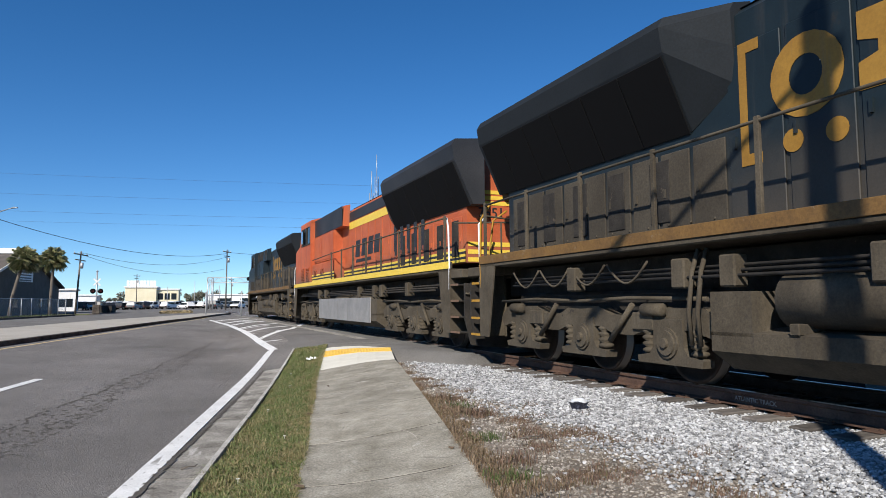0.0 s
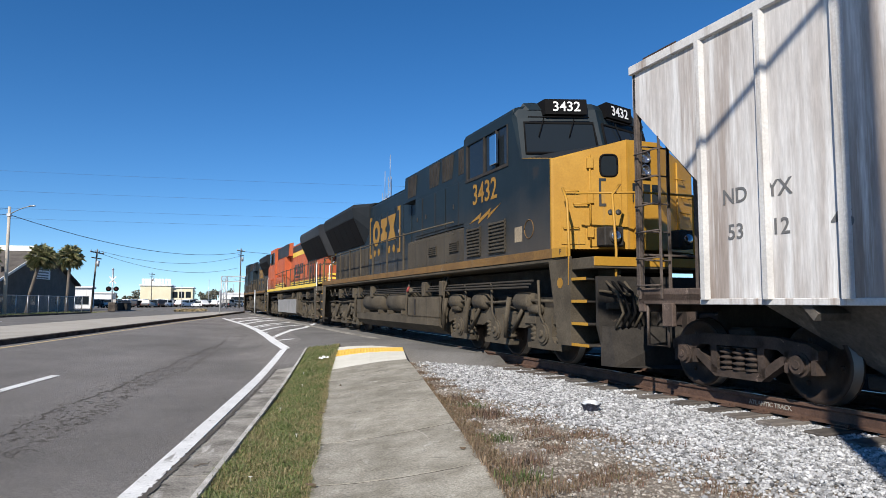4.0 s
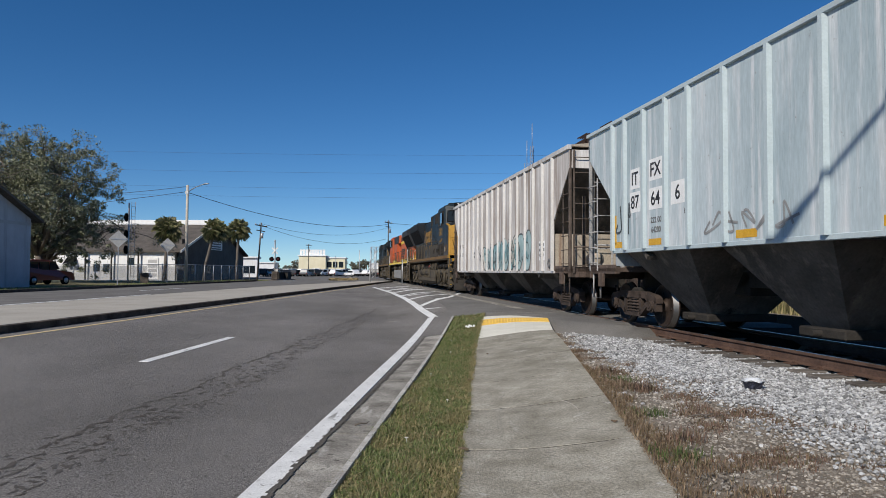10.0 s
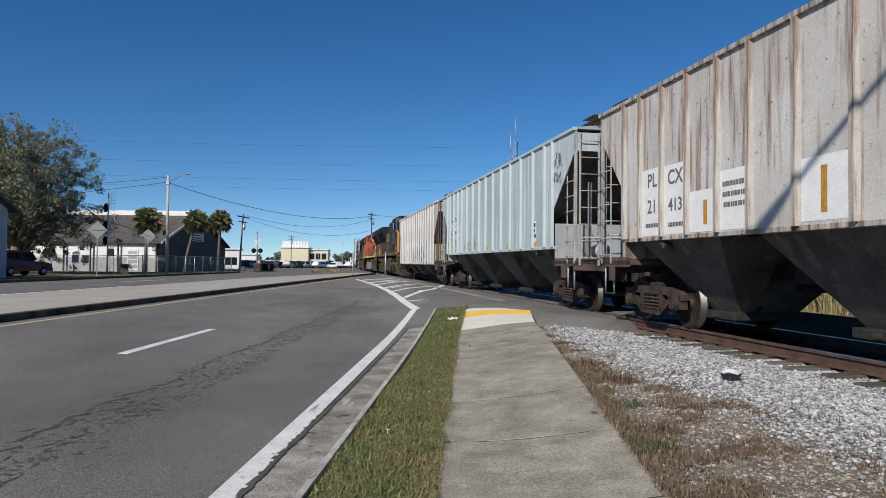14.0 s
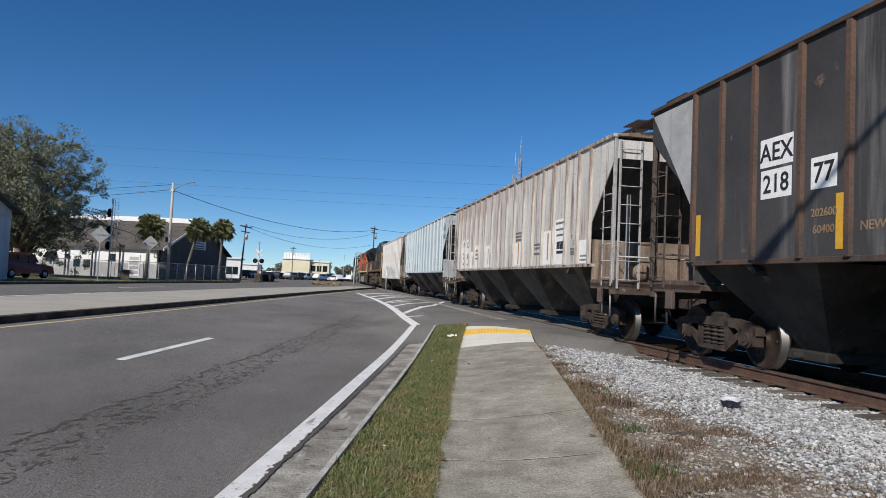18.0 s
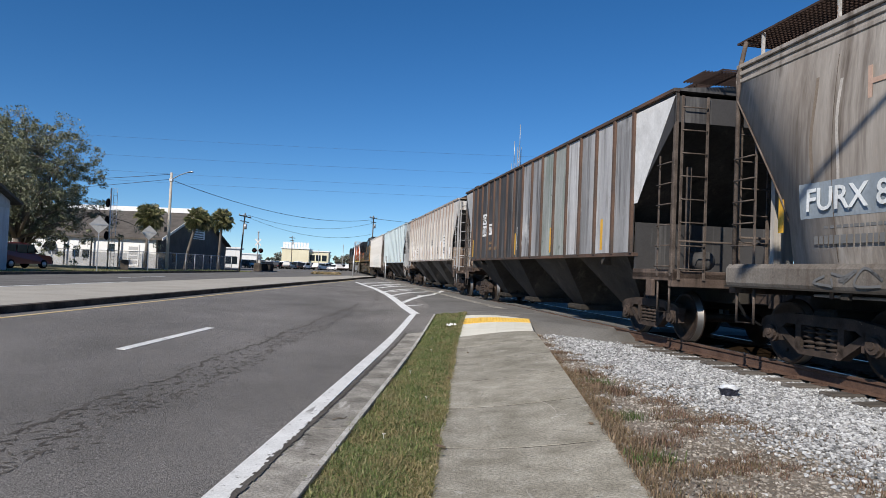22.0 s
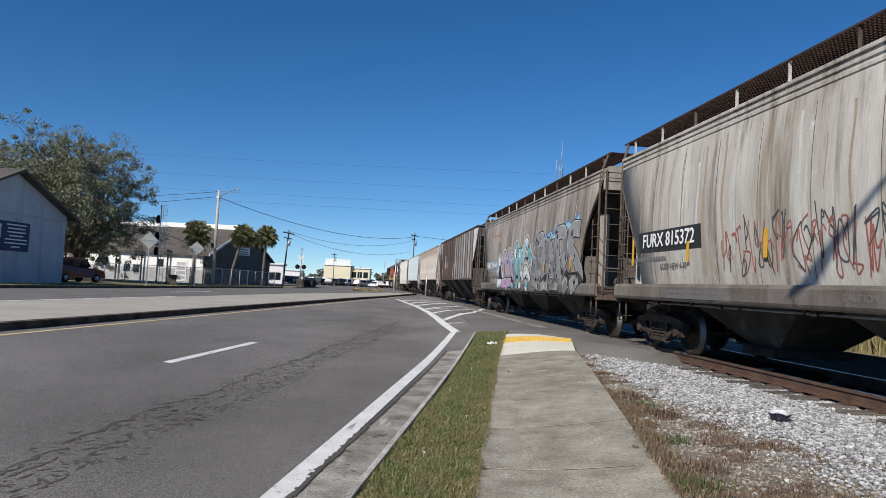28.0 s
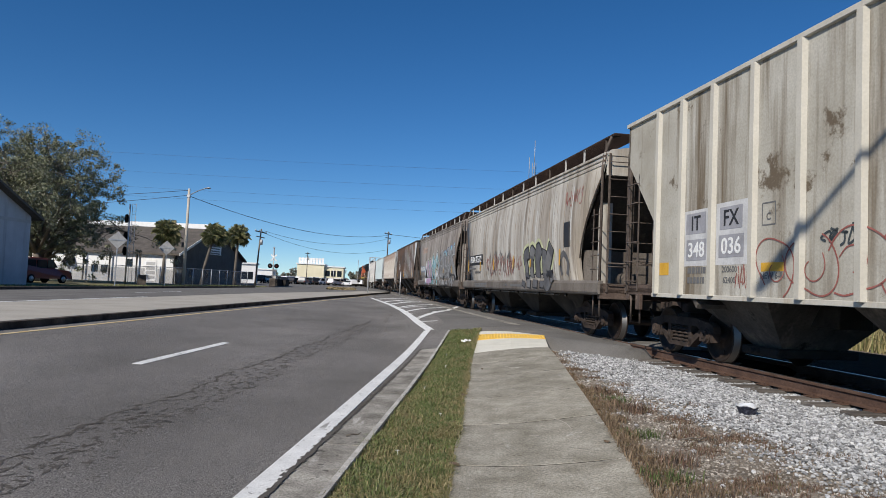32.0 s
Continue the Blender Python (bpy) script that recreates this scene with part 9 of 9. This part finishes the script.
tagged(strip("shoulder_fill", lambda y: gut_l(y) - 0.02, lambda y: curb_r(y) - 0.058, 14.9, 19.7, 0.002, ASPHALT, dy=0.5, cols=1, thick=0.1), "asphalt filling the end of the gutter", "road", kind="structure")
# one dark strip draws the crumbling joint together with its ragged shadow
sh = Shape()
rnd = random.Random(14)
for y in np.arange(-3, 14.9, 0.05):      # ragged joint between the line and the gutter
    w0, w1 = rnd.uniform(0.0, 0.035), rnd.uniform(0.006, 0.03)
    x = gut_l(y)
    sh.add([(x - w0 - 0.015, y, grade(x, y) + 0.0135), (x + w1, y, grade(x, y) + 0.0135), (x + w1, y + 0.05, grade(x, y + 0.05) + 0.0135), (x - w0 - 0.015, y + 0.05, grade(x, y + 0.05) + 0.0135)], [(0, 1, 2, 3)])
link("ragged_joint", sh, CRACK, gutter, "dark crumbling joint and its ragged shadow beside the painted line", fix=False)

# ---- ballast ----
def blob(rng, r, flat=0.65):
    """A broken stone: a squashed, jittered octahedron-like lump of 20 triangles."""
    t = (1 + 5 ** 0.5) / 2
    base = [(-1, t, 0), (1, t, 0), (-1, -t, 0), (1, -t, 0), (0, -1, t), (0, 1, t), (0, -1, -t), (0, 1, -t), (t, 0, -1), (t, 0, 1), (-t, 0, -1), (-t, 0, 1)]
    return np.array([[c * r / 1.9 * rng.uniform(0.62, 1.3) for c in p] for p in base]) * (1, rng.uniform(0.7, 1.0), flat)


ICO = [(0, 11, 5), (0, 5, 1), (0, 1, 7), (0, 7, 10), (0, 10, 11), (1, 5, 9), (5, 11, 4), (11, 10, 2), (10, 7, 6), (7, 1, 8), (3, 9, 4), (3, 4, 2), (3, 2, 6), (3, 6, 8), (3, 8, 9), (4, 9, 5), (2, 4, 11), (6, 2, 10), (8, 6, 7), (9, 8, 1)]
rnd = random.Random(21)
stone_shapes = [blob(rnd, 1.0, rnd.uniform(0.5, 0.85)) for _ in range(40)]


def ballast_amount(x, y):
    """Share of clean stone: none by the sidewalk, all of it by the rails, patchy between."""
    far = max(0.0, 12.2 - y)
    e = x - sw_r(y) - (0.18 + 0.105 * far)
    e += (0.22 + 0.03 * far) * noise.noise((x * 1.1, y * 1.1, 3)) + 0.18 * noise.noise((x * 3.3, y * 3.3, 9))
    return step(e / (0.65 + 0.22 * far))


def varied_stone(name, a, b):
    m = surf(name, a, b, 9, 0.85, 0, 0.3, 60, grain=0.25)
    nt = m.node_tree
    geo = nt.nodes.new("ShaderNodeNewGeometry")
    hue = nt.nodes.new("ShaderNodeHueSaturation")
    mr = nt.nodes.new("ShaderNodeMapRange")
    mr.inputs["To Min"].default_value, mr.inputs["To Max"].default_value = 0.38, 1.5
    nt.links.new(geo.outputs["Random Per Island"], mr.inputs["Value"])
    nt.links.new(mr.outputs["Result"], hue.inputs["Value"])
    prin = nt.nodes["Principled BSDF"]
    nt.links.new(prin.inputs["Base Color"].links[0].from_socket, hue.inputs["Color"])
    nt.links.new(hue.outputs[0], prin.inputs["Base Color"])
    return m


STONES = varied_stone("ballast", (0.275, 0.28, 0.285), (0.455, 0.46, 0.465))
# gravel colour lowered to carry the shade in the gaps between stones
BED = surf("fine gravel bed with gap shade", (0.17, 0.163, 0.152), (0.30, 0.29, 0.275), 5, 0.9, 0, 0.8, 55, spots=((0.07, 0.066, 0.062), 0.5, 26), grain=0.6)
sh = Shape()
cells = {}
for i in range(0, 84):
    for j in range(0, 30):
        p = on_track(-3 + i * 0.25, -4.9 + j * 0.22)
        cells[i, j] = len(sh.v)
        sh.v.append((p.x, p.y, ground_z(p.x, p.y) + 0.008))
for i in range(83):
    for j in range(29):
        c = on_track(-3 + (i + 0.5) * 0.25, -4.9 + (j + 0.5) * 0.22)
        if ballast_amount(c.x, c.y) > 0.8 and c.y < pave_edge(c.x) and c.x > sw_r(c.y) + 0.15:
            sh.f.append((cells[i, j], cells[i, j + 1], cells[i + 1, j + 1], cells[i + 1, j]))
sh.s = [True] * len(sh.f)
tagged(link("ballast_bed", sh, BED, fix=False), "grey gravel bed under the ballast, darkened for shade between stones", "gravel", kind="structure")

DIRT_STONES = varied_stone("dirty gravel", (0.19, 0.168, 0.142), (0.36, 0.333, 0.295))
rng = np.random.default_rng(5)
lots = {True: [], False: []}
while len(lots[True]) + len(lots[False]) < 84000:
    s, a = rng.uniform(1.5, 17.5), rng.uniform(-5.0, -0.72)
    near = len(lots[True]) + len(lots[False]) > 44000
    if near and s > 10.5:
        continue
    p = on_track(s, a)
    x, y = p.x, p.y
    if y > pave_edge(x) - 0.05 or x < sw_r(y) + 0.04:
        continue
    full = ballast_amount(x, y)
    clean = full > 0.04 + 0.8 * rng.random() or (full > 0.02 and rng.random() < 0.06)
    if not clean and rng.random() > 0.5 - 0.2 * (x < sw_r(y) + 0.5):
        continue
    r = rng.uniform(0.011, 0.023) if rng.random() < 0.75 else rng.uniform(0.007, 0.013)
    if not clean:
        r *= 0.75
    elif rng.random() < 0.05:
        r *= 1.35
    z = ground_z(x, y) + (r * rng.uniform(0.0, 0.9) + 0.016 * full if clean else r * rng.uniform(-0.15, 0.35))
    ang = rng.uniform(0, 6.28)
    c, sn = math.cos(ang), math.sin(ang)
    tip = rng.uniform(-0.5, 0.5)
    v = stone_shapes[rng.integers(40)] * r
    v = np.stack([v[:, 0], v[:, 1] * math.cos(tip) - v[:, 2] * math.sin(tip), v[:, 1] * math.sin(tip) + v[:, 2] * math.cos(tip)], 1)
    lots[clean].append(np.stack([v[:, 0] * c - v[:, 1] * sn + x, v[:, 0] * sn + v[:, 1] * c + y, v[:, 2] + z], 1))
for clean, material, label in ((True, STONES, "pale grey crushed stone ballast beside the rails"), (False, DIRT_STONES, "brown-grey gravel trodden into the dirt")):
    V = np.concatenate(lots[clean])
    F = (np.array(ICO)[None] + (np.arange(len(lots[clean])) * 12)[:, None, None]).reshape(-1, 3)
    me = bpy.data.meshes.new("ballast" if clean else "dirt_gravel")
    me.from_pydata(V.tolist(), [], F.tolist())
    me.materials.append(material)
    tagged(new("ballast" if clean else "dirt_gravel", me), label, "gravel", kind="stuff")
# near-black brown sheet: the shade under and behind the train is in its colour
SHADE_BED = surf("train-shaded track bed", (0.013, 0.008, 0.0042), (0.024, 0.0145, 0.0075), 3, 0.95, 0, 0.8, 50, spots=((0.07, 0.06, 0.05), 0.25, 24), grain=0.5)
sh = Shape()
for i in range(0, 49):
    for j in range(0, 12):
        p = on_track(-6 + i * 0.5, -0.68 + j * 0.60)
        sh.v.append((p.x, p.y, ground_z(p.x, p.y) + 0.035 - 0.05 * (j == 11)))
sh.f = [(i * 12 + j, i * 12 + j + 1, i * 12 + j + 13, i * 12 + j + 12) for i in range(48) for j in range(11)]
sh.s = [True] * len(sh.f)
tagged(link("cinder_bed", sh, SHADE_BED), "near-black sheet for the train's shade between and beyond the rails", "gravel", kind="structure")
# larger loose stones that lie on top
loose = empty("loose_stones", "larger pale stones lying on the ballast and dirt", "gravel")
loose["kind"] = "structure"
stone_me = []
for k in range(8):
    sh = Shape().add((stone_shapes[k] * 0.05).tolist(), ICO)
    ob = link("stone", sh, STONE, loose)
    stone_me.append(ob.data)
    p = on_track(4 + k, -2.6)
    ob.matrix_basis = pose(p.x, p.y, ground_z(p.x, p.y) + 0.02)
for k in range(110):
    s, a = rnd.uniform(2.5, 13), rnd.uniform(-4.6, -1.9)
    p = on_track(s, a)
    if p.x < sw_r(p.y) + 0.1:
        continue
    ob = share("stone", stone_me[k % 8], loose, pose(p.x, p.y, ground_z(p.x, p.y) + 0.012, rnd.uniform(0, 30), 0, rnd.uniform(0, 360)) @ Matrix.Scale(rnd.uniform(0.3, 0.6), 4))

# ---- grass and weeds ----
def leafmat(name, cols, rough=0.7):
    """Blades and leaves: the colour differs from island to island."""
    m = bpy.data.materials.new(name)
    m.use_nodes = True
    nt = m.node_tree
    b = nt.nodes["Principled BSDF"]
    r = nt.nodes.new("ShaderNodeValToRGB")
    g = nt.nodes.new("ShaderNodeNewGeometry")
    el = r.color_ramp.elements
    el[0].color, el[1].color = (*cols[0], 1), (*cols[-1], 1)
    for i, c in enumerate(cols[1:-1]):
        e = el.new((i + 1) / (len(cols) - 1))
        e.color = (*c, 1)
    nt.links.new(g.outputs["Random Per Island"], r.inputs[0])
    nt.links.new(r.outputs[0], b.inputs["Base Color"])
    b.inputs["Roughness"].default_value = rough
    b.inputs["Specular IOR Level"].default_value = 0.25
    return m


def blades(name, places, material, h, w, lean, label, category, seed=1):
    """places: (x, y, z, scale); each blade is a bent sliver of three triangles."""
    rg = np.random.default_rng(seed)
    P = np.array(places)
    n = len(P)
    ang, tilt = rg.uniform(0, 6.283, n), rg.uniform(0.1, 1, n) * lean
    hh = h * P[:, 3] * rg.uniform(0.5, 1.25, n)
    ww = w * rg.uniform(0.6, 1.3, n)
    dx, dy = np.cos(ang), np.sin(ang)
    bx, by = np.cos(ang + rg.uniform(0.8, 2.2, n)), np.sin(ang + rg.uniform(0.8, 2.2, n))
    base = P[:, :3]
    mid = base + np.stack([bx * hh * tilt * 0.35, by * hh * tilt * 0.35, hh * 0.6], 1)
    tip = base + np.stack([bx * hh * tilt, by * hh * tilt, hh * (1 - 0.35 * tilt)], 1)
    off = np.stack([dx * ww, dy * ww, 0 * ww], 1)
    V = np.stack([base - off, base + off, mid - off * 0.7, mid + off * 0.7, tip], 1).reshape(-1, 3)
    i = np.arange(n) * 5
    F = np.concatenate([np.stack([i, i + 1, i + 3], 1), np.stack([i, i + 3, i + 2], 1), np.stack([i + 2, i + 3, i + 4], 1)])
    me = bpy.data.meshes.new(name)
    me.from_pydata(V.tolist(), [], F.tolist())
    me.materials.append(material)
    return tagged(new(name, me), label, category, kind="stuff")


GRASS = leafmat("turf blades", [(0.045, 0.066, 0.018), (0.10, 0.135, 0.038), (0.16, 0.195, 0.065), (0.22, 0.235, 0.11), (0.08, 0.115, 0.03), (0.33, 0.30, 0.17)])
DRYTURF = leafmat("dry turf blades", [(0.10, 0.11, 0.035), (0.18, 0.16, 0.07), (0.27, 0.22, 0.11), (0.34, 0.28, 0.16), (0.08, 0.11, 0.03)])
STRAW = leafmat("dry grass", [(0.24, 0.20, 0.10), (0.32, 0.27, 0.14), (0.18, 0.165, 0.07), (0.11, 0.125, 0.045), (0.36, 0.31, 0.19)])
WEED = leafmat("dead weed", [(0.10, 0.062, 0.045), (0.17, 0.105, 0.078), (0.24, 0.17, 0.12), (0.08, 0.055, 0.045), (0.14, 0.125, 0.06)])
THATCH = leafmat("dead tan thatch", [(0.12, 0.085, 0.055), (0.19, 0.135, 0.085), (0.27, 0.205, 0.135), (0.14, 0.088, 0.056), (0.12, 0.11, 0.055)])
GREENWEED = leafmat("green weed", [(0.035, 0.06, 0.015), (0.06, 0.095, 0.025), (0.11, 0.13, 0.05)])
turf = strip("turf", curb_r, lambda y: sw_l(y) + 0.01 if y < 13.4 else rl(y), -5, 18.6, -0.012, TURF, dy=0.5, cols=2, thick=0.1)
tagged(turf, "narrow strip of mown turf between curb and sidewalk", "grass", kind="structure")
pl, dead = [], []
for k in range(100000):
    y = 2.6 + 16 * rng.random() ** 1.5
    l, r = curb_r(y) - 0.03, (sw_l(y) if y < 13.4 else rl(y)) + 0.03
    x = l + (r - l) * rng.random()
    thin = noise.noise((x * 2.5, y * 1.2, 7))
    dry = rng.random() < 0.30 + 0.55 * noise.noise((x * 1.1 + 5, y * 0.7, 2)) + 0.7 * noise.noise((x * 4, y * 3, 5)) + (0.4 if x > r - 0.08 else 0) + 0.35 * math.exp(-((y - 8.6) / 1.1) ** 2) + 0.3 * math.exp(-((y - 4.6) / 0.7) ** 2)
    if rng.random() < 0.55 + thin * 0.6 or y < 13:
        (dead if dry else pl).append((x, y, grade(x, y) - 0.012, 0.9 + 0.7 * thin + (0.6 if rng.random() < 0.05 else 0)))
blades("grass_strip", pl, GRASS, 0.056, 0.0046, 1.7, "short mown grass, green with straw-coloured patches", "grass", 2)
blades("dry_grass_patches", dead, DRYTURF, 0.055, 0.004, 1.7, "straw-coloured dry patches in mown grass", "grass", 12)
pl, tan = [], []
while len(pl) + len(tan) < 30000:
    s, a = rng.uniform(2, 16), rng.uniform(-5.6, -2.4)
    p = on_track(s, a)
    if p.x < sw_r(p.y) - 0.03 or p.y > pave_edge(p.x) - 0.1:
        continue
    edge = p.x - sw_r(p.y)
    wide = 0.16 + 0.045 * max(0.0, 11 - p.y)
    patchy = noise.noise((p.x * 1.9, p.y * 1.9, 1)) + 0.5 * noise.noise((p.x * 6, p.y * 6, 4))
    if math.exp(-edge / wide) * 1.15 + 0.45 * patchy + rng.random() * 0.4 > 0.82:
        tan.append((p.x, p.y, ground_z(p.x, p.y), rng.uniform(0.5, 1.25)))
    elif patchy + rng.random() * 0.5 > 0.52 + 0.5 * ballast_amount(p.x, p.y):
        pl.append((p.x, p.y, ground_z(p.x, p.y), rng.uniform(0.4, 1.2)))
blades("dry_weeds", pl, WEED, 0.055, 0.0035, 1.3, "low dead brown weeds in the dirt", "weeds", 3)
blades("dead_grass_edge", tan, THATCH, 0.065, 0.0032, 1.6, "matted tan dead grass along the sidewalk edge", "grass", 4)
for (x, y, n_, h_, mat_) in ((2.02, 7.9, 260, 0.16, WEED), (1.75, 6.6, 150, 0.10, GREENWEED), (1.95, 8.6, 120, 0.10, GREENWEED), (1.58, 5.1, 130, 0.10, GREENWEED), (1.9, 9.4, 160, 0.12, WEED), (1.78, 5.6, 220, 0.12, WEED), (2.3, 6.9, 150, 0.09, WEED)):
    pl = [(x + rng.normal(0, 0.10), y + rng.normal(0, 0.10), ground_z(x, y) - 0.005, rng.uniform(0.5, 1.2)) for _ in range(n_)]
    blades("weed_clump", pl, mat_, h_, 0.004, 1.3, "brown dead weed clump in gravel" if mat_ is WEED else "small green weed clump by the sidewalk", "weeds", int(x * 50))
pl = []
for k in range(46000):
    s, a = -6 + 80 * rng.random() ** 1.5, 6.0 + 11 * rng.random() ** 1.6
    p = on_track(s, a)
    if p.x < 0 and p.y > 36 and a < 5.5:
        continue
    pl.append((p.x, p.y, ground_z(p.x, p.y) - 0.03, rng.uniform(0.6, 1.3)))
blades("tall_dry_grass", pl, STRAW, 0.95, 0.016, 0.7, "tall straw-coloured grass behind the track", "grass", 6)
pl = [(-23.6 - 5 * rng.random() ** 2, rng.uniform(20, 80), 0.33, rng.uniform(0.5, 1.2)) for _ in range(9000)]
blades("verge_grass", pl, GRASS, 0.12, 0.02, 0.9, "rough green verge grass along the far curb", "grass", 8)

# ---- litter ----
CANX, CANY = 3.32, 7.95
tray = empty("crumpled_tray", "crumpled shiny foil tray with dark sides on ballast", "litter", m=pose(CANX, CANY, ground_z(CANX, CANY) + 0.035, 0, 0, 8))
rnd = random.Random(7)
rings = []
for z, r in ((0.0, 0.085), (0.05, 0.105), (0.085, 0.125), (0.10, 0.132), (0.095, 0.118)):
    rings.append([(r * (1.0 + rnd.uniform(-0.12, 0.12)) * math.cos(a), 0.75 * r * (1 + rnd.uniform(-0.14, 0.14)) * math.sin(a), z + rnd.uniform(-0.012, 0.012) * (z > 0)) for a in np.arange(0, 6.28, 0.3)])
FOIL = plain("crumpled foil", (0.78, 0.80, 0.83), 0.38, 0.3)
part("tray_side", Shape().loft(rings[:3]), surf("dark foil print", (0.03, 0.032, 0.05), (0.10, 0.105, 0.14), 14, 0.35, 0.6, 0.2, 60), tray, "dark printed side")
part("tray_rim", Shape().loft(rings[2:], caps=False), FOIL, tray, "bright crumpled foil rim")
part("tray_lid", Shape().loft([[(p[0] * k, p[1] * k, 0.088 + h) for p in rings[4]] for k, h in ((0.95, 0.0), (0.6, 0.03), (0.3, 0.01))]), FOIL, tray, "bent foil lid")
rnd = random.Random(12)
for x, y in ((0.05, 15.2), (0.11, 15.3), (0.0, 15.35), (0.16, 15.22), (0.07, 15.42)):
    sh = Shape()
    ring = [(0.035 * math.cos(a) * rnd.uniform(0.5, 1.2), 0.025 * math.sin(a) * rnd.uniform(0.5, 1.2), rnd.uniform(0, 0.015)) for a in np.arange(0, 6.2, 0.7)]
    sh.loft([ring, [(a * 0.5, b * 0.6, c + 0.035) for a, b, c in ring]])
    ob = link("paper_scrap", sh, WHITE)
    ob.matrix_basis = pose(x, y, grade(x, y) + 0.03)
    tagged(ob, "crumpled scrap of white paper in the grass", "litter")

# dead leaves, twigs and white petals
LEAF_BROWN = surf("dead leaf", (0.10, 0.07, 0.045), (0.17, 0.12, 0.08), 12, 0.8, 0, 0.1, 60)
rnd = random.Random(33)
for x, y, r in ((-0.02, 5.69, 0.07), (0.05, 9.1, 0.05), (-0.03, 7.4, 0.045), (1.35, 6.2, 0.04), (0.35, 11.2, 0.035)):
    sh = Shape()
    ring = [(r * math.cos(a) * rnd.uniform(0.6, 1.1), r * 0.6 * math.sin(a) * rnd.uniform(0.6, 1.1), rnd.uniform(0.0, 0.02)) for a in np.arange(0, 6.2, 0.6)]
    sh.loft([ring, [(a * 0.9, b * 0.9, c + 0.004) for a, b, c in ring]])
    ob = link("dead_leaf", sh, LEAF_BROWN)
    ob.matrix_basis = pose(x, y, grade(x, y) + 0.004, 0, 0, rnd.uniform(0, 180))
    tagged(ob, "curled brown dead leaf on the concrete", "leaf", "dead leaves")
for x, y, L, turn in ((-1.0, 6.54, 0.16, 30), (2.2, 6.4, 0.28, 15), (1.9, 10.3, 0.2, 70)):
    g = grade(x, y) + 0.012 if x < 1 else ground_z(x, y) + 0.03
    ob = link("twig", Shape().tube([(-L / 2, 0, 0.006), (-L * 0.1, 0.015, 0.016), (L * 0.25, 0.0, 0.01), (L / 2, 0.03, 0.02)], [0.009, 0.008, 0.006, 0.003], 6), BARK)
    ob.matrix_basis = pose(x, y, g, 0, 0, turn)
    tagged(ob, "short dark dry twig lying on the ground", "twig", "dry twigs")
for x, y in ((-0.27, 11.8), (-0.21, 7.71), (-0.52, 5.93), (-0.5, 9.6), (-0.3, 13.4)):
    sh = Shape()
    for k in range(5):
        a = k * 1.257
        sh.add([(0, 0, 0.03), (0.014 * math.cos(a - 0.4), 0.014 * math.sin(a - 0.4), 0.036), (0.022 * math.cos(a), 0.022 * math.sin(a), 0.033), (0.014 * math.cos(a + 0.4), 0.014 * math.sin(a + 0.4), 0.036)], [(0, 1, 2, 3)])
    sh.tube([(0, 0, -0.01), (0, 0, 0.03)], 0.002, 4)
    ob = link("small_flower", sh, WHITE, fix=False)
    ob.matrix_basis = pose(x, y, grade(x, y) + 0.012)
    tagged(ob, "tiny white flower in the mown grass", "flower", "small white flowers")

# pale scrapes across the slabs
rnd = random.Random(5)
for k in range(26):
    y, x = rnd.uniform(4.2, 12.5), rnd.uniform(0.25, 1.2)
    a, L, bend = rnd.choice((-0.9, -0.6, 0.2, 1.2)) + rnd.uniform(-0.2, 0.2), rnd.uniform(0.25, 0.9), rnd.uniform(-0.4, 0.4)
    sh = Shape()
    for i in range(9):
        u = i / 8
        px_, py_ = x + math.cos(a + bend * u) * L * u, y + math.sin(a + bend * u) * L * u
        w = 0.006 * math.sin(math.pi * (u * 0.9 + 0.05)) + 0.001
        for e in (-1, 1):
            qx, qy = px_ - math.sin(a) * w * e, py_ + math.cos(a) * w * e
            sh.v.append((qx, qy, grade(qx, qy) + 0.003))
    sh.f = [(2 * i, 2 * i + 1, 2 * i + 3, 2 * i + 2) for i in range(8)]
    sh.s = [False] * 8
    link("scrape", sh, CONCRETE_GUT if k % 3 else MEDIAN_TOP, sidewalk, "pale scrape")

for m in (SHADE_BED, BED, STONES, DIRT_STONES, JOINT):
    m.node_tree.nodes["Principled BSDF"].inputs["Specular IOR Level"].default_value = 0.05

# ---- what moves: the train rolls away and slows a little ----
ROLL = [(0.0, 0.0), (2.0, 9.11), (4.0, 17.93), (6.0, 26.58), (8.0, 35.06), (10.0, 43.68), (12.0, 52.24), (14.0, 60.66), (16.0, 68.87), (18.0, 76.93), (20.0, 84.83), (22.0, 92.72), (24.0, 100.70), (26.0, 108.60), (28.0, 116.38), (30.0, 124.03), (32.0, 131.68)]


def rolled(t):
    """Distance run at t seconds, on a smooth curve through ROLL."""
    k = min(int(t // 2), len(ROLL) - 2)
    s = [p[1] for p in ROLL]
    u = t / 2 - k
    m0 = (s[k + 1] - s[k - 1]) / 2 if k > 0 else s[1] - s[0]
    m1 = (s[k + 2] - s[k]) / 2 if k + 2 < len(s) else s[-1] - s[-2]
    return (2 * u ** 3 - 3 * u * u + 1) * s[k] + (u ** 3 - 2 * u * u + u) * m0 + (-2 * u ** 3 + 3 * u * u) * s[k + 1] + (u ** 3 - u * u) * m1


def motions():
    for car, s0, turn in CONSIST:
        walk(car, [(t, pose(*on_track(s0 + rolled(t), 0, RAIL_Z), 0, 0, TRACK_YAW + turn)) for t in np.arange(0, 32.01, 1.0)])
    for wheel, y, r in WHEELS:
        root = wheel.parent.parent
        back = 1 if root in (loco1, loco2) else -1
        ts = [k * 4 / 30 for k in range(241)]
        walk(wheel, [(t, pose(0, y, r, back * math.degrees(rolled(min(t, 32.0)) / r))) for t in ts])


motions()
